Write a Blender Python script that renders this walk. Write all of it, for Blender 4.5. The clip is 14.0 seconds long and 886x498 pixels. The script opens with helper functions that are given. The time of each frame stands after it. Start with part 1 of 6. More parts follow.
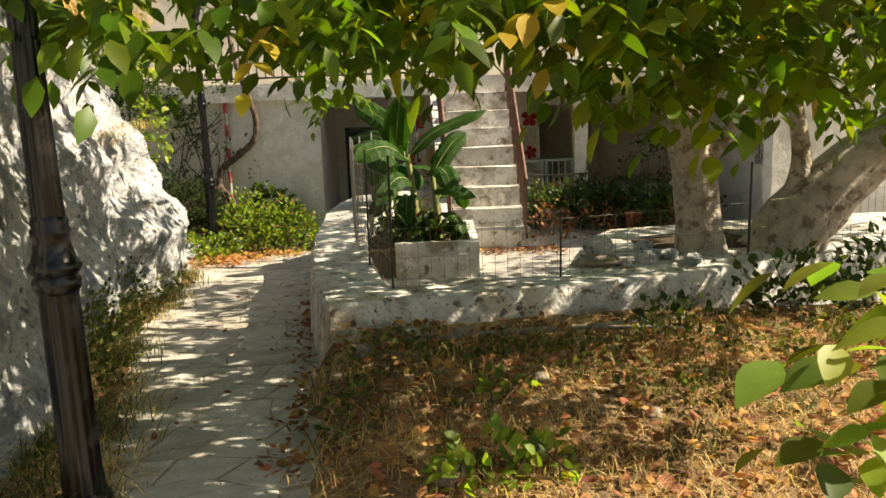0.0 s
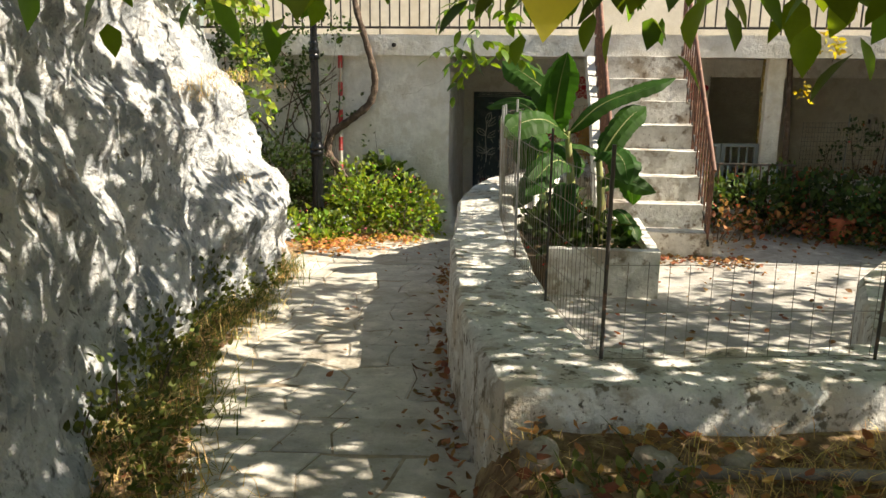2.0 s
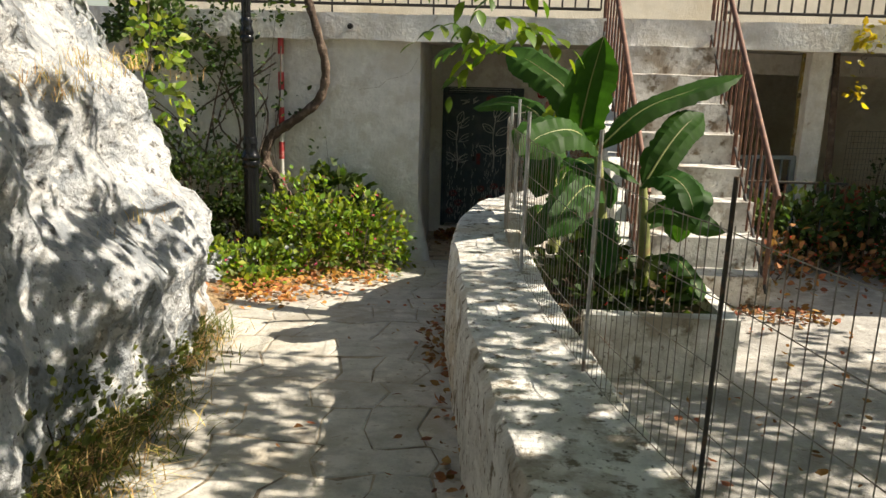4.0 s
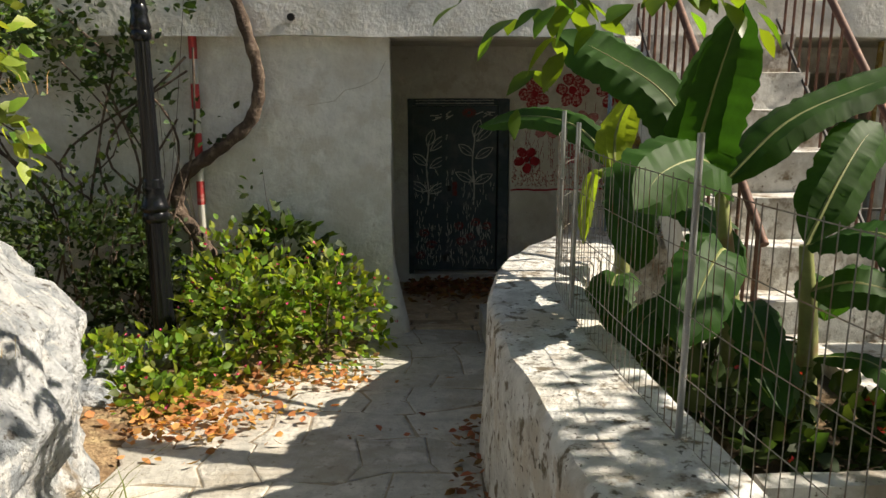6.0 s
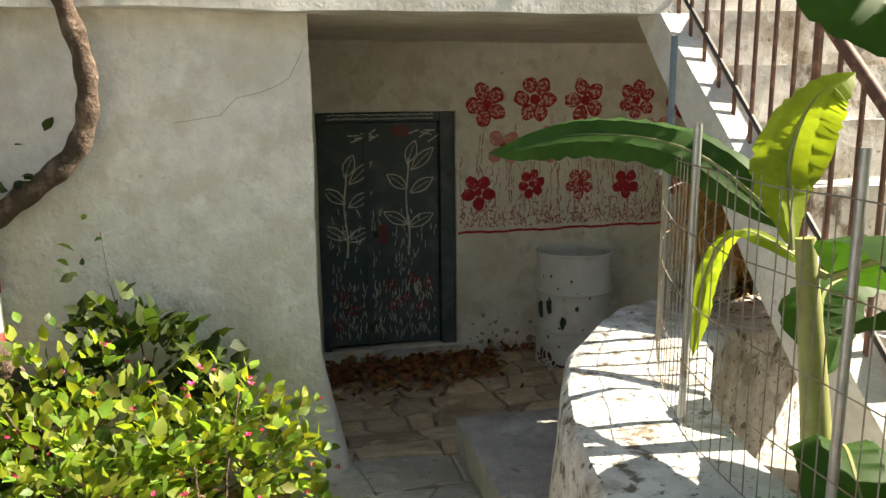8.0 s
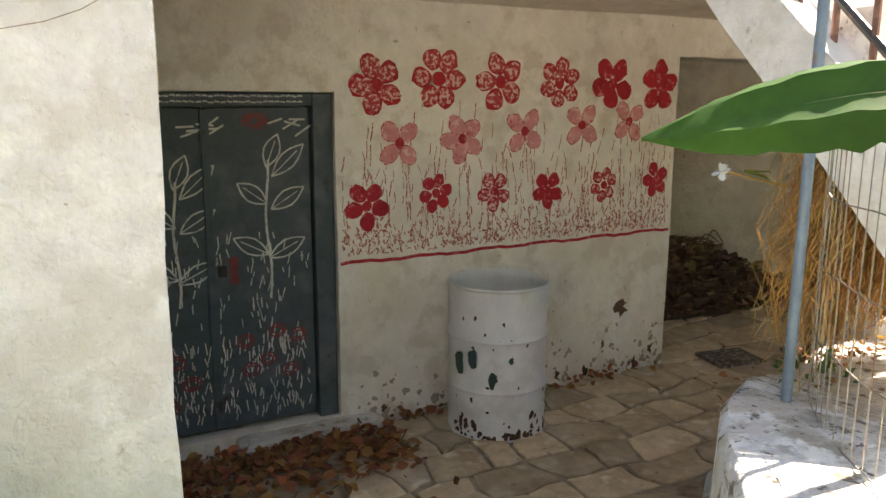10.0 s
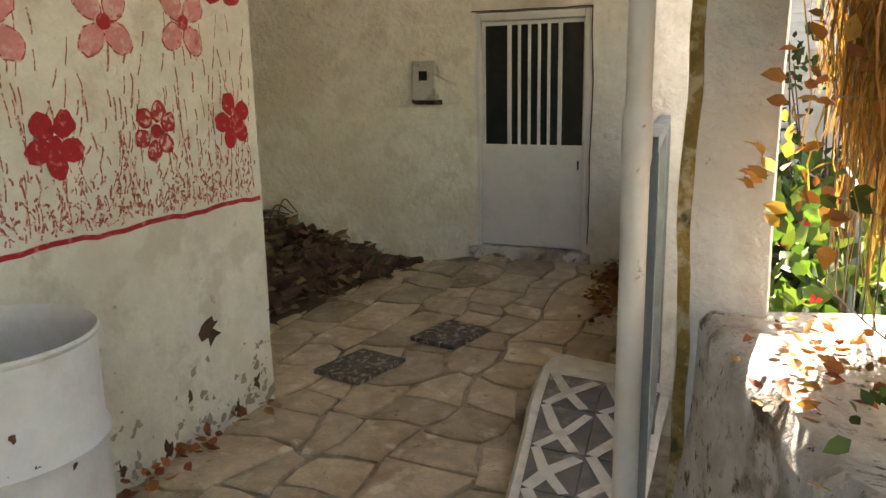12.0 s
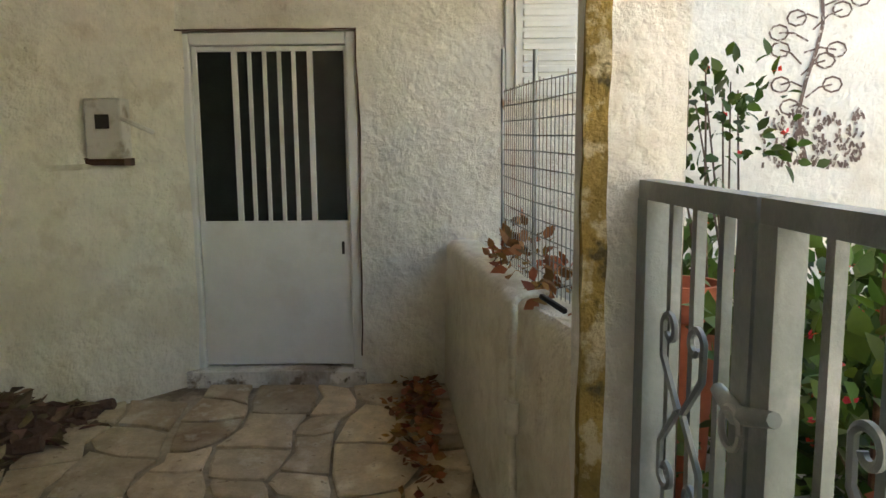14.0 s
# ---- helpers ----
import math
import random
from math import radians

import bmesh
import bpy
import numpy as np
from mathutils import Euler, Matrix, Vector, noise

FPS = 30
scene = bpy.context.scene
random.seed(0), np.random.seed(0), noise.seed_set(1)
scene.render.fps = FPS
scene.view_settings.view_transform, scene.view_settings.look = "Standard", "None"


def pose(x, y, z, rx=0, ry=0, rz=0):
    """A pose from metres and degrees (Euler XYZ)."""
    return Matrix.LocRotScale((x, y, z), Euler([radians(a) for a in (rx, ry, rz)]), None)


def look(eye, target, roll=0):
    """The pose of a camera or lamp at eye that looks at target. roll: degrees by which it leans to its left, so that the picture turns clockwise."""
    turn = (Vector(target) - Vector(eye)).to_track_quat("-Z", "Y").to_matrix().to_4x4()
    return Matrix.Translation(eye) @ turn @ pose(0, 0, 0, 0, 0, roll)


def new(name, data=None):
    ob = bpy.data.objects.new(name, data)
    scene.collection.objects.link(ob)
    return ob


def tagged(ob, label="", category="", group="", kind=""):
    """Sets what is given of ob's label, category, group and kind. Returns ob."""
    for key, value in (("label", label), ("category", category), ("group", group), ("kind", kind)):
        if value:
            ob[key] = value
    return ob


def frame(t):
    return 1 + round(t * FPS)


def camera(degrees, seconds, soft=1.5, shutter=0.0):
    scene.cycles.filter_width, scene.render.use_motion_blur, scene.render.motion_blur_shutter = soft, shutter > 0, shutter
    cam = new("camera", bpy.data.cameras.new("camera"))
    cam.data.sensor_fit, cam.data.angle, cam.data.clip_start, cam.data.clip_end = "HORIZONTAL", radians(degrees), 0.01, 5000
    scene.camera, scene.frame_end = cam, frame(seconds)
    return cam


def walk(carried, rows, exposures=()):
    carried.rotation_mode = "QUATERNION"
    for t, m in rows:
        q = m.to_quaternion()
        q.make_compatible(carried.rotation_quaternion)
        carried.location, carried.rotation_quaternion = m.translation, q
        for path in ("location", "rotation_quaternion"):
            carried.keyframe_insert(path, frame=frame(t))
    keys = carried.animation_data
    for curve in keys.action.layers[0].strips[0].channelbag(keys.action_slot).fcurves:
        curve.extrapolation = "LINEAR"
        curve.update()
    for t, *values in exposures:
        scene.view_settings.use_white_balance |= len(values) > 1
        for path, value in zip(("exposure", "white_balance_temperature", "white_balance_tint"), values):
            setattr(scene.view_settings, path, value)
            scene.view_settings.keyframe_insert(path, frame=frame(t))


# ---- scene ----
cam = camera(59.3, 14.0)
METRES, EYE, TILT, LEAN, TURN = 15.0, 2.4, 0.0, 0.0, 0.0
ROWS = [
    (0.0, 0.0, 0.0, 0.0, -0.4, -10.77, 2.12),
    (0.5, -0.0107, 0.0349, -0.0006, 4.82, -11.08, 1.69),
    (1.0, -0.0242, 0.0695, -0.0017, 6.52, -11.41, 1.54),
    (1.5, -0.0329, 0.1033, -0.0026, 7.26, -11.75, 0.59),
    (2.0, -0.0436, 0.138, -0.0031, 7.19, -13.15, -0.47),
    (4.5, -0.0931, 0.3177, -0.0071, 0.63, -13.66, -0.92),
    (5.0, -0.103, 0.3567, -0.0098, -1.49, -12.75, -0.21),
    (5.5, -0.1142, 0.3915, -0.0114, -2.17, -12.64, -0.08),
    (6.0, -0.1219, 0.4304, -0.0128, -3.14, -12.54, 0.03),
    (6.5, -0.1296, 0.4706, -0.0125, -3.66, -11.85, -0.55),
    (7.0, -0.1358, 0.5078, -0.0136, -6.39, -11.06, -0.94),
    (7.5, -0.1398, 0.5466, -0.0172, -10.32, -11.13, 0.18),
    (10.0, -0.1477, 0.7037, -0.0297, -28.39, -11.01, -0.22),
    (10.5, -0.137, 0.7396, -0.0411, -38.43, -11.99, 1.26),
    (11.0, -0.12, 0.771, -0.0491, -47.73, -13.32, 1.1),
    (11.5, -0.1004, 0.799, -0.0521, -57.28, -12.72, 0.72),
    (12.0, -0.0726, 0.8233, -0.0561, -65.36, -12.32, 1.02),
    (12.5, -0.0487, 0.846, -0.0583, -72.3, -11.95, 0.83),
    (13.0, -0.0219, 0.8631, -0.0588, -77.62, -10.58, 0.68),
    (13.5, 0.004, 0.8765, -0.0589, -83.17, -8.73, 0.67),
    (14.0, 0.0339, 0.8864, -0.0602, -89.29, -8.25, 0.55),
]
walk(cam, [(t, pose(0, 0, EYE, TILT, LEAN, TURN) @ pose(METRES * x, METRES * y, METRES * z, 90 + pitch, roll, yaw)) for t, x, y, z, yaw, pitch, roll in ROWS],
     exposures=[(t, s, k, 17 if 9.5 < t < 10.2 else 22 if 10.2 < t < 11.2 else 10 if t > 13.5 else 15 if t > 11.2 else 10) for t, s, k in ((0.0, 1.1, 8200), (2.0, 1.3, 7400), (4.5, 0.92, 7150), (6.5, 0.82, 7200), (7.0, 1.3, 7500), (7.5, 1.65, 7700), (8.8, 2.4, 7400), (10.0, 3.2, 7400), (10.5, 3.45, 7750), (11.0, 3.5, 7650), (11.5, 3.65, 7350), (12.5, 3.85, 7600), (13.5, 4.0, 7200), (14.0, 3.92, 7000))])

# ---------------------------------------------------------------- light
world = bpy.data.worlds.new("world")
scene.world = world
world.use_nodes = True
sky = world.node_tree.nodes.new("ShaderNodeTexSky")
sky.sky_type, sky.sun_disc = "NISHITA", False
SUN_TO = Vector((1.0, -0.035, 0.9)).normalized()
sky.sun_elevation, sky.sun_rotation = math.asin(SUN_TO.z), math.atan2(SUN_TO.x, SUN_TO.y)
back = world.node_tree.nodes["Background"]
back.inputs["Strength"].default_value = 0.06
world.node_tree.links.new(sky.outputs[0], back.inputs["Color"])
sun = new("sun", bpy.data.lights.new("sun", "SUN"))
sun.data.energy, sun.data.angle, sun.data.color = 5.0, radians(0.55), (1.0, 0.95, 0.86)
sun.matrix_world = look(SUN_TO * 30, (0, 0, 0))

# ---------------------------------------------------------------- materials
def mat(name, base, rough=0.8, metal=0.0, spots=(), bump=0.0, bump_scale=60.0, grain=0.12, grain_scale=9.0, island=0.0, per_object=0.0, transl=0.0, spec=0.4):
    """A procedural surface: base colour, grain, stains [(colour, scale, from, to)], relief."""
    m = bpy.data.materials.new(name)
    m.use_nodes = True
    nt = m.node_tree
    N, L = nt.nodes, nt.links
    bsdf = N["Principled BSDF"]
    bsdf.inputs["Roughness"].default_value = rough
    bsdf.inputs["Metallic"].default_value = metal
    bsdf.inputs["Specular IOR Level"].default_value = spec
    co = N.new("ShaderNodeTexCoord").outputs["Object"]

    def noise_tex(scale, detail=6.0, rgh=0.6):
        n = N.new("ShaderNodeTexNoise")
        n.inputs["Scale"].default_value, n.inputs["Detail"].default_value, n.inputs["Roughness"].default_value = scale, detail, rgh
        L.new(co, n.inputs["Vector"])
        return n.outputs["Fac"]

    def ramp(src, a, b):
        r = N.new("ShaderNodeMapRange")
        r.inputs["From Min"].default_value, r.inputs["From Max"].default_value = a, b
        L.new(src, r.inputs["Value"])
        return r.outputs["Result"]

    def mix(fac, a, b, blend="MIX"):
        x = N.new("ShaderNodeMix")
        x.data_type, x.blend_type = "RGBA", blend
        for sock, val in ((x.inputs["Factor"], fac), (x.inputs["A"], a), (x.inputs["B"], b)):
            if isinstance(val, (int, float)):
                sock.default_value = val
            elif isinstance(val, tuple):
                sock.default_value = (*val[:3], 1)
            else:
                L.new(val, sock)
        return x.outputs["Result"]

    dark = tuple(c * (1 - grain * 2) for c in base)
    light = tuple(min(1, c * (1 + grain)) for c in base)
    col = mix(ramp(noise_tex(grain_scale), 0.3, 0.7), dark, light)
    col = mix(ramp(noise_tex(grain_scale * 8, 3.0), 0.25, 0.75), mix(0.35, col, dark), col)
    for c, sc, a, b in spots:
        col = mix(ramp(noise_tex(sc), a, b), col, c)
    if island or per_object:
        rnd = N.new("ShaderNodeNewGeometry").outputs["Random Per Island"] if island else N.new("ShaderNodeObjectInfo").outputs["Random"]
        amt = island or per_object
        hsv = N.new("ShaderNodeHueSaturation")
        v = N.new("ShaderNodeMapRange")
        v.inputs["To Min"].default_value, v.inputs["To Max"].default_value = 1 - amt, 1 + amt
        L.new(rnd, v.inputs["Value"])
        L.new(v.outputs["Result"], hsv.inputs["Value"])
        if island:
            wn = N.new("ShaderNodeTexWhiteNoise")
            wn.noise_dimensions = "1D"
            L.new(rnd, wn.inputs["W"])
            h = N.new("ShaderNodeMapRange")
            h.inputs["To Min"].default_value, h.inputs["To Max"].default_value = 0.5 - 0.06 * amt, 0.5 + 0.06 * amt
            L.new(wn.outputs["Value"], h.inputs["Value"])
            L.new(h.outputs["Result"], hsv.inputs["Hue"])
        L.new(col, hsv.inputs["Color"])
        col = hsv.outputs["Color"]
    L.new(col, bsdf.inputs["Base Color"])
    if bump:
        b = N.new("ShaderNodeBump")
        b.inputs["Strength"].default_value, b.inputs["Distance"].default_value = 1.0, bump
        add = N.new("ShaderNodeMath")
        L.new(noise_tex(bump_scale, 8.0), add.inputs[0])
        L.new(noise_tex(bump_scale / 7, 3.0), add.inputs[1])
        L.new(add.outputs[0], b.inputs["Height"])
        L.new(b.outputs["Normal"], bsdf.inputs["Normal"])
    if transl:
        t = N.new("ShaderNodeBsdfTranslucent")
        warm = mix(1.0, col, (1.0, 1.0, 0.45), "MULTIPLY")
        bright = N.new("ShaderNodeHueSaturation")
        bright.inputs["Value"].default_value = 2.2
        L.new(warm, bright.inputs["Color"])
        L.new(bright.outputs["Color"], t.inputs["Color"])
        ms = N.new("ShaderNodeMixShader")
        ms.inputs[0].default_value = transl
        L.new(bsdf.outputs[0], ms.inputs[1])
        L.new(t.outputs[0], ms.inputs[2])
        L.new(ms.outputs[0], N["Material Output"].inputs["Surface"])
    return m


M_PLASTER = mat("white_plaster", (0.79, 0.775, 0.735), 0.9, spots=[((0.57, 0.53, 0.46), 1.6, 0.52, 0.74), ((0.64, 0.61, 0.55), 5.0, 0.5, 0.62), ((0.34, 0.28, 0.21), 7.0, 0.66, 0.76), ((0.3, 0.25, 0.19), 34.0, 0.7, 0.76)], bump=0.022, bump_scale=20, grain=0.09)
M_PLASTER_ROUGH = mat("rough_white_plaster", (0.78, 0.74, 0.66), 0.92, spots=[((0.56, 0.49, 0.39), 1.4, 0.52, 0.76), ((0.4, 0.33, 0.25), 8.0, 0.64, 0.78)], bump=0.02, bump_scale=24, grain=0.07)
M_PLASTER_CREAM = mat("cream_plaster", (0.78, 0.73, 0.62), 0.9, spots=[((0.57, 0.49, 0.37), 1.1, 0.48, 0.74), ((0.64, 0.58, 0.47), 6.0, 0.52, 0.64), ((0.25, 0.2, 0.14), 9.0, 0.69, 0.76)], bump=0.022, bump_scale=26, grain=0.07)
M_MURAL_WALL = mat("mural_plaster", (0.8, 0.77, 0.7), 0.9, spots=[((0.66, 0.61, 0.52), 1.3, 0.48, 0.68), ((0.63, 0.58, 0.5), 5.0, 0.53, 0.63), ((0.3, 0.25, 0.19), 11.0, 0.68, 0.75), ((0.33, 0.26, 0.18), 40.0, 0.7, 0.76)], bump=0.018, bump_scale=26, grain=0.07)
M_CONCRETE = mat("pale_concrete", (0.42, 0.4, 0.37), 0.92, spots=[((0.27, 0.25, 0.22), 2.4, 0.48, 0.66), ((0.56, 0.54, 0.5), 4.0, 0.58, 0.7), ((0.2, 0.17, 0.13), 22.0, 0.62, 0.7)], bump=0.012, bump_scale=40, grain=0.15)
M_WHITEWASH = mat("worn_whitewash", (0.7, 0.68, 0.64), 0.92, spots=[((0.36, 0.31, 0.25), 2.4, 0.48, 0.62), ((0.72, 0.7, 0.66), 6.0, 0.55, 0.62), ((0.2, 0.155, 0.11), 7.0, 0.57, 0.66), ((0.15, 0.12, 0.09), 26.0, 0.62, 0.7)], bump=0.018, bump_scale=20, grain=0.12)
M_LEDGE = mat("peeling_whitewash", (0.66, 0.65, 0.62), 0.93, spots=[((0.54, 0.47, 0.38), 1.7, 0.5, 0.66), ((0.34, 0.3, 0.25), 4.0, 0.55, 0.64), ((0.7, 0.69, 0.66), 7.0, 0.54, 0.6), ((0.17, 0.14, 0.1), 11.0, 0.57, 0.64), ((0.1, 0.085, 0.065), 30.0, 0.6, 0.67)], bump=0.03, bump_scale=18, grain=0.16)
M_ROCK = mat("whitewashed_rock", (0.64, 0.65, 0.66), 0.95, spots=[((0.3, 0.32, 0.34), 3.4, 0.46, 0.58), ((0.3, 0.22, 0.13), 1.3, 0.6, 0.7), ((0.62, 0.61, 0.59), 8.0, 0.54, 0.62), ((0.14, 0.13, 0.12), 15.0, 0.58, 0.67), ((0.12, 0.11, 0.1), 42.0, 0.62, 0.7)], bump=0.1, bump_scale=17, grain=0.18)
M_STONE = mat("paving_stone", (0.6, 0.48, 0.33), 0.8, spots=[((0.36, 0.25, 0.15), 3.0, 0.5, 0.66), ((0.7, 0.62, 0.48), 6.0, 0.55, 0.67), ((0.26, 0.185, 0.115), 24.0, 0.62, 0.72)], bump=0.016, bump_scale=24, grain=0.15, per_object=0.25)
M_PATHSTONE = mat("grey_paving_stone", (0.54, 0.515, 0.46), 0.85, spots=[((0.37, 0.33, 0.27), 2.2, 0.48, 0.66), ((0.6, 0.56, 0.5), 5.0, 0.56, 0.68), ((0.26, 0.22, 0.17), 18.0, 0.6, 0.7)], bump=0.014, bump_scale=24, grain=0.16, per_object=0.12)
M_MORTAR = mat("paving_joint", (0.42, 0.35, 0.26), 0.95, spots=[((0.17, 0.13, 0.09), 4.0, 0.5, 0.62)], bump=0.012, bump_scale=40, grain=0.2)
M_FIELDSTONE = mat("brown_field_stone", (0.36, 0.31, 0.25), 0.92, spots=[((0.2, 0.15, 0.1), 6.0, 0.48, 0.62), ((0.5, 0.46, 0.4), 11.0, 0.58, 0.68)], bump=0.02, bump_scale=30, grain=0.2, per_object=0.2)
M_SOIL = mat("dry_soil", (0.46, 0.31, 0.17), 0.98, spots=[((0.17, 0.1, 0.055), 3.0, 0.45, 0.65), ((0.5, 0.37, 0.2), 8.0, 0.53, 0.68), ((0.2, 0.12, 0.06), 26.0, 0.52, 0.62)], bump=0.06, bump_scale=26, grain=0.25)
M_DARKSOIL = mat("bed_soil", (0.1, 0.07, 0.045), 0.98, spots=[((0.2, 0.13, 0.07), 6.0, 0.5, 0.65)], bump=0.03, bump_scale=30, grain=0.2)
M_BLACKPAINT = mat("black_gloss_paint", (0.006, 0.0065, 0.008), 0.2, spots=[((0.02, 0.018, 0.016), 6.0, 0.62, 0.75)], grain=0.15, bump=0.001, bump_scale=40, spec=0.4)
M_RUST = mat("rusty_brown_iron", (0.16, 0.075, 0.05), 0.65, spots=[((0.32, 0.16, 0.1), 14.0, 0.55, 0.7)], grain=0.2)
M_IRON = mat("dark_iron", (0.05, 0.045, 0.04), 0.6, spots=[((0.18, 0.1, 0.06), 14.0, 0.58, 0.7)], grain=0.2)
M_WIRE = mat("galvanised_wire", (0.32, 0.31, 0.28), 0.5, metal=0.6, spots=[((0.2, 0.11, 0.06), 9.0, 0.5, 0.65)], grain=0.2)
M_STEEL = mat("galvanised_post", (0.42, 0.43, 0.44), 0.42, metal=0.7, spots=[((0.2, 0.13, 0.09), 8.0, 0.6, 0.7)], grain=0.15)
M_BLUEPOST = mat("blue_grey_post", (0.16, 0.22, 0.28), 0.5, spots=[((0.24, 0.16, 0.1), 9.0, 0.62, 0.7)], grain=0.15)
M_GATE = mat("grey_gate_paint", (0.2, 0.23, 0.245), 0.45, spots=[((0.34, 0.36, 0.38), 5.0, 0.55, 0.75)], grain=0.1, bump=0.002)
M_DOORBLUE = mat("slate_blue_door_paint", (0.06, 0.085, 0.095), 0.55, spots=[((0.11, 0.125, 0.14), 5.0, 0.5, 0.7), ((0.04, 0.035, 0.03), 9.0, 0.6, 0.7)], bump=0.004, bump_scale=30, grain=0.15)
M_CHALK = mat("chalk_white_line", (0.66, 0.66, 0.62), 0.9, spots=[((0.25, 0.27, 0.28), 25.0, 0.54, 0.66)], grain=0.2)
M_REDLINE = mat("dark_red_chalk", (0.26, 0.05, 0.05), 0.9, spots=[((0.1, 0.07, 0.08), 25.0, 0.5, 0.62)], grain=0.2)
M_RED = mat("crimson_mural_paint", (0.46, 0.022, 0.035), 0.85, spots=[((0.58, 0.2, 0.19), 28.0, 0.56, 0.66), ((0.27, 0.012, 0.02), 9.0, 0.5, 0.65)], grain=0.15)
M_PINK = mat("pink_mural_paint", (0.66, 0.27, 0.27), 0.85, spots=[((0.7, 0.45, 0.41), 22.0, 0.52, 0.64), ((0.52, 0.1, 0.11), 16.0, 0.6, 0.68)], grain=0.12)
M_REDSPECK = mat("mottled_red_paint", (0.44, 0.05, 0.055), 0.85, spots=[((0.68, 0.45, 0.4), 45.0, 0.5, 0.56)], grain=0.12)
M_STEM = mat("thin_red_stem_paint", (0.38, 0.1, 0.08), 0.85, spots=[((0.66, 0.5, 0.4), 60.0, 0.5, 0.58)], grain=0.15)
M_BARREL = mat("white_drum_paint", (0.66, 0.67, 0.68), 0.5, spots=[((0.52, 0.5, 0.47), 4.0, 0.52, 0.7), ((0.2, 0.1, 0.06), 15.0, 0.71, 0.76)], bump=0.004, bump_scale=18, grain=0.06)
M_CHIP = mat("dark_green_chip", (0.035, 0.07, 0.06), 0.6, grain=0.2)
M_RUSTCHIP = mat("rust_chip", (0.1, 0.05, 0.03), 0.8, grain=0.25)
M_DOORWHITE = mat("white_door_enamel", (0.72, 0.71, 0.68), 0.42, spots=[((0.6, 0.57, 0.52), 3.0, 0.55, 0.75)], grain=0.03, bump=0.001)
M_GLASS_DARK = mat("dark_door_glass", (0.022, 0.026, 0.024), 0.12, grain=0.15, spec=0.5)
M_PIPE = mat("white_pipe_paint", (0.64, 0.62, 0.57), 0.5, spots=[((0.22, 0.16, 0.1), 13.0, 0.68, 0.73), ((0.55, 0.5, 0.42), 3.0, 0.5, 0.7)], grain=0.06)
M_MOSS = mat("peeling_mossy_edge", (0.34, 0.24, 0.07), 0.95, spots=[((0.5, 0.42, 0.26), 14.0, 0.52, 0.6), ((0.1, 0.085, 0.04), 10.0, 0.58, 0.66)], bump=0.02, grain=0.2)
M_BARK = mat("pale_walnut_bark", (0.48, 0.42, 0.34), 0.95, spots=[((0.2, 0.15, 0.11), 10.0, 0.52, 0.62), ((0.55, 0.5, 0.42), 3.0, 0.55, 0.7)], bump=0.05, bump_scale=18, grain=0.2)
M_VINEBARK = mat("brown_vine_bark", (0.11, 0.075, 0.055), 0.95, spots=[((0.22, 0.16, 0.12), 14.0, 0.5, 0.65)], bump=0.03, bump_scale=40, grain=0.2)
M_WALNUT = mat("walnut_leaf", (0.08, 0.135, 0.011), 0.4, island=0.5, transl=0.52, grain=0.1, grain_scale=14)
M_YELLOWLEAF = mat("yellowing_leaf", (0.36, 0.29, 0.03), 0.5, island=0.4, transl=0.4, grain=0.12)
M_BANANA = mat("banana_leaf", (0.026, 0.078, 0.01), 0.58, island=0.1, transl=0.32, grain=0.2, grain_scale=5, spec=0.22)
# Yellow-green young leaf; its colour is set brighter as if sunlit.
M_LIME = mat("sunlit_young_leaf", (0.2, 0.27, 0.03), 0.55, island=0.1, transl=0.5, grain=0.2, grain_scale=6, spec=0.2)
M_BANANASTEM = mat("banana_stem", (0.24, 0.26, 0.09), 0.6, spots=[((0.2, 0.12, 0.06), 5.0, 0.55, 0.7)], grain=0.15)
M_BUSH = mat("bush_leaf", (0.16, 0.225, 0.032), 0.5, island=0.7, transl=0.4, grain=0.12)
M_GARDEN = mat("garden_leaf", (0.06, 0.1, 0.022), 0.6, island=0.55, transl=0.2, grain=0.12)
M_DARKBUSH = mat("dark_green_leaf", (0.034, 0.058, 0.012), 0.65, island=0.4, transl=0.3, grain=0.12)
M_PINKFLOWER = mat("pink_blossom", (0.62, 0.08, 0.2), 0.6, island=0.3, transl=0.2)
M_REDFLOWER = mat("red_blossom", (0.6, 0.03, 0.03), 0.6, island=0.3, transl=0.2)
M_WEED = mat("weed_green", (0.1, 0.115, 0.025), 0.7, island=0.5, transl=0.3, grain=0.15)
M_STRAW = mat("dry_grass_straw", (0.6, 0.42, 0.19), 0.85, island=0.5, transl=0.2, grain=0.15)
M_DEADLEAF = mat("dead_brown_leaf", (0.28, 0.125, 0.05), 0.85, island=0.5, transl=0.12, grain=0.2)
M_ORANGELEAF = mat("orange_dead_leaf", (0.5, 0.24, 0.08), 0.85, island=0.4, transl=0.2, grain=0.2)
M_CRACK = mat("plaster_crack_shade", (0.4, 0.34, 0.27), 0.95, grain=0.2)
M_CHUNK = mat("dry_wood_chip", (0.26, 0.17, 0.105), 0.92, island=0.65, grain=0.25)
M_FIBRE = mat("brown_dead_vine_fibre", (0.5, 0.28, 0.085), 0.9, island=0.4, transl=0.1, grain=0.2)
M_WOOD = mat("weathered_grey_wood", (0.34, 0.3, 0.25), 0.9, spots=[((0.16, 0.12, 0.09), 9.0, 0.5, 0.65)], bump=0.01, grain=0.2)
M_LOG = mat("dark_firewood", (0.15, 0.095, 0.06), 0.92, island=0.5, bump=0.02, grain=0.25)
M_METER = mat("meter_box_plastic", (0.66, 0.63, 0.58), 0.5, spots=[((0.35, 0.3, 0.24), 9.0, 0.52, 0.68)], grain=0.06)
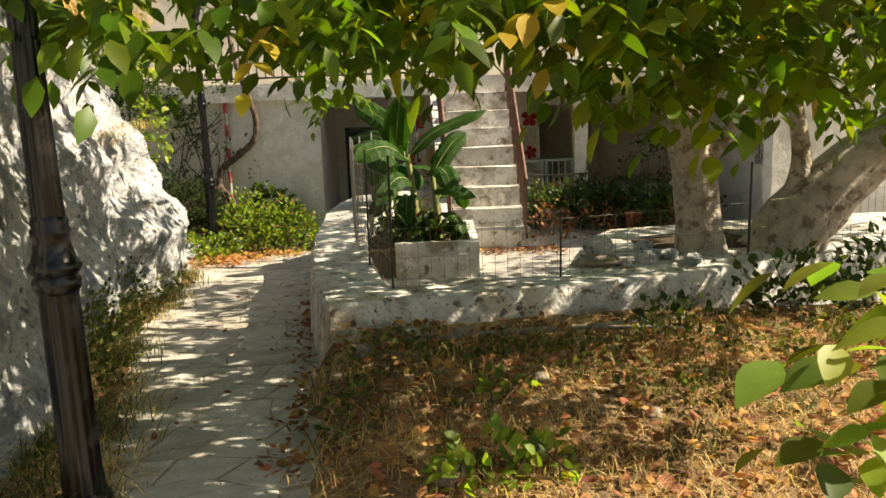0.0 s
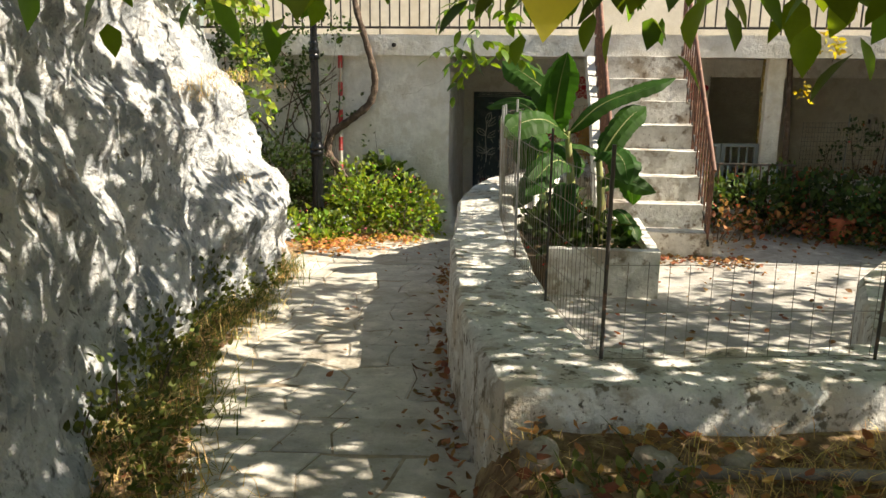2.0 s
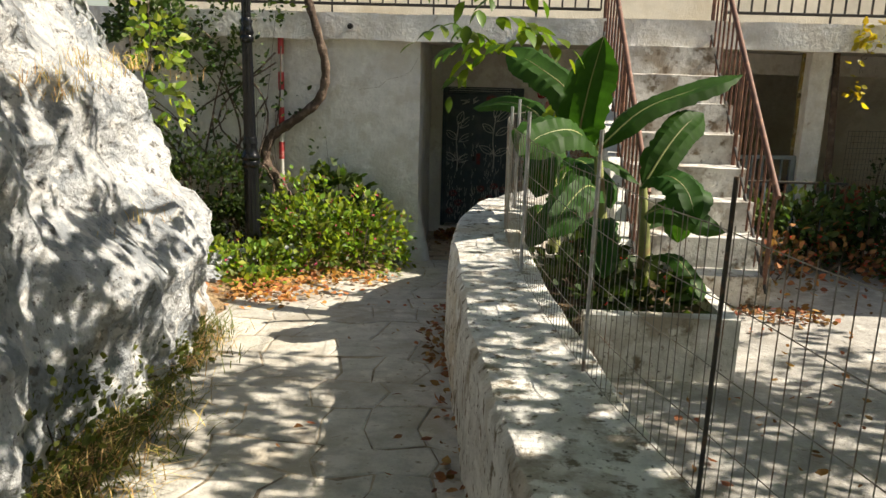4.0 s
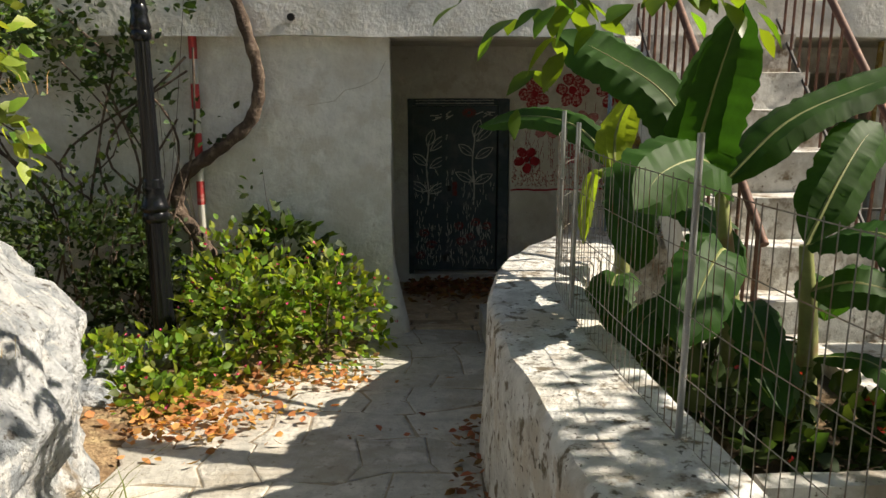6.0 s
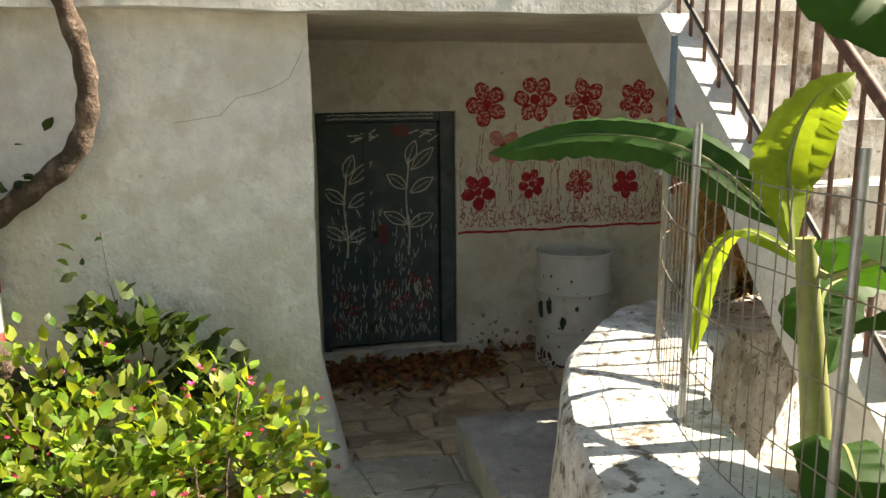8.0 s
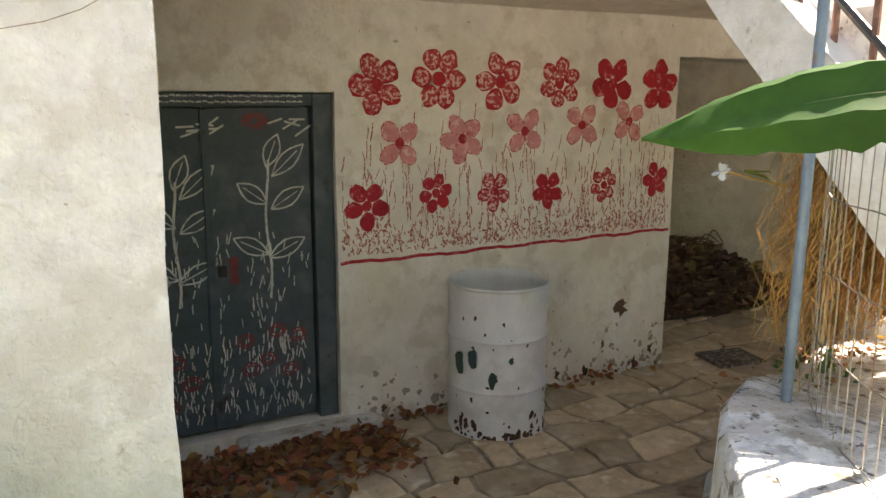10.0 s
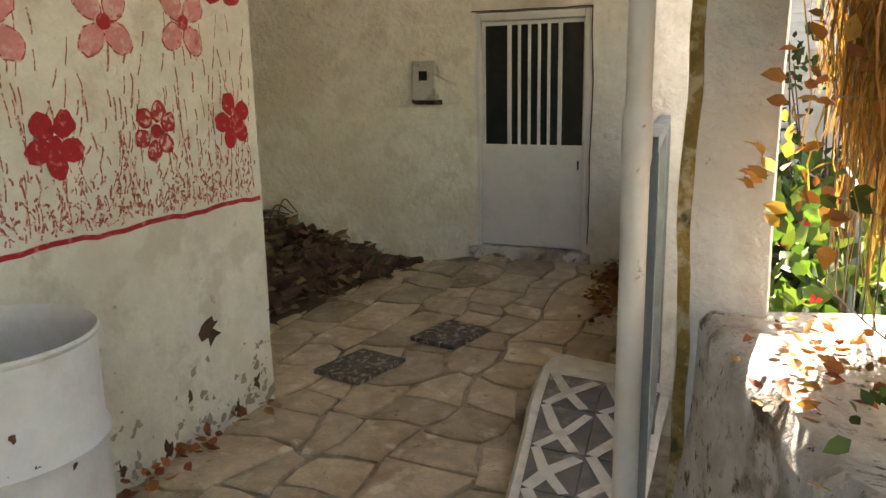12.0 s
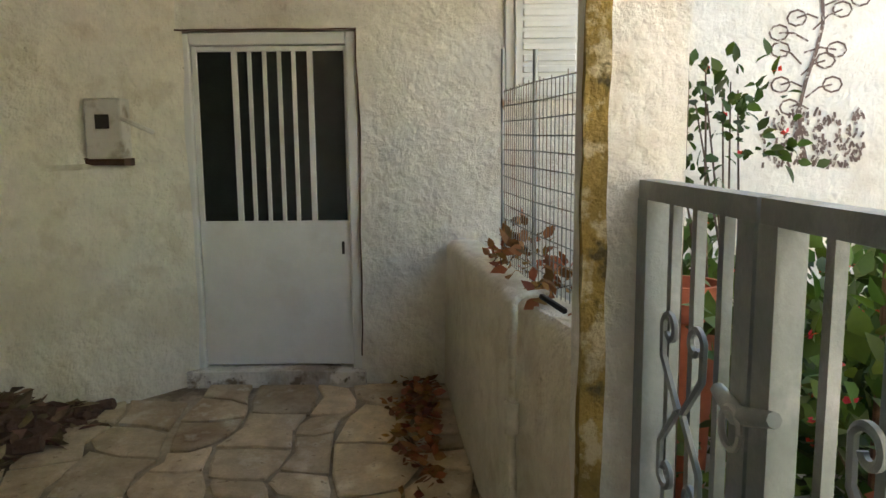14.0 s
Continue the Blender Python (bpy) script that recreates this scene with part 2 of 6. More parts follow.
M_BLACK = mat("black_cable", (0.02, 0.018, 0.016), 0.6, grain=0.2)
M_TILEDARK = mat("dark_grey_tile", (0.16, 0.15, 0.14), 0.6, spots=[((0.28, 0.26, 0.23), 8.0, 0.52, 0.66)], grain=0.15)
M_TILEWHITE = mat("white_marble_chip", (0.68, 0.66, 0.61), 0.6, spots=[((0.5, 0.46, 0.4), 8.0, 0.5, 0.66)], grain=0.1)
M_GRILLE = mat("worn_drain_cover", (0.15, 0.125, 0.1), 0.8, spots=[((0.34, 0.3, 0.25), 26.0, 0.52, 0.6)], bump=0.02, bump_scale=30, grain=0.25)
M_SHUTTER = mat("white_shutter_paint", (0.7, 0.7, 0.66), 0.55, grain=0.04)
M_SKETCH = mat("brown_wall_drawing", (0.15, 0.1, 0.08), 0.9, spots=[((0.5, 0.46, 0.4), 40.0, 0.54, 0.62)], grain=0.2)
M_TERRACOTTA = mat("terracotta", (0.42, 0.12, 0.06), 0.75, grain=0.15)
M_REDSTRIPE = mat("faded_red_stripe", (0.55, 0.06, 0.06), 0.7, spots=[((0.62, 0.3, 0.26), 12.0, 0.56, 0.7)], grain=0.12)
M_UPPER = mat("upper_wall_plaster", (0.66, 0.62, 0.54), 0.9, spots=[((0.5, 0.44, 0.34), 1.0, 0.5, 0.7)], bump=0.01, grain=0.06)

# ---------------------------------------------------------------- mesh helpers
def mesh(name, verts, faces, smooth=False):
    me = bpy.data.meshes.new(name)
    me.from_pydata([tuple(v) for v in verts], [], [tuple(f) for f in faces])
    if smooth:
        me.polygons.foreach_set("use_smooth", [True] * len(me.polygons))
        me.set_sharp_from_angle(angle=radians(48))
    me.update()
    return me


def part(name, me, material, parent=None, label=""):
    """One mesh object, under a thing or a part where a parent is given."""
    if isinstance(me, bmesh.types.BMesh):
        bm, me = me, bpy.data.meshes.new(name)
        bm.to_mesh(me)
        bm.free()
    if not me.materials:
        me.materials.append(material)
    ob = new(name, me)
    if parent is not None:
        ob.parent = parent
        ob.matrix_parent_inverse = parent.matrix_basis.inverted()
    return tagged(ob, label=label)


def thing(name, label, category, at=(0, 0, 0), group="", kind=""):
    ob = new(name)
    ob.matrix_basis = pose(*at)
    ob.empty_display_size = 0.1
    return tagged(ob, label, category, group, kind)


class Build:
    """Gathers verts and faces of one mesh."""
    def __init__(self):
        self.v, self.f = [], []

    def add(self, verts, faces):
        n = len(self.v)
        self.v += [tuple(v) for v in verts]
        self.f += [tuple(i + n for i in f) for f in faces]
        return self

    def mesh(self, name="m", smooth=False):
        return mesh(name, self.v, self.f, smooth)


def cuboid(x0, x1, y0, y1, z0, z1):
    v = [(x, y, z) for z in (z0, z1) for y in (y0, y1) for x in (x0, x1)]
    return v, [(0, 2, 3, 1), (4, 5, 7, 6), (0, 1, 5, 4), (2, 6, 7, 3), (0, 4, 6, 2), (1, 3, 7, 5)]


def rbox(x0, x1, y0, y1, z0, z1, b=0.008, seg=2):
    bm = bmesh.new()
    v, f = cuboid(x0, x1, y0, y1, z0, z1)
    vs = [bm.verts.new(p) for p in v]
    for q in f:
        bm.faces.new([vs[i] for i in q])
    bmesh.ops.bevel(bm, geom=list(bm.edges), offset=b, segments=seg, affect="EDGES", profile=0.5)
    bmesh.ops.recalc_face_normals(bm, faces=bm.faces)
    return bm


def uneven(p, amp=0.012, scale=1.7):
    """The hand-made waviness of plaster at a place."""
    v = Vector(p)
    return v + amp * noise.noise_vector(v * scale) + amp * 0.5 * noise.noise_vector(v * scale * 4.1)


def rough_box(b, x0, x1, y0, y1, z0, z1, amp=0.012, res=0.14):
    """A box of plastered masonry, its faces slightly wavy, added to the build b."""
    lo, hi = (x0, y0, z0), (x1, y1, z1)
    for ax in range(3):
        u, w = (ax + 1) % 3, (ax + 2) % 3
        nu = max(1, min(60, round((hi[u] - lo[u]) / res)))
        nw = max(1, min(60, round((hi[w] - lo[w]) / res)))
        for side in (0, 1):
            verts, faces = [], []
            for j in range(nw + 1):
                for i in range(nu + 1):
                    p = [0, 0, 0]
                    p[ax] = (lo, hi)[side][ax]
                    p[u] = lo[u] + (hi[u] - lo[u]) * i / nu
                    p[w] = lo[w] + (hi[w] - lo[w]) * j / nw
                    verts.append(uneven(p, amp))
            for j in range(nw):
                for i in range(nu):
                    q = (j * (nu + 1) + i, j * (nu + 1) + i + 1, (j + 1) * (nu + 1) + i + 1, (j + 1) * (nu + 1) + i)
                    faces.append(q if side else q[::-1])
            b.add(verts, faces)
    return b


def tube(points, radius, n=8, cap=True):
    """A tube along points; radius a number or a list."""
    pts = [Vector(p) for p in points]
    rad = radius if isinstance(radius, (list, tuple)) else [radius] * len(pts)
    verts, faces = [], []
    side = None
    for i, p in enumerate(pts):
        d = (pts[min(i + 1, len(pts) - 1)] - pts[max(i - 1, 0)]).normalized()
        if side is None:
            side = d.cross(Vector((0, 0, 1)) if abs(d.z) < 0.9 else Vector((0, 1, 0))).normalized()
        side = (side - d * side.dot(d)).normalized()
        other = d.cross(side)
        for k in range(n):
            a = 2 * math.pi * k / n
            verts.append(p + rad[i] * (math.cos(a) * side + math.sin(a) * other))
    for i in range(len(pts) - 1):
        for k in range(n):
            k2 = (k + 1) % n
            faces.append((i * n + k, i * n + k2, (i + 1) * n + k2, (i + 1) * n + k))
    if cap:
        faces += [tuple(range(n))[::-1], tuple(range((len(pts) - 1) * n, len(pts) * n))]
    return verts, faces


def lathe(profile, n=32, at=(0, 0, 0)):
    verts, faces = [], []
    for r, z in profile:
        for k in range(n):
            a = 2 * math.pi * k / n
            verts.append((at[0] + r * math.cos(a), at[1] + r * math.sin(a), at[2] + z))
    for i in range(len(profile) - 1):
        for k in range(n):
            k2 = (k + 1) % n
            faces.append((i * n + k, i * n + k2, (i + 1) * n + k2, (i + 1) * n + k))
    return verts, faces


def curve_points(keys, per=6):
    """A smooth line through keys (Catmull-Rom)."""
    k = [Vector(p) for p in keys]
    k = [2 * k[0] - k[1]] + k + [2 * k[-1] - k[-2]]
    out = []
    for i in range(1, len(k) - 2):
        for s in range(per):
            t = s / per
            out.append(0.5 * (2 * k[i] + (k[i + 1] - k[i - 1]) * t + (2 * k[i - 1] - 5 * k[i] + 4 * k[i + 1] - k[i + 2]) * t * t + (3 * k[i] - k[i - 1] - 3 * k[i + 1] + k[i + 2]) * t ** 3))
    return out + [k[-2]]


RNG = random.Random(7)


def leaf(b, at, way, up, length, width, fold=0.25, droop=0.2, n=3):
    """One leaf blade: pointed oval, folded along its rib and drooping, with n stations."""
    d = Vector(way).normalized()
    s = d.cross(Vector(up))
    if s.length < 1e-3:
        s = d.cross(Vector((1, 0, 0)))
    s.normalize()
    u = s.cross(d)
    at = Vector(at)
    verts = [at]
    faces = []
    for i in range(1, n + 1):
        t = i / (n + 1)
        w = width * 0.5 * math.sin(math.pi * t ** 0.85)
        c = at + d * length * t - u * droop * length * t * t
        verts += [c + s * w + u * fold * w, c, c - s * w + u * fold * w]
    verts.append(at + d * length - u * droop * length)
    e = len(verts) - 1
    faces += [(0, 2, 1), (0, 3, 2)]
    for i in range(n - 1):
        a = 1 + 3 * i
        faces += [(a, a + 1, a + 4, a + 3), (a + 1, a + 2, a + 5, a + 4)]
    a = 1 + 3 * (n - 1)
    faces += [(a, a + 1, e), (a + 1, a + 2, e)]
    b.add(verts, faces)


def rand_dir(r, zmin=-1.0, zmax=1.0):
    z, a = r.uniform(zmin, zmax), r.uniform(0, 2 * math.pi)
    q = math.sqrt(max(0, 1 - z * z))
    return Vector((q * math.cos(a), q * math.sin(a), z))


# ---------------------------------------------------------------- the lie of the land
def path_z(y):
    return float(np.interp(y, [-6, 0, 3, 5, 8.5, 10.8, 12.7, 13.3, 14.7], [1.3, 0.93, 0.77, 0.63, 0.45, 0.28, 0.12, 0.03, 0.0]))


def floor_z(x, y):
    """The walked surface: the sloping path, then the covered passage."""
    if y > 13.2 or (y > 12.6 and x > 0.3):
        return float(np.interp(x, [-2, 2.0, 3.4, 4.7], [0.02, 0.0, 0.05, 0.15])) + max(0, path_z(y)) * (0.5 if x < 1 else 0)
    return path_z(y)


def path_left(y):
    return float(np.interp(y, [-3, 2, 3, 4, 5, 6.3, 8.7, 9.6, 10.3, 11, 11.6, 12.3, 12.7], [-1.3, -1.4, -1.5, -1.75, -2.1, -2.6, -2.95, -3.2, -3.3, -2.9, -2.45, -1.95, -1.8]))


def path_right(y):
    return float(np.interp(y, [-3, 0, 2, 3, 5, 6.2, 7.8, 9.6, 10.4, 11.3, 12.1, 12.6], [0.6, 0.3, -0.4, -0.62, -0.86, -1.1, -1.2, -1.45, -1.37, -1.05, -0.45, 0.5]))


def ground_z(x, y):
    base = path_z(y) - 0.07
    n = 0.05 * noise.noise(Vector((x * 1.3, y * 1.3, 0))) + 0.02 * noise.noise(Vector((x * 5, y * 5, 3)))
    if y > 11.3 and x > -2.1 or y > 12.5:
        return -0.12
    if x > path_right(y):
        if y < 5.2:
            d = min(1, (x - path_right(y)) / float(np.interp(y, [3.6, 4.6], [0.4, 0.14])))
            bed_z = float(np.interp(y, [-5, 0, 3, 4.2, 4.9], [1.3, 0.97, 0.83, 0.88, 0.94]))
            return (base + 0.06) * (1 - d) + bed_z * d + n * d
        return 0.25
    if x < path_left(y):
        d = min(1, (path_left(y) - x) / 0.6)
        return base + 0.06 + n * d + 0.08 * d
    return base


xs = list(np.linspace(-300, -12, 8)) + list(np.linspace(-8, 8, 107)) + list(np.linspace(12, 300, 8))
ys = list(np.linspace(-300, -8, 8)) + list(np.linspace(-5, 13, 121)) + list(np.linspace(16, 300, 8))
gb = Build()
gb.add([(x, y, ground_z(x, y) if -8 <= x <= 8 and -5 <= y <= 13 else (1.0 if y < 5 else -0.12)) for y in ys for x in xs],
       [(j * len(xs) + i, j * len(xs) + i + 1, (j + 1) * len(xs) + i + 1, (j + 1) * len(xs) + i) for j in range(len(ys) - 1) for i in range(len(xs) - 1)])
tagged(part("ground", gb.mesh("ground", True), M_SOIL), "dry brown soil with straw and dead leaves", "ground", kind="structure")

# ---------------------------------------------------------------- house walls
def wall(name, boxes, material, label, amp=0.012):
    b = Build()
    for bx in boxes:
        rough_box(b, *bx, amp=amp)
    bm = bmesh.new()
    me = b.mesh(name, True)
    bm.from_mesh(me)
    bmesh.ops.remove_doubles(bm, verts=bm.verts, dist=0.001)
    bm.to_mesh(me)
    bm.free()
    me.set_sharp_from_angle(angle=radians(48))
    me.materials.append(material)
    return tagged(new(name, me), label, "wall", kind="structure")


MW = 14.67      # face of the painted wall
FW = 12.65      # face of the front wall
wall("wall_front", [(-6.5, -1.9, FW, 14.67, -0.1, 2.5)], M_PLASTER, "whitewashed front wall with stains and a crack")
bf = Build()
bf.add(*tube([(-1.95, FW + 0.1, 0.75), (-1.95, FW + 0.1, 0.5), (-1.93, FW + 0.09, 0.2), (-1.92, FW + 0.08, -0.1)], [0.06, 0.11, 0.155, 0.19], 16))
tagged(part("wall_foot", bf.mesh("wall_foot", True), M_PLASTER), "bulging whitewashed foot of the front wall", "wall", kind="structure")
wall("wall_mural", [(-6.5, -1.75, MW, 15.0, -0.1, 2.6), (-0.67, 1.88, MW, 15.0, -0.1, 2.6), (-1.75, -0.67, MW, 15.0, 1.98, 2.6), (-1.75, -0.67, MW, 15.0, -0.1, 0.1)], M_MURAL_WALL, "cream plastered wall with red flowers painted on it", amp=0.006)
wall("wall_lintel", [(1.88, 4.75, MW + 0.01, 15.0, 2.24, 2.6)], M_MURAL_WALL, "cream plastered lintel over the alcove")
wall("wall_door", [(4.7, 5.05, 14.75, 15.05, -0.1, 2.6), (4.7, 5.05, 13.0, 13.8, -0.1, 2.6), (4.7, 5.05, 13.8, 14.75, 2.05, 2.6), (4.7, 5.05, 10.6, 13.0, -0.1, 3.5)], M_PLASTER_ROUGH, "rough white plastered wall with a door", amp=0.016)
bw = Build()
base = [(4.72, 14.72), (4.5, 15.05), (4.38, 15.2), (4.2, 15.4), (3.6, 16.1), (3.1, 16.8), (1.5, 17.0)]
pts = [Vector((x, y, 0)) for x, y in base]
n = len(pts)
zs = [-0.1, 0.1, 0.3, 0.5, 0.7, 0.9, 1.1, 1.25, 1.345, 1.37, 1.5, 1.7, 1.9, 2.1, 2.3, 2.5, 2.6]
step_out = [0.0, 0.04, 0.045, 0.025, 0.0, 0.0, 0.0]      # the plaster is thicker below the meter
verts = [uneven((p.x - (k if z < 1.36 else 0), p.y - (k if z < 1.36 else 0), z), 0.02) for z in zs for p, k in zip(pts, step_out)] + [Vector((p.x + 0.3, p.y + 0.3, z)) for z in zs for p in pts]
m0 = n * len(zs)
faces = [(k * n + i, (k + 1) * n + i, (k + 1) * n + i + 1, k * n + i + 1) for k in range(len(zs) - 1) for i in range(n - 1)]
faces += [(m0 + k * n + i, m0 + k * n + i + 1, m0 + (k + 1) * n + i + 1, m0 + (k + 1) * n + i) for k in range(len(zs) - 1) for i in range(n - 1)]
faces += [(i, i + 1, m0 + i + 1, m0 + i) for i in range(n - 1)]
bw.add(verts, faces)
tagged(part("wall_alcove", bw.mesh("wall_alcove", True), M_PLASTER_CREAM), "cream plastered alcove wall behind the woodpile", "wall", kind="structure")
wall("wall_alcove_side", [(1.3, 1.62, 15.0, 17.2, -0.1, 2.6)], M_PLASTER_CREAM, "plain alcove side wall")
tagged(part("ceiling", wall("ceiling_slab", [(-6.5, 5.0, 12.66, 17.3, 2.5, 2.74)], M_PLASTER_CREAM, "x").data.copy(), M_PLASTER_CREAM), "plain plastered ceiling of the passage", "ceiling", kind="structure")
bpy.data.objects.remove(bpy.data.objects["ceiling_slab"])
# Added, unseen backing that blocks light leaking through the gaps round both doors.
wall("wall_room", [(4.9, 5.04, 13.75, 14.8, -0.1, 2.1), (-1.8, -0.6, 14.86, 14.99, -0.1, 2.05)], M_PLASTER, "unseen backing added behind the doors against light leaks")
wall("balcony_edge", [(-6.5, 4.69, 12.52, 12.66, 2.5, 2.77)], M_PLASTER, "whitewashed edge of the balcony slab")
wall("wall_upper", [(-6.5, 6.5, 15.4, 15.7, 2.7, 5.6)], M_UPPER, "white upper storey wall behind the balcony")
wall("pillar_gate", [(2.22, 2.43, 12.79, 13.0, -0.1, 2.5)], M_PLASTER, "square whitewashed pillar beside the gate", amp=0.008)
wall("pillar_pipe", [(0.8, 1.0, 12.4, 12.59, -0.1, 2.5)], M_PLASTER, "square whitewashed pillar behind the drainpipe", amp=0.008)

# ---------------------------------------------------------------- terrace
def ring_wall(name, outer, width, z0, z1, material, label, foot=0.06):
    """A masonry kerb wall along a line: its top is flat, its outer face battered a little."""
    pts = curve_points([(x, y, 0) for x, y in outer], 10)
    b = Build()
    prof_n = 5
    verts, cols = [], 0
    for i, p in enumerate(pts):
        d = (pts[min(i + 1, len(pts) - 1)] - pts[max(i - 1, 0)]).normalized()
        inn = Vector((-d.y, d.x, 0))
        row = []
        for k in range(prof_n + 1):
            t = k / prof_n
            row.append(p - inn * foot * (1 - t) + Vector((0, 0, z0 + (z1 - 0.03 - z0) * t)))
        row.append(p + inn * 0.025 + Vector((0, 0, z1)))
        row += [p + inn * width * q + Vector((0, 0, z1)) for q in (0.3, 0.65, 0.95)]
        row.append(p + inn * width + Vector((0, 0, z1 - 0.03)))
        row.append(p + inn * width + Vector((0, 0, z0)))
        cols = len(row)
        verts += [uneven(q, 0.022, 2.3) for q in row]
    faces = [(i * cols + k, i * cols + k + 1, (i + 1) * cols + k + 1, (i + 1) * cols + k) for i in range(len(pts) - 1) for k in range(cols - 1)]
    faces += [tuple(range(cols))[::-1], tuple(range((len(pts) - 1) * cols, len(pts) * cols))]
    b.add(verts, faces)
    return tagged(part(name, b.mesh(name, True), material), label, "wall", kind="structure")


LEDGE = 1.11
ring_wall("terrace_wall", [(0.8, 12.56), (0.33, 12.4), (-0.29, 12.15), (-0.69, 11.87), (-1.1, 11.3), (-1.33, 10.6), (-1.42, 9.7), (-1.35, 8.5), (-1.24, 7.3), (-1.08, 6.2), (-0.86, 5.2), (-0.78, 4.96)], 0.52, -0.1, LEDGE, M_LEDGE, "low whitewashed terrace wall curving along the path")
for v in bpy.data.objects["terrace_wall"].data.vertices:
    if v.co.y > 11.3 and v.co.z > 0.5:          # the top dips towards the pillar
        k = min(1.0, max(0.0, (v.co.x + 0.45) / 0.7))
        v.co.z -= 0.11 * k * k * (3 - 2 * k)
ring_wall("terrace_front_wall", [(-0.77, 4.95), (-0.3, 5.0), (0.83, 5.23), (2.0, 5.57), (3.64, 6.27), (6.5, 7.4)], 0.5, 0.4, LEDGE, M_LEDGE, "low whitewashed front wall of the terrace")
wall("courtyard_floor", [(-1.2, 8.0, 5.3, 12.6, 0.2, 0.37)], M_CONCRETE, "pale cement courtyard floor with fallen leaves", amp=0.01)
bed_ring = [(0.86, 5.6), (1.06, 6.2), (1.3, 6.95), (1.6, 7.4), (3.2, 7.7), (5.9, 8.0), (5.9, 7.4), (3.64, 6.5), (2.0, 5.8)]
tb = Build()
tb.add([uneven((x, y, z), 0.02) for z in (0.3, 0.72, 1.09) for x, y in bed_ring] + [uneven((x + (2.6 - x) * 0.02, y + (6.7 - y) * 0.03, 1.125), 0.02) for x, y in bed_ring],
       [(k * 9 + i, k * 9 + (i + 1) % 9, k * 9 + 9 + (i + 1) % 9, k * 9 + 9 + i) for k in range(3) for i in range(9)] + [tuple(range(27, 36))])
tagged(part("tree_bed", tb.mesh("tree_bed", True), M_LEDGE), "raised whitewashed tree bed", "wall", kind="structure")
sb = Build()
sb.add([(2.45, 6.65, 1.19)] + [(2.45 + q * 0.95 * math.cos(a) * (1 + 0.12 * math.sin(3 * a + 1)), 6.65 + q * 0.42 * math.sin(a) + 0.12 * q * math.cos(a), z) for q, z in ((0.55, 1.175), (0.85, 1.15), (1.0, 1.1)) for a in [2 * math.pi * k / 24 for k in range(24)]],
       [(0, 1 + k, 1 + (k + 1) % 24) for k in range(24)] + [(1 + r * 24 + k, 25 + r * 24 + k, 25 + r * 24 + (k + 1) % 24, 1 + r * 24 + (k + 1) % 24) for r in range(2) for k in range(24)])
tagged(part("tree_soil", sb.mesh("tree_soil", True), M_DARKSOIL), "dark soil round the walnut trunks", "soil", kind="structure")

# planter box
planter = thing("planter_box", "white cement planter box full of dark soil", "planter", (-0.1, 9.6, 0.37))
for nm, bx in (("front_wall", (-0.56, 0.42, 8.88, 8.98, 0.34, 0.79)), ("back_wall", (-0.9, 0.42, 10.4, 10.5, 0.34, 0.79)), ("side_wall", (0.32, 0.42, 8.98, 10.4, 0.34, 0.79))):
    part(nm, rough_box(Build(), *bx, amp=0.008).mesh(nm, True), M_WHITEWASH, planter)
part("soil", rough_box(Build(), -0.9, 0.32, 8.98, 10.4, 0.34, 0.7, amp=0.03).mesh("soil", True), M_DARKSOIL, planter, "dark garden soil")

# ---------------------------------------------------------------- staircase
stairs = thing("staircase", "steep white cement staircase with rusty railings", "stairs", (0.6, 11.5, 0.37), kind="structure")
ST_Y, ST_Z, RISE, RUN, NST = 10.5, 0.37, 0.2667, 0.262, 9


def stair_x(y):
    s = (y - 10.5) / 2.2
    return 0.02 - 0.14 * s, 1.2 - 0.08 * s


for i in range(NST):
    y0 = ST_Y + RUN * i
    x0, x1 = stair_x(y0)
    b = rough_box(Build(), x0 + 0.16, x1, y0, y0 + RUN + 0.02, ST_Z + RISE * i, ST_Z + RISE * (i + 1), amp=0.014, res=0.11)
    part("step", b.mesh("step", True), M_WHITEWASH, stairs)
b = Build()
lo, hi = [], []
for s in range(9):
    y = 10.7 + (12.75 - 10.7) * s / 8
    zb = 2.5 + (y - 12.75) * 1.13
    zt = ST_Z + (y - ST_Y) * RISE / RUN + 0.02
    x0, x1 = stair_x(y)
    lo.append([(x0, y, max(0.3, zb)), (x1, y, max(0.3, zb)), (x1, y, zt - 0.12), (x0 + 0.165, y, zt - 0.12), (x0 + 0.165, y, zt + 0.06), (x0, y, zt + 0.06)])
verts = [uneven(p, 0.012) for r in lo for p in r]
faces = [(i * 6 + k, (i + 1) * 6 + k, (i + 1) * 6 + (k + 1) % 6, i * 6 + (k + 1) % 6) for i in range(8) for k in range(6)] + [tuple(range(6))[::-1], tuple(range(48, 54))]
b.add(verts, faces)
part("flight", b.mesh("flight", False), M_PLASTER, stairs, "white plastered underside and side kerb")


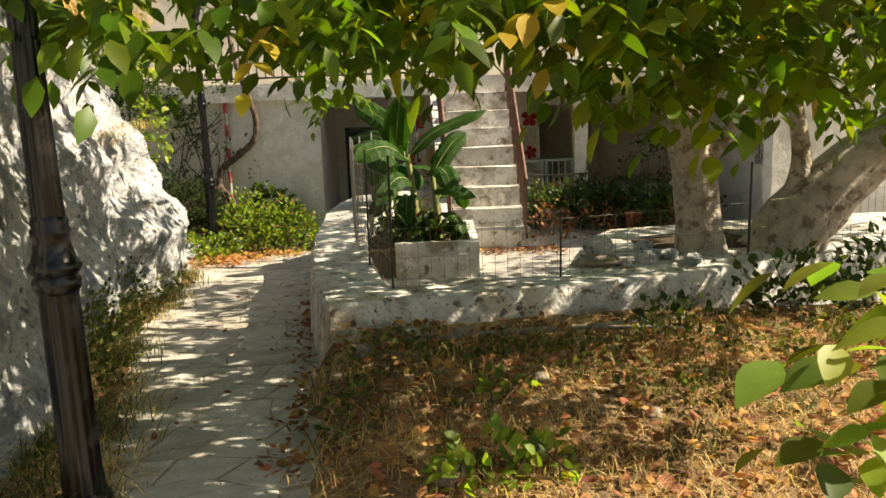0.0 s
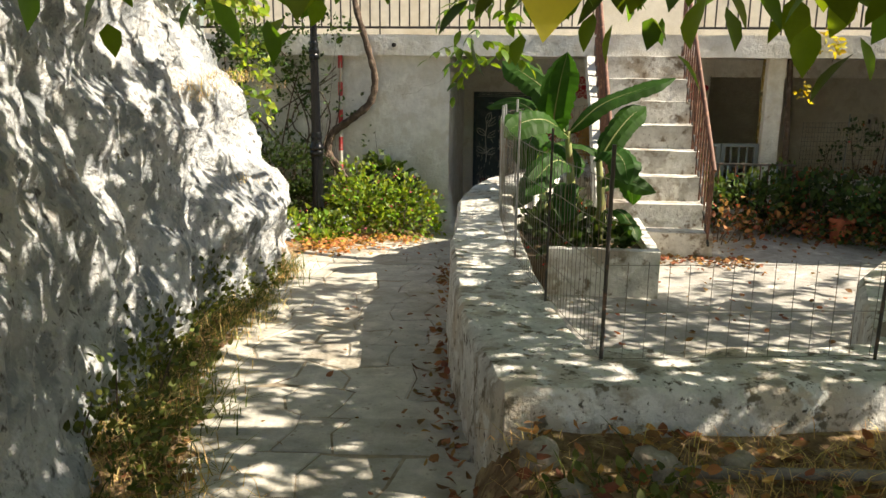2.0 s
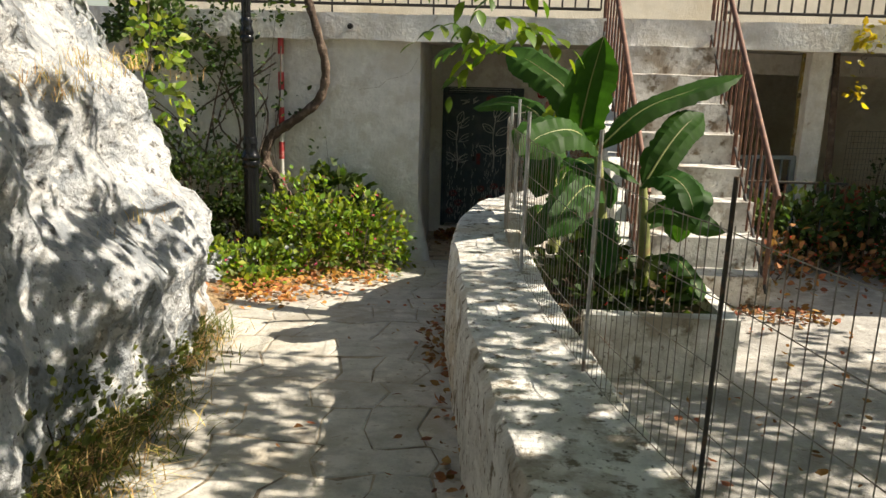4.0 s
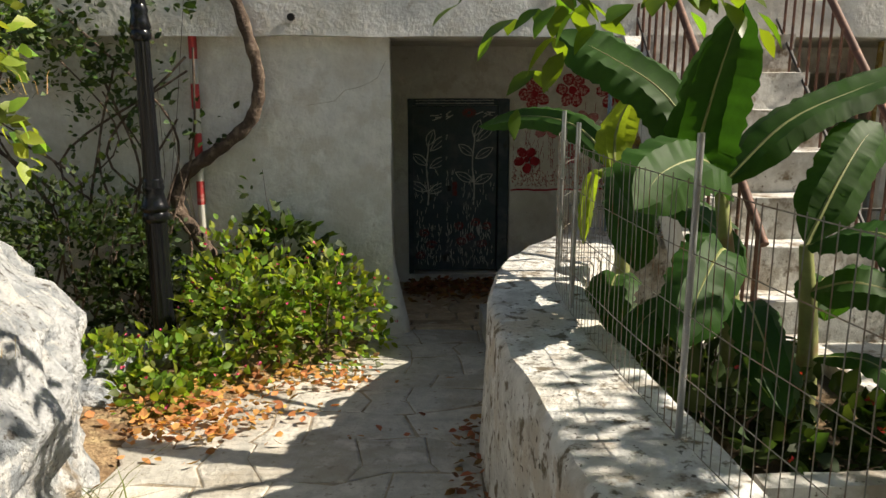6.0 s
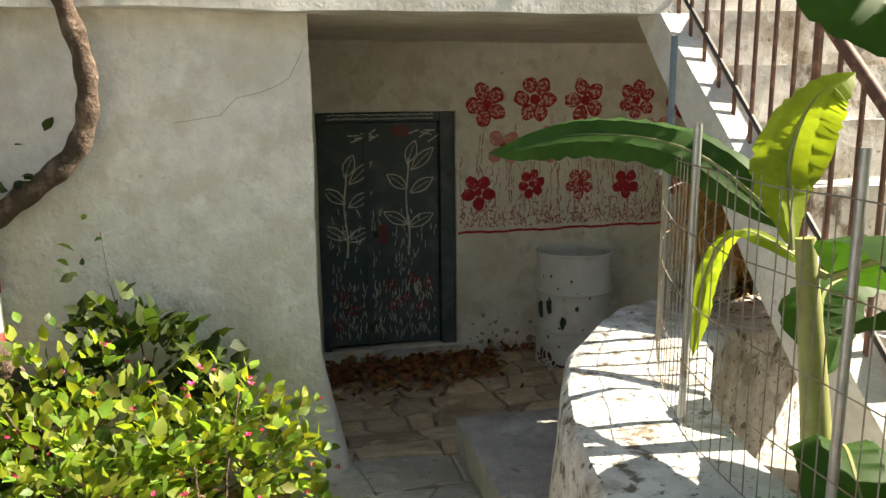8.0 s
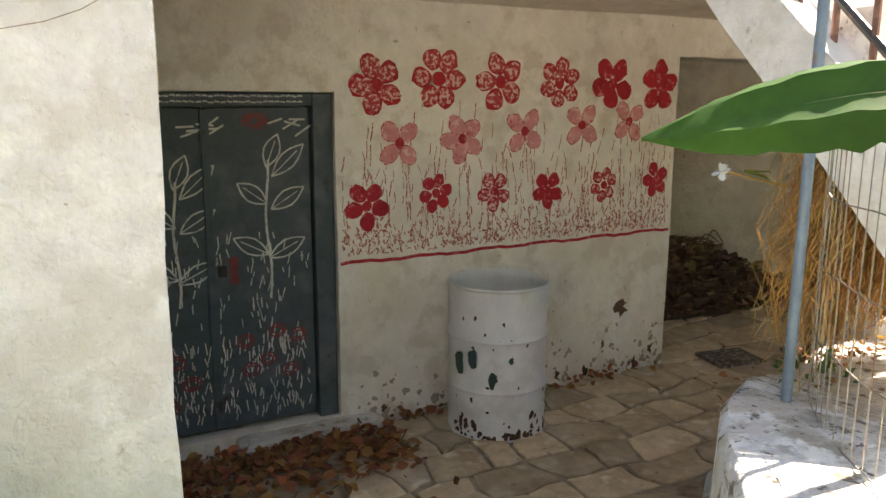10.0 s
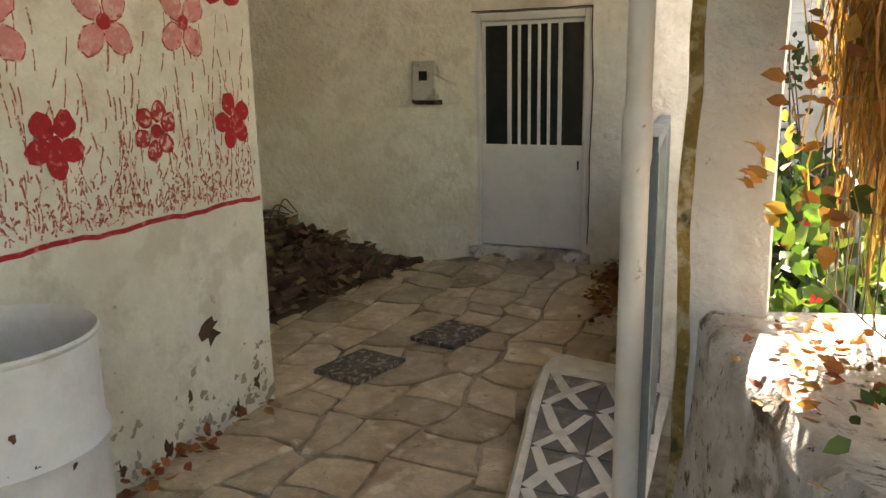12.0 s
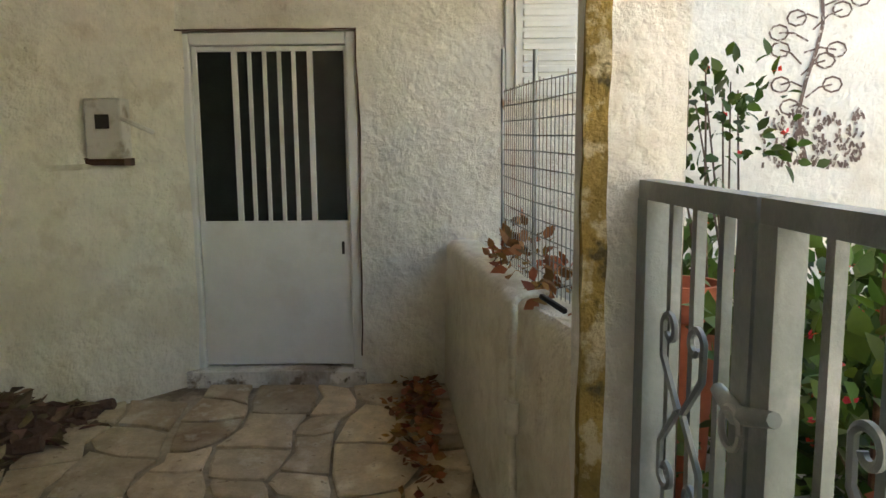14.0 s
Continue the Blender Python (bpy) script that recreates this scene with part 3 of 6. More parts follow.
def stair_rail(side):
    rail = thing("stair_railing", "rusty brown iron stair railing with upright bars", "railing", (0.1 if side < 0 else 1.15, 11.5, 1.4), group="stair railings")
    ends = []
    for y in (10.45, 12.6):
        x0, x1 = stair_x(y)
        ends.append(Vector(((x0 + 0.1) if side < 0 else (x1 - 0.05), y, ST_Z + (y - ST_Y) * RISE / RUN)))
    a, c = ends
    part("top_rail", Build().add(*tube([a + Vector((0, 0, 1.0)), c + Vector((0, 0, 1.0))], 0.026, 8)).mesh("top_rail", True), M_RUST, rail)
    part("bottom_rail", Build().add(*tube([a + Vector((0, 0, 0.2)), c + Vector((0, 0, 0.2))], 0.014, 6)).mesh("bottom_rail", True), M_IRON, rail)
    for i in range(17):
        p = a.lerp(c, (i + 0.5) / 17)
        part("bar", Build().add(*tube([p + Vector((0, 0, 0.02)), p + Vector((0, 0, 1.0))], 0.011 if i % 8 else 0.02, 6)).mesh("bar", True), M_RUST, rail)


stair_rail(-1)
stair_rail(1)


def balcony_rail(x0, x1):
    rail = thing("balcony_railing", "dark iron balcony railing with upright bars", "railing", ((x0 + x1) / 2, 12.6, 2.77), group="balcony railings")
    for z, nm in ((3.62, "top_rail"), (2.86, "bottom_rail")):
        part(nm, rbox(x0, x1, 12.57, 12.61, z - 0.015, z + 0.015, 0.004, 1), M_IRON, rail)
    k = int((x1 - x0) / 0.13)
    for i in range(k + 1):
        x = x0 + (x1 - x0) * i / k
        part("bar", rbox(x - 0.009, x + 0.009, 12.58, 12.6, 2.76 if i % 8 == 0 else 2.86, 3.62, 0.002, 1), M_IRON, rail)


balcony_rail(-6.0, -0.05)
balcony_rail(1.2, 5.6)

# ---------------------------------------------------------------- rock face beside the path
def rock_face():
    line = curve_points([(-1.75, -3.5, 0), (-1.85, 0.5, 0), (-1.98, 3.0, 0), (-2.2, 4.2, 0), (-2.65, 5.4, 0), (-2.95, 6.6, 0), (-3.08, 7.8, 0), (-3.1, 8.6, 0), (-3.22, 9.4, 0), (-3.45, 10.0, 0), (-4.0, 10.5, 0), (-6.0, 10.9, 0)], 22)
    nz = 60
    verts = []
    for i, p in enumerate(line):
        d = (line[min(i + 1, len(line) - 1)] - line[max(i - 1, 0)]).normalized()
        out = Vector((d.y, -d.x, 0))
        top = float(np.interp(p.y, [-3, 4, 6, 8, 9.5, 10.5], [3.5, 3.4, 3.45, 3.5, 3.6, 3.7]))
        z0 = path_z(p.y) - 0.2
        smooth_part = float(np.interp(p.y, [4.5, 7.0], [0.35, 1.0]))
        for k in range(nz + 1):
            t = k / nz
            z = z0 + (top - z0) * t
            lean = (0.2 - 0.08 * smooth_part) * (z - z0)
            if p.y > 6.5:
                f = min(1, (p.y - 6.5) / 1.5)
                lean += f * (0.12 * max(0, min(1, (z - 1.3) / 0.2)) + 0.07 * max(0, min(1, (z - 2.15) / 0.2)) - 0.12 * math.exp(-((z - 1.15) / 0.3) ** 2))
            if p.y > 7.4:
                lean += min(1, (p.y - 7.4) / 1.2) * 0.3 * max(0, z - 1.7)
            q = Vector((p.x, p.y, z)) - out * lean
            big = noise.noise(q * 1.1) * 0.16 + noise.noise(q * 2.7) * 0.09
            ridge = (0.5 - abs(noise.noise(q * 1.9 + Vector((9, 4, 2))))) * 0.16
            fine = noise.noise(q * 6.5) * 0.05 + noise.noise(q * 13) * 0.035 + noise.noise(q * 24) * 0.014
            verts.append(q + out * ((big + ridge) * smooth_part + fine + 0.03))
        verts.append(verts[-1] - out * 0.6 + Vector((0, 0, 0.15)))
        verts.append(verts[-1] - out * 4 + Vector((0, 0, 0.6)))
    c = nz + 3
    faces = [(i * c + k, (i + 1) * c + k, (i + 1) * c + k + 1, i * c + k + 1) for i in range(len(line) - 1) for k in range(c - 1)]
    return tagged(part("rock_face", mesh("rock_face", verts, faces, True), M_ROCK), "whitewashed rock face with cracks and tufts of dry grass", "rock", kind="structure")


rock_face()

# ---------------------------------------------------------------- painted wall
def on_wall(x, z, off=0.005):
    p = uneven((x, MW, z), 0.006)
    return (p.x, p.y - off, p.z)


def blob(b, cx, cz, r, n=14, wob=0.18, squash=1.0, turn=0.0, place=on_wall, off=0.005, rng=RNG):
    """An uneven painted patch."""
    ph = rng.uniform(0, 9)
    pts = [(cx, cz)]
    for k in range(n):
        a = 2 * math.pi * k / n
        q = r * (1 + wob * noise.noise(Vector((math.cos(a) * 1.6 + ph, math.sin(a) * 1.6, ph))))
        u, v = q * math.cos(a), q * math.sin(a) * squash
        pts.append((cx + u * math.cos(turn) - v * math.sin(turn), cz + u * math.sin(turn) + v * math.cos(turn)))
    b.add([place(x, z, off) for x, z in pts], [(0, 1 + k, 1 + (k + 1) % n) for k in range(n)])


def ribbon(b, pts, w, place=on_wall, off=0.004, taper=False):
    """A painted line."""
    verts = []
    m = len(pts)
    for i, (x, z) in enumerate(pts):
        x0, z0 = pts[max(0, i - 1)]
        x1, z1 = pts[min(m - 1, i + 1)]
        d = math.hypot(x1 - x0, z1 - z0) or 1
        nx, nz = -(z1 - z0) / d, (x1 - x0) / d
        h = w * 0.5 * ((1 - 0.7 * i / (m - 1)) if taper else 1)
        verts += [place(x + nx * h, z + nz * h, off), place(x - nx * h, z - nz * h, off)]
    b.add(verts, [(2 * i, 2 * i + 1, 2 * i + 3, 2 * i + 2) for i in range(m - 1)])


mural = thing("wall_painting", "red and pink flowers painted on the cream wall", "mural", (0.6, MW, 1.0))
FLOWERS = [(-0.42, 2.02, 5), (-0.02, 2.06, 6), (0.4, 2.05, 5), (0.85, 2.05, 6), (1.28, 2.05, 5), (1.7, 2.04, 5)]
def mural_flower(x, z, r, k, inner, label):
    """Separate round petals with a red outline and a mottled fill, and a small heart."""
    t0 = RNG.uniform(0, 6)
    rim, fill_in = Build(), Build()
    for j in range(k):
        a = t0 + 2 * math.pi * j / k + RNG.uniform(-0.08, 0.08)
        far, size = r * RNG.uniform(0.58, 0.66), r * (0.43 if k == 5 else 0.37)
        px, pz = x + far * math.cos(a), z + far * 1.05 * math.sin(a)
        blob(rim, px, pz, size, squash=0.84, turn=a, wob=0.22, off=0.005 + 0.0003 * j)
        blob(fill_in, px, pz, size * 0.8, squash=0.82, turn=a, wob=0.55, off=0.0072 + 0.0002 * j)
    blob(rim, x, z, r * 0.24, off=0.0088)
    flower = part("painted_flower", rim.mesh("painted_flower"), M_RED, mural, label)
    part("petals", fill_in.mesh("petals"), inner, flower, "mottled petal fill")


for i, (x, z, k) in enumerate(FLOWERS):
    mural_flower(x, z, 0.165 if i != 1 else 0.185, k, M_REDSPECK if i in (0, 1, 2, 3) else M_RED, "mottled crimson painted flower")
for i, (x, z) in enumerate([(-0.28, 1.69), (0.14, 1.71), (0.59, 1.75), (1.04, 1.78), (1.44, 1.8)]):
    k = (4, 5, 4, 4, 4)[i]
    t0 = 0.8 + RNG.uniform(-0.2, 0.2)
    flower = None
    for material, grow, off in ((M_REDSPECK, 1.12, 0.004), (M_PINK, 1.0, 0.006)):
        b = Build()
        for j in range(k):
            a = t0 + 2 * math.pi * j / k
            RNG.seed(100 * i + j)
            blob(b, x + 0.085 * math.cos(a), z + 0.09 * math.sin(a), 0.062 * grow, squash=0.75, turn=a, wob=0.2, off=off + 0.0004 * j)
        p = part("painted_flower" if flower is None else "petals", b.mesh("painted_flower"), material, flower or mural, "" if flower is None else "pale pink petals")
        flower = flower or p
    b = Build()
    blob(b, x, z, 0.03, off=0.009)
    part("flower_heart", b.mesh("flower_heart"), M_RED, flower)
for i, (x, z) in enumerate([(-0.49, 1.34), (-0.04, 1.39), (0.37, 1.38), (0.78, 1.37), (1.24, 1.38), (1.71, 1.39)]):
    mural_flower(x, z, 0.135 if i == 0 else 0.118, 5 if i % 3 != 1 else 6, M_REDSPECK if i in (2, 4) else M_RED, "deep crimson painted flower")
b = Build()
RNG.seed(21)
for i in range(120):
    x0 = -0.62 + 2.45 * (i + RNG.random()) / 120
    z0, h = 1.06 + RNG.uniform(0, 0.1), RNG.uniform(0.2, 0.85)
    lean, bow = RNG.uniform(-0.12, 0.16), RNG.uniform(-0.05, 0.05)
    pts = []
    for k in range(7):
        t = k / 6
        pts.append((min(1.84, x0 + lean * t + bow * math.sin(3 * t) + 0.006 * math.sin(17 * t + i)), z0 + h * t))
    for k in range(6):
        if RNG.random() < 0.8:
            (xa, za), (xb, zb) = pts[k], pts[k + 1]
            t1 = RNG.uniform(0.5, 0.9)
            ribbon(b, [(xa, za), (xa + (xb - xa) * t1 * 0.5 + 0.003, za + (zb - za) * t1 * 0.5), (xa + (xb - xa) * t1, za + (zb - za) * t1)], RNG.uniform(0.004, 0.009), off=0.0025 + 0.00001 * i)
tagged(part("stems", b.mesh("stems"), M_STEM, mural, "thin red painted stems"), kind="stuff")
b = Build()
for i in range(700):
    x = RNG.uniform(-0.64, 1.83)
    z = 1.045 + abs(RNG.gauss(0, 0.1))
    a, ln = 1.57 + RNG.gauss(0, 0.7), RNG.uniform(0.012, 0.034)
    ribbon(b, [(x, z), (x + ln * math.cos(a) * 0.5, z + ln * math.sin(a) * 0.5 + 0.004), (x + ln * math.cos(a), z + ln * math.sin(a))], RNG.uniform(0.005, 0.012), off=0.003)
tagged(part("speckles", b.mesh("speckles"), M_STEM, mural, "small red brush strokes"), kind="stuff")
b = Build()
ribbon(b, [(-0.66 + 2.52 * k / 40, 1.012 + 0.02 * k / 40 + 0.006 * math.sin(k * 0.9) + 0.003 * math.sin(k * 2.7)) for k in range(41)], 0.02, off=0.0065)
part("border_line", b.mesh("border_line"), M_RED, mural, "crimson painted line under the flowers")
for x, z, r in [(1.46, 0.5, 0.05), (1.3, 0.24, 0.02), (1.75, 0.15, 0.025), (0.9, 0.1, 0.02), (1.6, 0.06, 0.03), (-0.4, 0.1, 0.02), (1.15, 0.06, 0.03)]:
    b = Build()
    blob(b, x, z, r, wob=1.2, squash=1.2, off=0.0045)
    part("plaster_hole", b.mesh("plaster_hole"), M_RUSTCHIP, mural, "brown patch where plaster fell off")

b = Build()
RNG.seed(23)
for i in range(150):
    x, z = RNG.uniform(-0.6, 1.86), abs(RNG.gauss(0.02, 0.16)) + 0.02
    blob(b, x, z, RNG.uniform(0.005, 0.02) * (1.5 if z < 0.1 else 1), 8, wob=1.1, squash=RNG.uniform(0.5, 1.4), turn=RNG.uniform(0, 3), off=0.004)
tagged(part("flaked_plaster", b.mesh("flaked_plaster"), M_CRACK, mural, "flaked and dirty plaster near the ground"), kind="stuff")

# ---------------------------------------------------------------- blue door
door = thing("door_1", "old slate-blue wooden double door with chalk drawings", "door", (-1.21, MW + 0.08, 0.12), kind="structure")
DY = MW + 0.06
for nm, bx in (("door_leaf", (-1.69, -1.375, DY, DY + 0.05, 0.13, 1.9)), ("door_leaf", (-1.365, -0.8, DY, DY + 0.05, 0.13, 1.9))):
    part(nm, rbox(*bx, 0.006), M_DOORBLUE, door)
for bx in ((-0.79, -0.675, DY - 0.035, DY + 0.1, 0.1, 1.975), (-1.745, -1.69, DY - 0.035, DY + 0.1, 0.1, 1.975), (-1.69, -0.79, DY - 0.03, DY + 0.1, 1.905, 1.975)):
    part("door_frame", rbox(*bx, 0.008), M_DOORBLUE, door)
part("meeting_strip", rbox(-1.39, -1.345, DY - 0.018, DY - 0.001, 0.14, 1.89, 0.004), M_DOORBLUE, door)
part("door_handle", rbox(-1.33, -1.29, DY - 0.03, DY - 0.002, 1.0, 1.06, 0.006), M_BLACK, door, "small black latch")
b = Build()
rough_box(b, -1.3, -0.45, MW - 0.13, MW + 0.02, -0.05, 0.09, amp=0.035, res=0.07)
part("door_sill", b.mesh("door_sill", True), M_WHITEWASH, door, "rough whitewashed door sill")


def on_door(x, z, off=0.004):
    return (x, DY - off, z)


b = Build()
RNG.seed(5)
for cx, top in ((-1.05, 1.72), (-1.54, 1.62)):
    ribbon(b, [(cx + 0.012 * math.sin(k), 0.85 + (top - 0.95) * k / 8) for k in range(9)], 0.014, on_door)
    for dx, dz, ang, ln in ((0, -0.02, 1.2, 0.19), (0.02, -0.25, 0.55, 0.22), (0, -0.22, 2.5, 0.2), (0, -0.52, 0.45, 0.23), (0, -0.5, 2.65, 0.22), (0.03, -0.07, 0.75, 0.25)):
        x0, z0 = cx + dx, top - 0.12 + dz
        for sgn in (-1, 1):
            ribbon(b, [(x0 + ln * t * math.cos(ang) - sgn * 0.045 * math.sin(math.pi * t) * math.sin(ang), z0 + ln * t * math.sin(ang) + sgn * 0.045 * math.sin(math.pi * t) * math.cos(ang)) for t in (0, 0.15, 0.3, 0.5, 0.7, 0.85, 1)], 0.0095, on_door)
        ribbon(b, [(x0 + ln * t * math.cos(ang), z0 + ln * t * math.sin(ang)) for t in (0.05, 0.45, 0.8)], 0.006, on_door)
for i in range(330):
    x = RNG.choice((RNG.uniform(-1.34, -0.83), RNG.uniform(-1.34, -0.83), RNG.uniform(-1.67, -1.4)))
    z = RNG.uniform(0.16, 0.62) if i % 3 else RNG.uniform(0.5, 1.2)
    ln, a = RNG.uniform(0.03, 0.07), 1.57 + RNG.uniform(-0.32, 0.32)
    ribbon(b, [(x, z), (x + ln * math.cos(a), z + ln * math.sin(a))], 0.0062, on_door, 0.0045)
for i in range(52):
    x = -1.66 + 0.82 * (i % 26) / 26
    ribbon(b, [(x, 1.925 + 0.03 * (i // 26) + 0.008 * RNG.random()), (x + 0.02, 1.935 + 0.03 * (i // 26) - 0.01 * RNG.random()), (x + 0.026, 1.927 + 0.03 * (i // 26))], 0.009, lambda x, z, o=0: (x, DY - 0.034, z))
for i in range(12):
    x = RNG.uniform(-1.62, -0.85)
    ribbon(b, [(x, 1.74 + RNG.uniform(0, 0.1)), (x + 0.09, 1.78 + RNG.uniform(0, 0.08))], 0.011, on_door)
part("chalk_drawing", b.mesh("chalk_drawing"), M_CHALK, door, "white chalk plants and grass")
b = Build()
for cx, cz in ((-1.2, 0.62), (-1.02, 0.66), (-0.9, 0.62), (-1.18, 0.45), (-0.95, 0.42), (-1.58, 0.55), (-1.5, 0.42), (-1.62, 0.3), (-1.08, 0.5)):
    for r in (0.05, 0.03):
        ribbon(b, [(cx + r * math.cos(k * 0.9) * RNG.uniform(0.8, 1.2), cz + r * 0.8 * math.sin(k * 0.9)) for k in range(8)], 0.011, on_door, 0.0055)
for k in range(14):
    a = 2 * math.pi * k / 14
    ribbon(b, [(-1.1 + 0.02 * math.cos(a), 1.83 + 0.02 * math.sin(a)), (-1.1 + 0.075 * math.cos(a), 1.83 + 0.05 * math.sin(a))], 0.012, on_door, 0.0055)
ribbon(b, [(-1.25, 0.95), (-1.25, 1.1)], 0.05, on_door, 0.0055)
part("red_drawing", b.mesh("red_drawing"), M_REDLINE, door, "dark red chalk flowers")

# ---------------------------------------------------------------- drum
drum = thing("barrel", "white painted steel drum with rust chips standing by the wall", "barrel", (0.2, 14.33, 0.0))
prof = [(0.0, 0.01), (0.27, 0.01), (0.292, 0.0), (0.298, 0.015)]
for z, dr in [(0.03, 0), (0.1, 0), (0.13, 0.004), (0.16, 0), (0.19, 0.004), (0.22, 0), (0.25, 0.004), (0.275, 0), (0.3, 0.012), (0.325, 0), (0.4, 0), (0.52, 0), (0.575, 0), (0.6, 0.013), (0.625, 0), (0.75, 0), (0.86, 0), (0.885, 0)]:
    prof.append((0.29 + dr, z))
prof += [(0.298, 0.89), (0.3, 0.9), (0.294, 0.908), (0.284, 0.9), (0.28, 0.86), (0.278, 0.4), (0.27, 0.03), (0.0, 0.03)]
part("drum_body", Build().add(*lathe(prof, 48, (0.2, 14.33, 0.0))).mesh("drum_body", True), M_BARREL, drum)


def on_drum(x, z, off=0.004):
    a = x
    r = 0.293 + off
    return (0.2 + r * math.cos(a), 14.33 + r * math.sin(a), z)


RNG.seed(11)
for a, z, r in [(-2.62, 0.5, 0.042), (-2.22, 0.38, 0.034), (-1.86, 0.5, 0.018), (-2.95, 0.46, 0.05)]:
    b = Build()
    blob(b, a, z, r, wob=0.7, squash=1.2, place=lambda x, zz, o, a=a: on_drum(a + (x - a) / 0.3 * 0.8, zz, o))
    part("paint_chip", b.mesh("paint_chip"), M_CHIP, drum, "dark green chip in the paint")
b = Build()
for i in range(90):
    a, z = RNG.uniform(-3.1, -0.6), (abs(RNG.gauss(0, 0.05)) + 0.015 if i < 66 else RNG.uniform(0.1, 0.85))
    r = RNG.uniform(0.006, 0.02) * (1 if i < 66 else 0.6)
    blob(b, a, z, r, 8, wob=0.9, squash=RNG.uniform(0.6, 1.6), place=lambda x, zz, o, a=a: on_drum(a + (x - a) / 0.3, zz, o), off=0.002)
tagged(part("rust_chip", b.mesh("rust_chip"), M_RUSTCHIP, drum, "small rust chips along the rim"), kind="stuff")

# ---------------------------------------------------------------- white door
wd = thing("door_2", "white metal door with three tall dark glass lights and bars", "door", (4.7, 14.28, 0.15), kind="structure")
X0 = 4.74
for bx in ((4.715, 4.8, 13.8, 13.86, 0.12, 2.05), (4.715, 4.8, 14.69, 14.75, 0.12, 2.05), (4.715, 4.8, 13.86, 14.69, 1.985, 2.05)):
    part("door_frame", rbox(*bx, 0.008), M_DOORWHITE, wd)
leaf_ob = part("door_leaf", rbox(X0, X0 + 0.04, 13.86, 14.685, 0.235, 1.045, 0.005), M_DOORWHITE, wd)
for bx in ((X0, X0 + 0.04, 13.86, 13.875, 1.045, 1.98), (X0, X0 + 0.04, 14.66, 14.685, 1.045, 1.98), (X0, X0 + 0.04, 14.04, 14.07, 1.045, 1.98), (X0, X0 + 0.04, 14.445, 14.475, 1.045, 1.98), (X0, X0 + 0.04, 13.875, 14.66, 1.953, 1.98)):
    part("stile", rbox(*bx, 0.004), M_DOORWHITE, leaf_ob)
for y0, y1 in ((13.875, 14.04), (14.07, 14.445), (14.475, 14.66)):
    part("pane", rbox(X0 + 0.018, X0 + 0.024, y0, y1, 1.045, 1.953, 0.001, 1), M_GLASS_DARK, leaf_ob, "dark glass pane")
for k in (0.19, 0.395, 0.605, 0.82):
    y = 14.07 + 0.375 * k
    part("bar", rbox(X0 - 0.004, X0 + 0.012, y - 0.011, y + 0.011, 1.045, 1.953, 0.003, 1), M_DOORWHITE, leaf_ob)
# Thin ragged dark-brown strips where the frame meets the wall.
for bx in ((4.694, 4.71, 13.795, 13.803, 0.3, 2.06), (4.694, 4.71, 13.8, 14.76, 2.05, 2.058), (4.694, 4.71, 14.75, 14.757, 0.2, 0.75)):
    part("broken_joint", rough_box(Build(), *bx, amp=0.012, res=0.05).mesh("broken_joint", True), M_RUSTCHIP, wd, "thin dark strip along the door frame")
part("keyhole", rbox(X0 - 0.004, X0 + 0.002, 13.895, 13.91, 0.86, 0.93, 0.001, 1), M_BLACK, leaf_ob, "worn black keyhole")
part("threshold", rough_box(Build(), 4.64, 4.8, 13.78, 14.77, 0.05, 0.22, amp=0.01, res=0.1).mesh("threshold", True), M_WHITEWASH, wd, "worn cement threshold")

# meter box in its broken niche
meter = thing("meter_box", "grey plastic electricity meter box in a broken plaster niche", "meter box", (4.42, 15.0, 1.5))
part("box", rbox(4.4, 4.52, 14.94, 15.13, 1.4, 1.7, 0.012), M_METER, meter)
part("dial_window", rbox(4.392, 4.4, 15.0, 15.07, 1.55, 1.62, 0.002, 1), M_BLACK, meter, "dark dial window")
b = Build()
rough_box(b, 4.42, 4.56, 14.95, 15.2, 1.362, 1.4, amp=0.02, res=0.05)
part("niche_edge", b.mesh("niche_edge", True), M_RUSTCHIP, meter, "dark broken plaster under the box")
part("cable", Build().add(*tube(curve_points([(4.42, 14.95, 1.6), (4.36, 14.86, 1.57), (4.44, 14.8, 1.53)]), 0.012, 6)).mesh("cable", True), M_METER, meter)

# ---------------------------------------------------------------- platform, pipe, gate, low wall
plat = thing("doorstep_platform", "white cement doorstep with a dark tile pattern", "doorstep", (1.6, 13.1, 0.0), kind="structure")
pb = Build()
line_a = [(0.58, 13.02), (1.3, 13.21), (2.45, 13.45), (2.55, 13.25)]
line_b = [(0.62, 12.7), (1.3, 12.72), (2.4, 12.8), (2.4, 12.98)]
va = curve_points([(x, y, 0) for x, y in line_a], 6)
vb = curve_points([(x, y, 0) for x, y in line_b], 6)
verts = []
for a, c in zip(va, vb):
    row = [Vector((a.x - 0.01, a.y + 0.015, -0.06)), Vector((a.x, a.y, 0.15))] + [a.lerp(c, t) + Vector((0, 0, 0.18)) for t in (0.04, 0.25, 0.5, 0.75, 0.96)]
    verts += [uneven(p, 0.012, 3) for p in row]
nc = 7
faces = [(i * nc + k, (i + 1) * nc + k, (i + 1) * nc + k + 1, i * nc + k + 1) for i in range(len(va) - 1) for k in range(nc - 1)]
pb.add(verts, [f[::-1] for f in faces] + [tuple(range(nc))])
part("slab", pb.mesh("slab", True), M_PLASTER, plat)
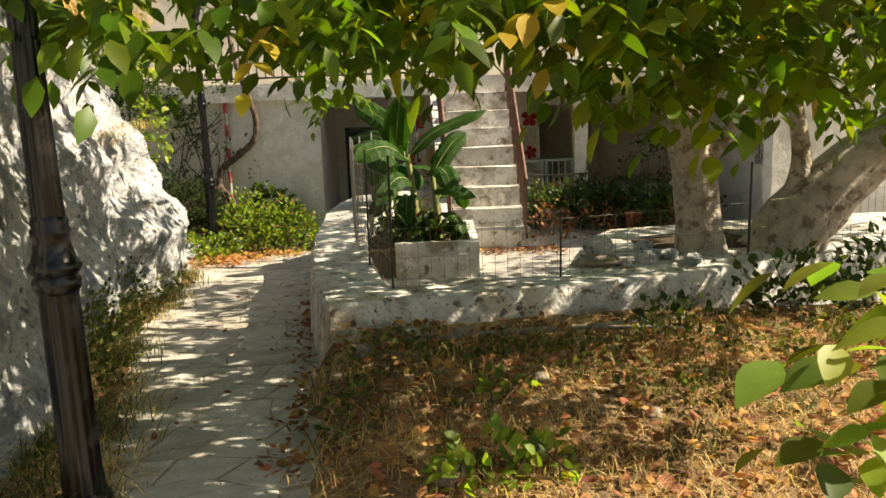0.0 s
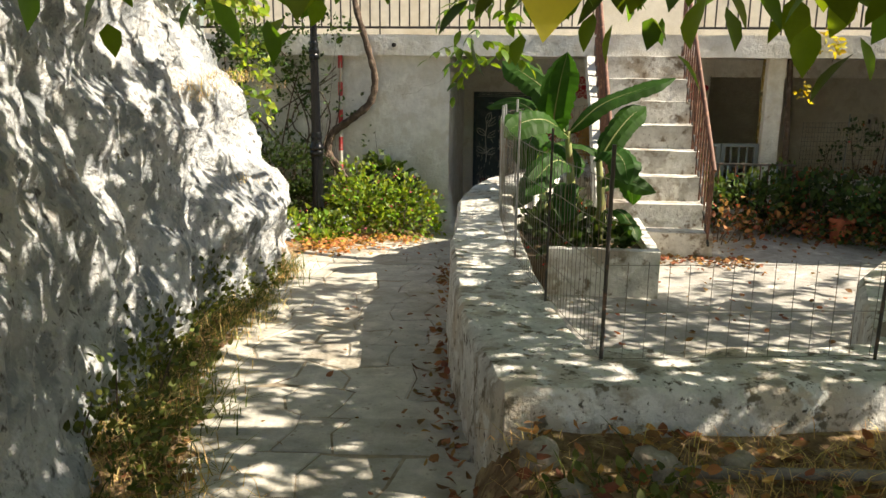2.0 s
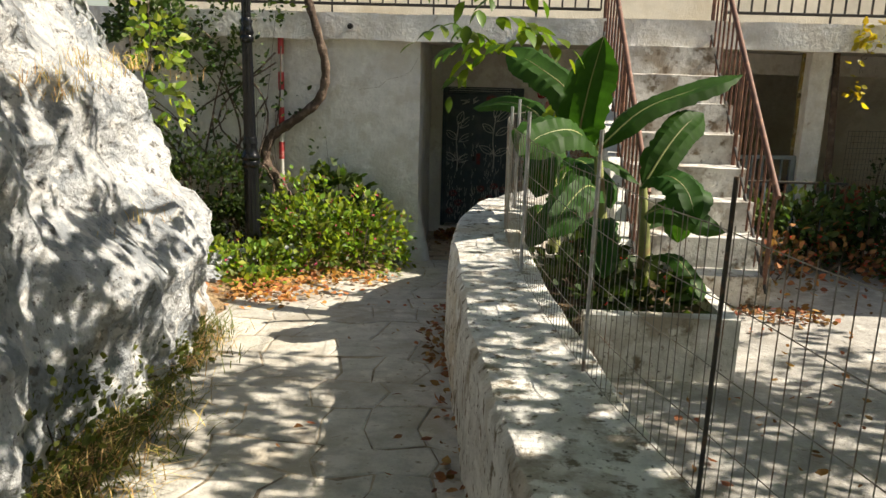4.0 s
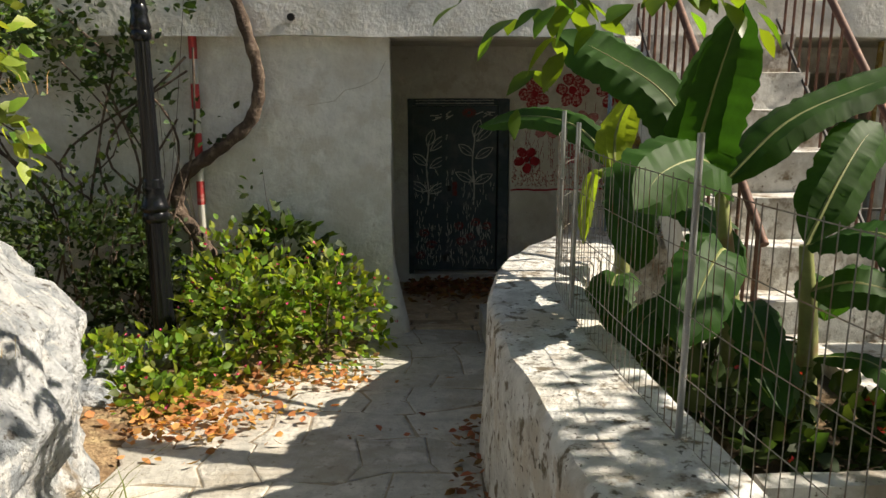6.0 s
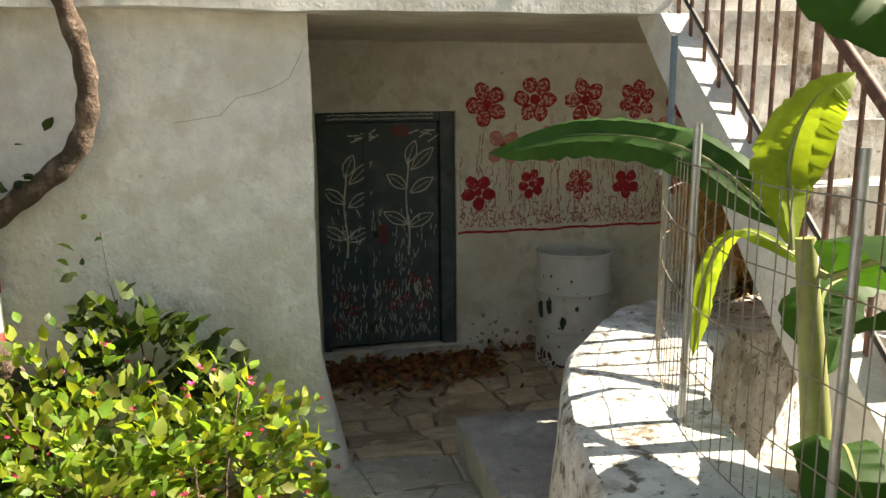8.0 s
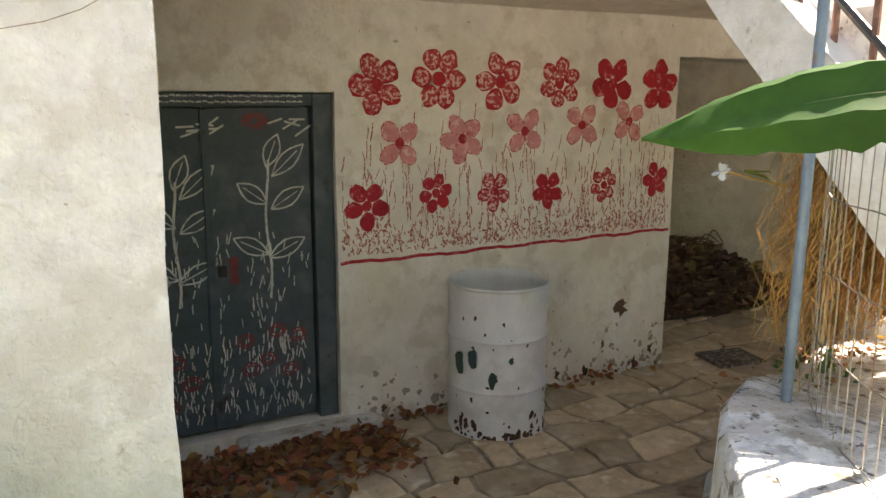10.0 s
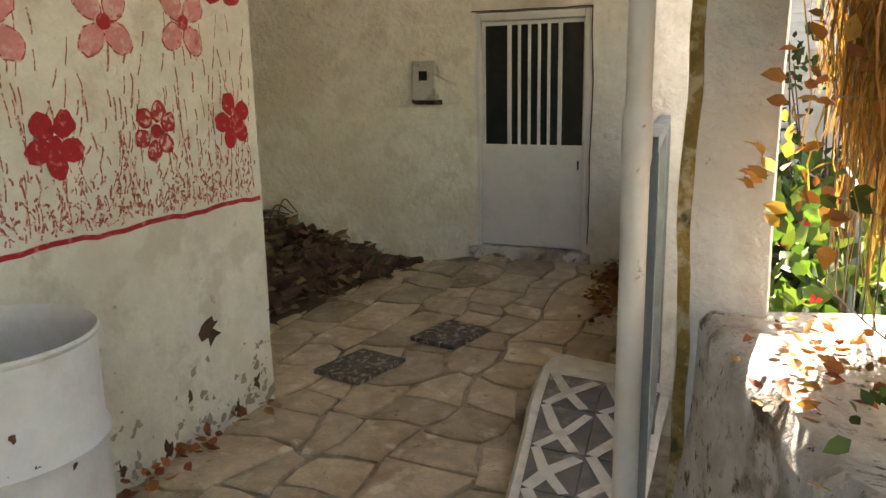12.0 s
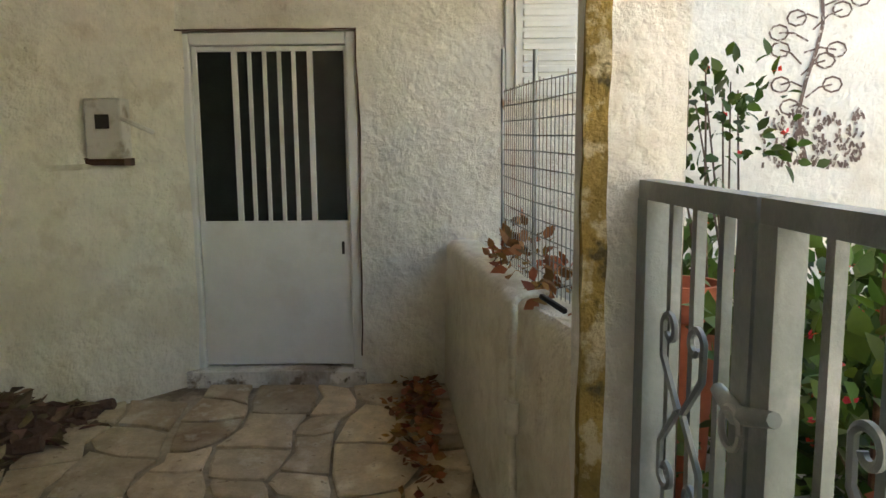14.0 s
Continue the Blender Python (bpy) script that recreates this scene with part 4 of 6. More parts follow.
for i in range(4):
    for j in range(2):
        t0, t1 = 0.2 + 0.1 * i, 0.2 + 0.1 * (i + 1)
        def pl(t, s):
            k = t * (len(va) - 1)
            q = int(k)
            a = va[q].lerp(va[min(q + 1, len(va) - 1)], k - q)
            c = vb[q].lerp(vb[min(q + 1, len(vb) - 1)], k - q)
            return a.lerp(c, s)
        s0, s1 = 0.1 + 0.4 * j, 0.1 + 0.4 * (j + 1)
        g = 0.0015
        b = Build()
        q = [pl(t0 + g, s0 + g * 2), pl(t1 - g, s0 + g * 2), pl(t1 - g, s1 - g * 2), pl(t0 + g, s1 - g * 2)]
        b.add([(p.x, p.y, z) for z in (0.17, 0.192) for p in q], [(0, 3, 2, 1), (4, 5, 6, 7)] + [(k, (k + 1) % 4, 4 + (k + 1) % 4, 4 + k) for k in range(4)])
        tile = part("tile", b.mesh("tile"), M_TILEDARK, plat, "dark grey tile with white chips")
        b = Build()
        RNG.seed(i * 2 + j)
        for sgn in (0, 1):
            w0, w1 = q[sgn].lerp(q[3 - sgn if sgn == 0 else 2], 0.1), q[2 if sgn == 0 else 3].lerp(q[0], 0.1 + 0.1 * sgn)
            d = (w1 - w0)
            s = Vector((-d.y, d.x, 0)).normalized() * RNG.uniform(0.018, 0.026)
            mid = (w0 + w1) / 2 + s * RNG.uniform(-1, 1)
            b.add([(p.x, p.y, 0.1955 + 0.001 * sgn) for p in (w0 - s, mid - s * 1.3, w1 - s, w1 + s, mid + s, w0 + s)], [(0, 1, 2, 3, 4, 5)])
        part("marble_chip", b.mesh("marble_chip"), M_TILEWHITE, tile)

pipe = thing("drainpipe", "white painted drainpipe with flaking paint on the doorstep", "pipe", (0.69, 12.69, 0.17))
part("lower_pipe", Build().add(*tube([(0.69, 12.69, 0.17), (0.695, 12.69, 1.42)], 0.031, 20)).mesh("lower_pipe", True), M_PIPE, pipe)
part("upper_pipe", Build().add(*tube([(0.695, 12.69, 1.4), (0.7, 12.685, 2.5)], 0.029, 20)).mesh("upper_pipe", True), M_PIPE, pipe)
part("socket", Build().add(*tube([(0.695, 12.69, 1.36), (0.695, 12.69, 1.38), (0.695, 12.69, 1.47), (0.695, 12.69, 1.49)], [0.032, 0.0345, 0.0345, 0.032], 20)).mesh("socket", True), M_PIPE, pipe)
part("moss_strip", rough_box(Build(), 0.785, 0.82, 12.57, 12.6, 0.3, 2.49, amp=0.016, res=0.05).mesh("moss_strip", True), M_MOSS, pipe, "strip of peeling mossy plaster")
part("moss_strip", rough_box(Build(), 2.195, 2.235, 12.965, 13.018, 0.5, 2.49, amp=0.018, res=0.05).mesh("moss_strip", True), M_MOSS, tagged(thing("pillar_edge", "mossy peeling edge of the gate pillar", "pillar edge", (2.23, 12.98, 0.4)), kind="structure"))

gate = thing("garden_gate", "closed grey metal double gate with scrolls", "gate", (1.65, 12.8, 0.2))
GA, GB = Vector((2.215, 12.87, 0)), Vector((1.005, 12.716, 0))
MEET = 0.42


def gate_box(a, c, z0, z1, w=0.035, dpt=0.03):
    d = (c - a).normalized()
    s = Vector((-d.y, d.x, 0)) * dpt / 2
    b = Build()
    q = [a - s, c - s, c + s, a + s]
    b.add([(p.x, p.y, z) for z in (z0, z1) for p in q], [(0, 3, 2, 1), (4, 5, 6, 7)] + [(k, (k + 1) % 4, 4 + (k + 1) % 4, 4 + k) for k in range(4)])
    return b


gd = (GB - GA).normalized()
gl = (GB - GA).length
for lf in range(2):
    a0, a1 = (0.0 if lf == 0 else MEET * gl) + 0.006, (MEET * gl if lf == 0 else gl) - 0.006
    leaf_part = part("gate_leaf", gate_box(GA + gd * a0, GA + gd * a1, 1.36, 1.4, dpt=0.045).mesh("gate_leaf"), M_GATE, gate)
    part("bottom_bar", gate_box(GA + gd * a0, GA + gd * a1, 0.34, 0.38, dpt=0.04).mesh("bar"), M_GATE, leaf_part)
    for s in (a0, a1 - 0.055):
        part("stile", gate_box(GA + gd * s, GA + gd * (s + 0.055), 0.26, 1.36, dpt=0.05).mesh("stile"), M_GATE, leaf_part)
    for k in range(3 + lf):
        s = a0 + 0.05 + (a1 - a0 - 0.11) * (k + 0.8) / (3.6 + lf)
        part("upright", gate_box(GA + gd * s, GA + gd * (s + 0.02), 0.38, 1.36, dpt=0.02).mesh("upright"), M_GATE, leaf_part)
    for sgn, flip in ((-1, 1), (1, 1), (-1, -1), (1, -1)):
        cx = (a0 + a1) / 2 + sgn * 0.06
        pts = []
        for k in range(24):
            ang, r = 0.3 + 5.6 * k / 23, 0.034 * (1 - 0.6 * k / 23)
            pts.append(GA + gd * (cx + sgn * r * math.cos(ang)) + Vector((0, 0, 0.96 + flip * (0.15 + r * math.sin(ang)))))
        pts = [GA + gd * ((a0 + a1) / 2 + sgn * 0.01) + Vector((0, 0, 0.96)), GA + gd * (cx + sgn * 0.03) + Vector((0, 0, 0.96 + flip * 0.09))] + pts
        part("scroll", Build().add(*tube([p + Vector((0.008, 0.02, 0)) for p in pts], 0.008, 6)).mesh("scroll", True), M_GATE, leaf_part)
mid = GA + gd * MEET * gl
latch = part("latch", Build().add(*tube([mid - gd * 0.09 + Vector((0, 0.03, 1.065)), mid + Vector((0, 0.04, 1.05)), mid + gd * 0.1 + Vector((0, 0.035, 1.08))], [0.013, 0.017, 0.013], 8)).mesh("latch", True), M_GATE, gate)
part("latch_ring", Build().add(*tube([mid + gd * 0.03 * math.cos(a) + Vector((0, 0.05, 1.03 + 0.035 * math.sin(a))) for a in [k * 0.5236 for k in range(13)]], 0.006, 6, False)).mesh("latch_ring", True), M_STEEL, latch)

lowwall = Build()
pa = [(2.3, 12.97), (3.1, 13.11), (3.95, 13.24), (4.72, 13.34)]
verts = []
for x, y in pa:
    zt = 0.98 - 0.02 * (x - 2.6)
    for q in ((0.02, -0.1), (0.015, 0.3), (0.01, 0.6), (0.0, zt - 0.03), (-0.03, zt), (-0.09, zt), (-0.155, zt), (-0.175, zt - 0.03), (-0.175, -0.1)):
        verts.append(uneven((x, y + q[0], q[1]), 0.02, 2.6))
lowwall.add(verts, [(i * 9 + k, i * 9 + k + 1, (i + 1) * 9 + k + 1, (i + 1) * 9 + k) for i in range(3) for k in range(8)] + [tuple(range(9))])
tagged(part("low_wall", lowwall.mesh("low_wall", True), M_PLASTER_CREAM), "low ochre-stained garden wall with flaking paint", "wall", kind="structure")
wp = thing("water_pipe", "thin painted water pipe with a joint on the low wall", "pipe", (2.75, 13.09, 0.2))
part("riser", Build().add(*tube(curve_points([(2.95, 13.0, 1.0), (2.86, 13.1, 1.0), (2.83, 13.115, 0.93), (2.83, 13.12, 0.62), (2.8, 13.12, 0.5), (2.78, 13.11, 0.1)]), 0.013, 8)).mesh("riser", True), M_PLASTER_CREAM, wp)
part("joint", Build().add(*tube([(2.83, 13.12, 0.58), (2.83, 13.12, 0.68)], 0.024, 10)).mesh("joint", True), M_PLASTER_CREAM, wp)
part("hose", Build().add(*tube(curve_points([(2.68, 12.98, 1.0), (2.78, 13.03, 1.02), (2.9, 13.02, 0.995)]), 0.009, 6)).mesh("hose", True), M_BLACK, wp, "black hose")


# ---------------------------------------------------------------- wire fences
def wire_run(b, pts, z0, height, gap_v, gap_h, r=0.0022, ragged=0.0, rng=RNG):
    """A stretch of welded wire along a ground line."""
    line = [Vector(p) for p in pts]
    seg = [(line[i], line[i + 1]) for i in range(len(line) - 1)]
    for a, c in seg:
        k = max(1, int((c - a).length / gap_v))
        for i in range(k):
            p = a.lerp(c, i / k)
            b.add(*tube([p + Vector((0, 0, z0)), p + Vector((rng.uniform(-1, 1) * 0.008, 0, z0 + height + rng.uniform(0, ragged)))], r, 3, False))
    m = int(height / gap_h)
    for j in range(m + 1):
        z = z0 + height * j / m
        b.add(*tube([p + Vector((0, 0, z + rng.uniform(-0.006, 0.006))) for p in line], r * 1.15, 3, False))


def fence(name, label, pts, posts, z0, height, gap_v=0.05, gap_h=0.1, post_mat=None, r=0.0024):
    f = thing(name, label, "fence", (pts[0][0], pts[0][1], z0))
    b = Build()
    wire_run(b, [(x, y, 0) for x, y in pts], z0 + 0.02, height, gap_v, gap_h, r, 0.02)
    part("wire_mesh", b.mesh("wire_mesh"), M_WIRE, f)
    for x, y, h, rr in posts:
        post_mat = M_IRON if y < 6.5 else M_STEEL
        part("post", Build().add(*tube([(x, y, z0 - 0.03), (x + 0.006, y, z0 + h)], rr, 10)).mesh("post", True), post_mat or M_STEEL, f)
    return f


RNG.seed(3)
side_line = [(p.x, p.y) for p in curve_points([(-0.36, 5.34, 0), (-0.55, 6.1, 0), (-0.8, 7.16, 0), (-0.98, 8.64, 0), (-1.04, 9.8, 0), (-0.98, 10.6, 0), (-0.72, 11.3, 0), (-0.36, 11.85, 0), (0.1, 12.12, 0), (0.7, 12.3, 0)], 4)]
fence("wire_fence", "welded wire fence on steel posts along the terrace wall", side_line, [(-0.36, 5.34, 0.95, 0.009), (-0.6, 6.2, 0.95, 0.007), (-0.8, 7.16, 0.98, 0.008), (-0.98, 8.64, 0.95, 0.011), (-1.02, 10.0, 0.9, 0.011), (-0.93, 10.75, 0.92, 0.012)], LEDGE - 0.01, 0.78, 0.05, 0.19, M_STEEL, 0.0019)
bp = thing("fence_post", "tall blue-grey pipe post on the terrace wall", "post", (-0.36, 11.93, LEDGE))
part("pole", Build().add(*tube([(-0.36, 11.93, LEDGE - 0.03), (-0.355, 11.93, 2.35)], 0.015, 12)).mesh("pole", True), M_BLUEPOST, bp)
fence("wire_fence", "wire fence with thin stakes on the front wall", [(-0.36, 5.34), (0.83, 5.55), (2.0, 5.85), (3.6, 6.5), (6.0, 7.5)], [(0.85, 5.54, 0.5, 0.008), (2.4, 6.0, 0.75, 0.01), (4.0, 6.66, 0.8, 0.01)], LEDGE - 0.01, 0.42, 0.09, 0.14, M_IRON, 0.0018)
fence("garden_fence", "rusty wire mesh with thin rods on the low wall", [(2.75, 12.9), (3.3, 13.0), (3.9, 13.08)], [(3.9, 13.08, 0.92, 0.008), (3.35, 13.0, 0.86, 0.009)], 0.94, 0.72, 0.04, 0.06, M_IRON, 0.0022)

# porch railing right of the stairs
pr = thing("porch_railing", "rusty low railing between the stairs and the porch", "railing", (2.0, 12.2, 0.37))
for z in (0.62, 1.2):
    part("rail", rbox(1.35, 2.5, 12.18, 12.2, z - 0.012, z + 0.012, 0.003, 1), M_IRON, pr)
for i in range(12):
    part("bar", rbox(1.37 + 0.1 * i, 1.385 + 0.1 * i, 12.18, 12.2, 0.37, 1.2, 0.003, 1), M_RUST if i % 3 else M_BLUEPOST, pr)

# ---------------------------------------------------------------- street lamps
def street_lamp(x, y, z, lean=0.0):
    lamp = thing("street_lamp", "black fluted cast-iron street lamp post", "lamp post", (x, y, z), group="street lamps")
    n = 48
    def fluted(prof, flute):
        v, f = [], []
        for r, h in prof:
            for k in range(n):
                a = 2 * math.pi * k / n
                q = r - (flute if k % 4 in (0, 1) else 0)
                v.append((x + q * math.cos(a), y + q * math.sin(a), z + h))
        for i in range(len(prof) - 1):
            for k in range(n):
                f.append((i * n + k, i * n + (k + 1) % n, (i + 1) * n + (k + 1) % n, (i + 1) * n + k))
        return Build().add(v, f)
    part("lower_shaft", fluted([(0.083, 0.0), (0.083, 0.16), (0.078, 0.18), (0.074, 0.95)], 0.007).mesh("shaft", True), M_BLACKPAINT, lamp)
    part("foot", Build().add(*lathe([(0.11, -0.1), (0.11, 0.05), (0.1, 0.08), (0.085, 0.1)], 32, (x, y, z))).mesh("foot", True), M_BLACKPAINT, lamp)
    part("collar", Build().add(*lathe([(0.074, 0.93), (0.088, 0.95), (0.09, 0.98), (0.08, 1.0), (0.096, 1.02), (0.1, 1.035), (0.085, 1.06), (0.072, 1.1), (0.066, 1.14), (0.072, 1.16), (0.074, 1.175), (0.066, 1.19), (0.07, 1.21), (0.062, 1.23)], 36, (x, y, z))).mesh("collar", True), M_BLACKPAINT, lamp, "turned ring collar")
    part("upper_shaft", fluted([(0.06, 1.22), (0.052, 1.9), (0.049, 2.15)], 0.005).mesh("shaft", True), M_BLACKPAINT, lamp)
    part("upper_collar", Build().add(*lathe([(0.05, 2.13), (0.066, 2.15), (0.068, 2.18), (0.058, 2.2), (0.07, 2.22), (0.06, 2.26), (0.052, 2.3), (0.058, 2.33), (0.045, 2.36)], 32, (x, y, z))).mesh("collar", True), M_BLACKPAINT, lamp)
    part("top_shaft", fluted([(0.044, 2.34), (0.038, 3.3)], 0.004).mesh("shaft", True), M_BLACKPAINT, lamp)
    part("lantern", Build().add(*lathe([(0.04, 3.3), (0.09, 3.35), (0.07, 3.4), (0.16, 3.75), (0.18, 3.78), (0.05, 3.9), (0.01, 4.0)], 6, (x, y, z))).mesh("lantern"), M_BLACKPAINT, lamp)


street_lamp(-1.5, 2.95, 0.795)
street_lamp(-3.51, 11.82, 0.3)

# striped pole and vine against the front wall
pole = thing("striped_pole", "faded red and white striped pole against the wall", "pole", (-3.38, FW - 0.05, 0.3))
for i in range(12):
    z0, z1 = 0.3 + 0.185 * i, 0.3 + 0.185 * (i + 1)
    part("stripe", Build().add(*tube([(-3.4 + 0.002 * i, FW - 0.06, z0), (-3.4 + 0.002 * (i + 1), FW - 0.06, z1)], 0.032, 12, False)).mesh("stripe", True), M_REDSTRIPE if i % 2 else M_PIPE, pole)
vine = thing("grape_vine", "old twisting brown vine trunk with a few leaves on the wall", "vine", (-3.5, FW - 0.15, 0.3))
vk = [(-3.3, 12.5, 0.25), (-3.3, 12.52, 0.7), (-3.4, 12.54, 0.95), (-3.56, 12.55, 1.2), (-3.5, 12.55, 1.45), (-3.25, 12.54, 1.64), (-2.96, 12.52, 1.88), (-2.88, 12.48, 2.2), (-2.96, 12.42, 2.6), (-3.1, 12.4, 3.1), (-3.2, 12.4, 3.7)]
vp = curve_points(vk, 8)
part("trunk", Build().add(*tube(vp, [0.062 - 0.022 * i / len(vp) + 0.006 * math.sin(i * 1.7) for i in range(len(vp))], 10)).mesh("trunk", True), M_VINEBARK, vine)

# drain covers and woodpile in the alcove
for x, y, a in ((2.38, 14.47, -0.2), (3.0, 14.2, -0.2)):
    dc = thing("drain_cover", "worn dark square drain cover set in the paving", "drain cover", (x, y, floor_z(x, y)), group="drain covers")
    bm = rbox(-0.2, 0.2, -0.16, 0.16, 0.0, 0.03, 0.006)
    bmesh.ops.rotate(bm, verts=bm.verts, matrix=Matrix.Rotation(a, 3, "Z"))
    bmesh.ops.translate(bm, verts=bm.verts, vec=(x, y, floor_z(x, y)))
    part("cover", bm, M_GRILLE, dc)
RNG.seed(17)
pile = thing("woodpile", "heap of dark cut branches and dead leaves in the alcove", "woodpile", (3.7, 15.6, 0.05))
for i in range(230):
    u, w = RNG.random(), RNG.random()
    px, py = 2.5 + 1.85 * u, 15.12 + (1.2 - 0.85 * u) * w + 0.3 * (1 - u)
    hmax = 0.6 * min(1, (4.5 - px) / 1.1) * (0.2 + 0.8 * w)
    pz = 0.08 + hmax * RNG.random() ** 0.5
    d = rand_dir(RNG, -0.25, 0.25)
    ln = RNG.uniform(0.1, 0.28)
    c = Vector((px, py, pz))
    part("branch", Build().add(*tube([c - d * ln / 2, c + d * ln / 2 + Vector((0, 0, 0.02))], [RNG.uniform(0.02, 0.05), RNG.uniform(0.02, 0.045)], 7)).mesh("branch", True), M_LOG, pile)
mound = Build()
mv = []
for j in range(9):
    for i in range(15):
        u, w = i / 14, j / 8
        px, py = 2.4 + 2.0 * u, 15.08 + (1.35 - 0.95 * u) * w + 0.35 * (1 - u)
        mv.append((px, py, 0.02 + 0.52 * min(1, (4.5 - px) / 1.1) * min(1, w * 1.3) + 0.04 * noise.noise(Vector((px * 6, py * 6, 0)))))
mound.add(mv, [(j * 15 + i, j * 15 + i + 1, (j + 1) * 15 + i + 1, (j + 1) * 15 + i) for j in range(8) for i in range(14)])
part("debris", mound.mesh("debris", True), M_DARKSOIL, pile, "dark leaf mould under the branches")
for i in range(5):
    part("twig", Build().add(*tube(curve_points([(3.0 + 0.1 * i, 15.8, 0.4), (3.1 + 0.1 * i, 15.75, 0.6 + 0.03 * i), (3.4 + 0.05 * i, 15.7, 0.62)]), 0.006, 5)).mesh("twig", True), M_LOG, pile)

# shutters and the painted tree on the garden wall
sh = thing("window_1", "white louvred window shutters on the garden wall", "window", (4.69, 12.55, 1.7), kind="structure")
part("window_frame", rbox(4.66, 4.7, 12.2, 13.02, 1.68, 2.9, 0.006), M_SHUTTER, sh)
for y0, y1 in ((12.24, 12.6), (12.62, 12.97)):
    s = part("shutter", rbox(4.63, 4.66, y0, y1, 1.7, 2.86, 0.004), M_SHUTTER, sh)
    for k in range(19):
        z = 1.76 + 0.057 * k
        part("slat", rbox(4.615, 4.64, y0 + 0.04, y1 - 0.04, z, z + 0.035, 0.004, 1), M_SHUTTER, s)


def on_garden(y, z, off=0.006):
    p = uneven((4.7, y, z), 0.016)
    return (p.x - off - 0.004, y, z)


tree_art = thing("painted_tree", "brown leafy tree drawn on the white garden wall", "mural", (4.7, 11.4, 1.3))
b = Build()
RNG.seed(31)
ribbon(b, [(11.42 + 0.05 * math.sin(k * 0.9), 1.35 + 0.14 * k) for k in range(10)], 0.02, on_garden)
for k in range(20):
    y0, z0 = 11.42 + 0.05 * math.sin(k * 0.45), 1.62 + 0.058 * k
    sg = -1 if k % 2 else 1
    cy, cz = y0 + sg * RNG.uniform(0.1, 0.2), z0 + RNG.uniform(0.0, 0.1)
    ribbon(b, [(y0, z0), ((y0 + cy) / 2, (z0 + cz) / 2 + 0.02), (cy, cz)], 0.01, on_garden)
    ribbon(b, [(cy + 0.05 * math.cos(q), cz + 0.04 * math.sin(q)) for q in (0, 0.8, 1.6, 2.4, 3.2, 4, 4.8, 5.6, 6.3)], 0.011, on_garden)
for k in range(170):
    y, z = RNG.uniform(11.12, 11.66), RNG.uniform(1.3, 1.6)
    ribbon(b, [(y, z), (y + RNG.uniform(-0.02, 0.02), z + 0.03)], 0.014, on_garden)
part("drawing", b.mesh("drawing"), M_SKETCH, tree_art)
wall("wall_garden_end", [(4.4, 8.0, 10.3, 10.6, -0.1, 4.2)], M_PLASTER, "plain white garden end wall")

# hairline crack and a hook in the front wall
ck = thing("wall_crack", "dark crack in the whitewashed front wall", "crack", (-2.2, FW, 2.1), kind="structure")
b = Build()
ribbon(b, [(-1.93, 2.33), (-2.0, 2.2), (-2.06, 2.16), (-2.14, 2.13), (-2.25, 2.1), (-2.33, 2.02), (-2.42, 2.0), (-2.55, 1.98)], 0.0028, lambda x, z, o=0: tuple(uneven((x, FW, z), 0.012) - Vector((0, 0.006, 0))))
part("crack_line", b.mesh("crack_line"), M_CRACK, ck)

spout = thing("drain_spout", "small black drain spout in the balcony edge", "spout", (-2.62, 12.5, 2.64))
part("spout_pipe", Build().add(*tube([(-2.62, 12.56, 2.64), (-2.62, 12.45, 2.63)], 0.028, 12)).mesh("spout_pipe", True), M_BLACK, spout)

# ---------------------------------------------------------------- trees
def spray(b, at, way, rng, length=0.13, width=0.066, pairs=3, n=2):
    """A compound leaf: a drooping stalk with paired leaflets."""
    at, way = Vector(at), Vector(way).normalized()
    side = way.cross(Vector((0, 0, 1)))
    side = side.normalized() if side.length > 0.05 else Vector((1, 0, 0))
    for i in range(pairs + 1):
        t = (i + 0.6) / (pairs + 0.6)
        p = at + way * (0.34 * t) - Vector((0, 0, 0.16 * t * t))
        for sgn in ((-1, 1) if i < pairs else (0,)):
            d = way * 0.6 + side * sgn * 0.9 + Vector((0, 0, -0.55)) + rand_dir(rng) * 0.35
            k = rng.uniform(0.75, 1.2)
            leaf(b, p, d, Vector((0, 0, 1)) + rand_dir(rng) * 0.5, length * k, width * k, 0.2, 0.18, n)


def limb(keys, r0, r1, n=9):
    p = curve_points(keys, 7)
    return Build().add(*tube(p, [r0 + (r1 - r0) * i / (len(p) - 1) for i in range(len(p))], n))


walnut = thing("walnut_tree", "old walnut tree with pale cracked bark and large green leaves", "tree", (2.07, 6.2, 1.1))
def bark_tube(keys, radii, n=22):
    p = curve_points(keys, 8)
    rr = [float(q) for q in np.interp(np.linspace(0, 1, len(p)), np.linspace(0, 1, len(radii)), radii)]
    v, f = tube(p, rr, n)
    out = []
    for i, q in enumerate(v):
        q = Vector(q)
        c = p[min(i // n, len(p) - 1)]
        d = q - c
        ang = (i % n) / n
        k = 1 + 0.1 * noise.noise(Vector((math.cos(6.28 * ang) * 3.2, math.sin(6.28 * ang) * 3.2, q.z * 1.2))) + 0.06 * noise.noise(q * 9)
        out.append(c + d * k)
    return Build().add(out, f)


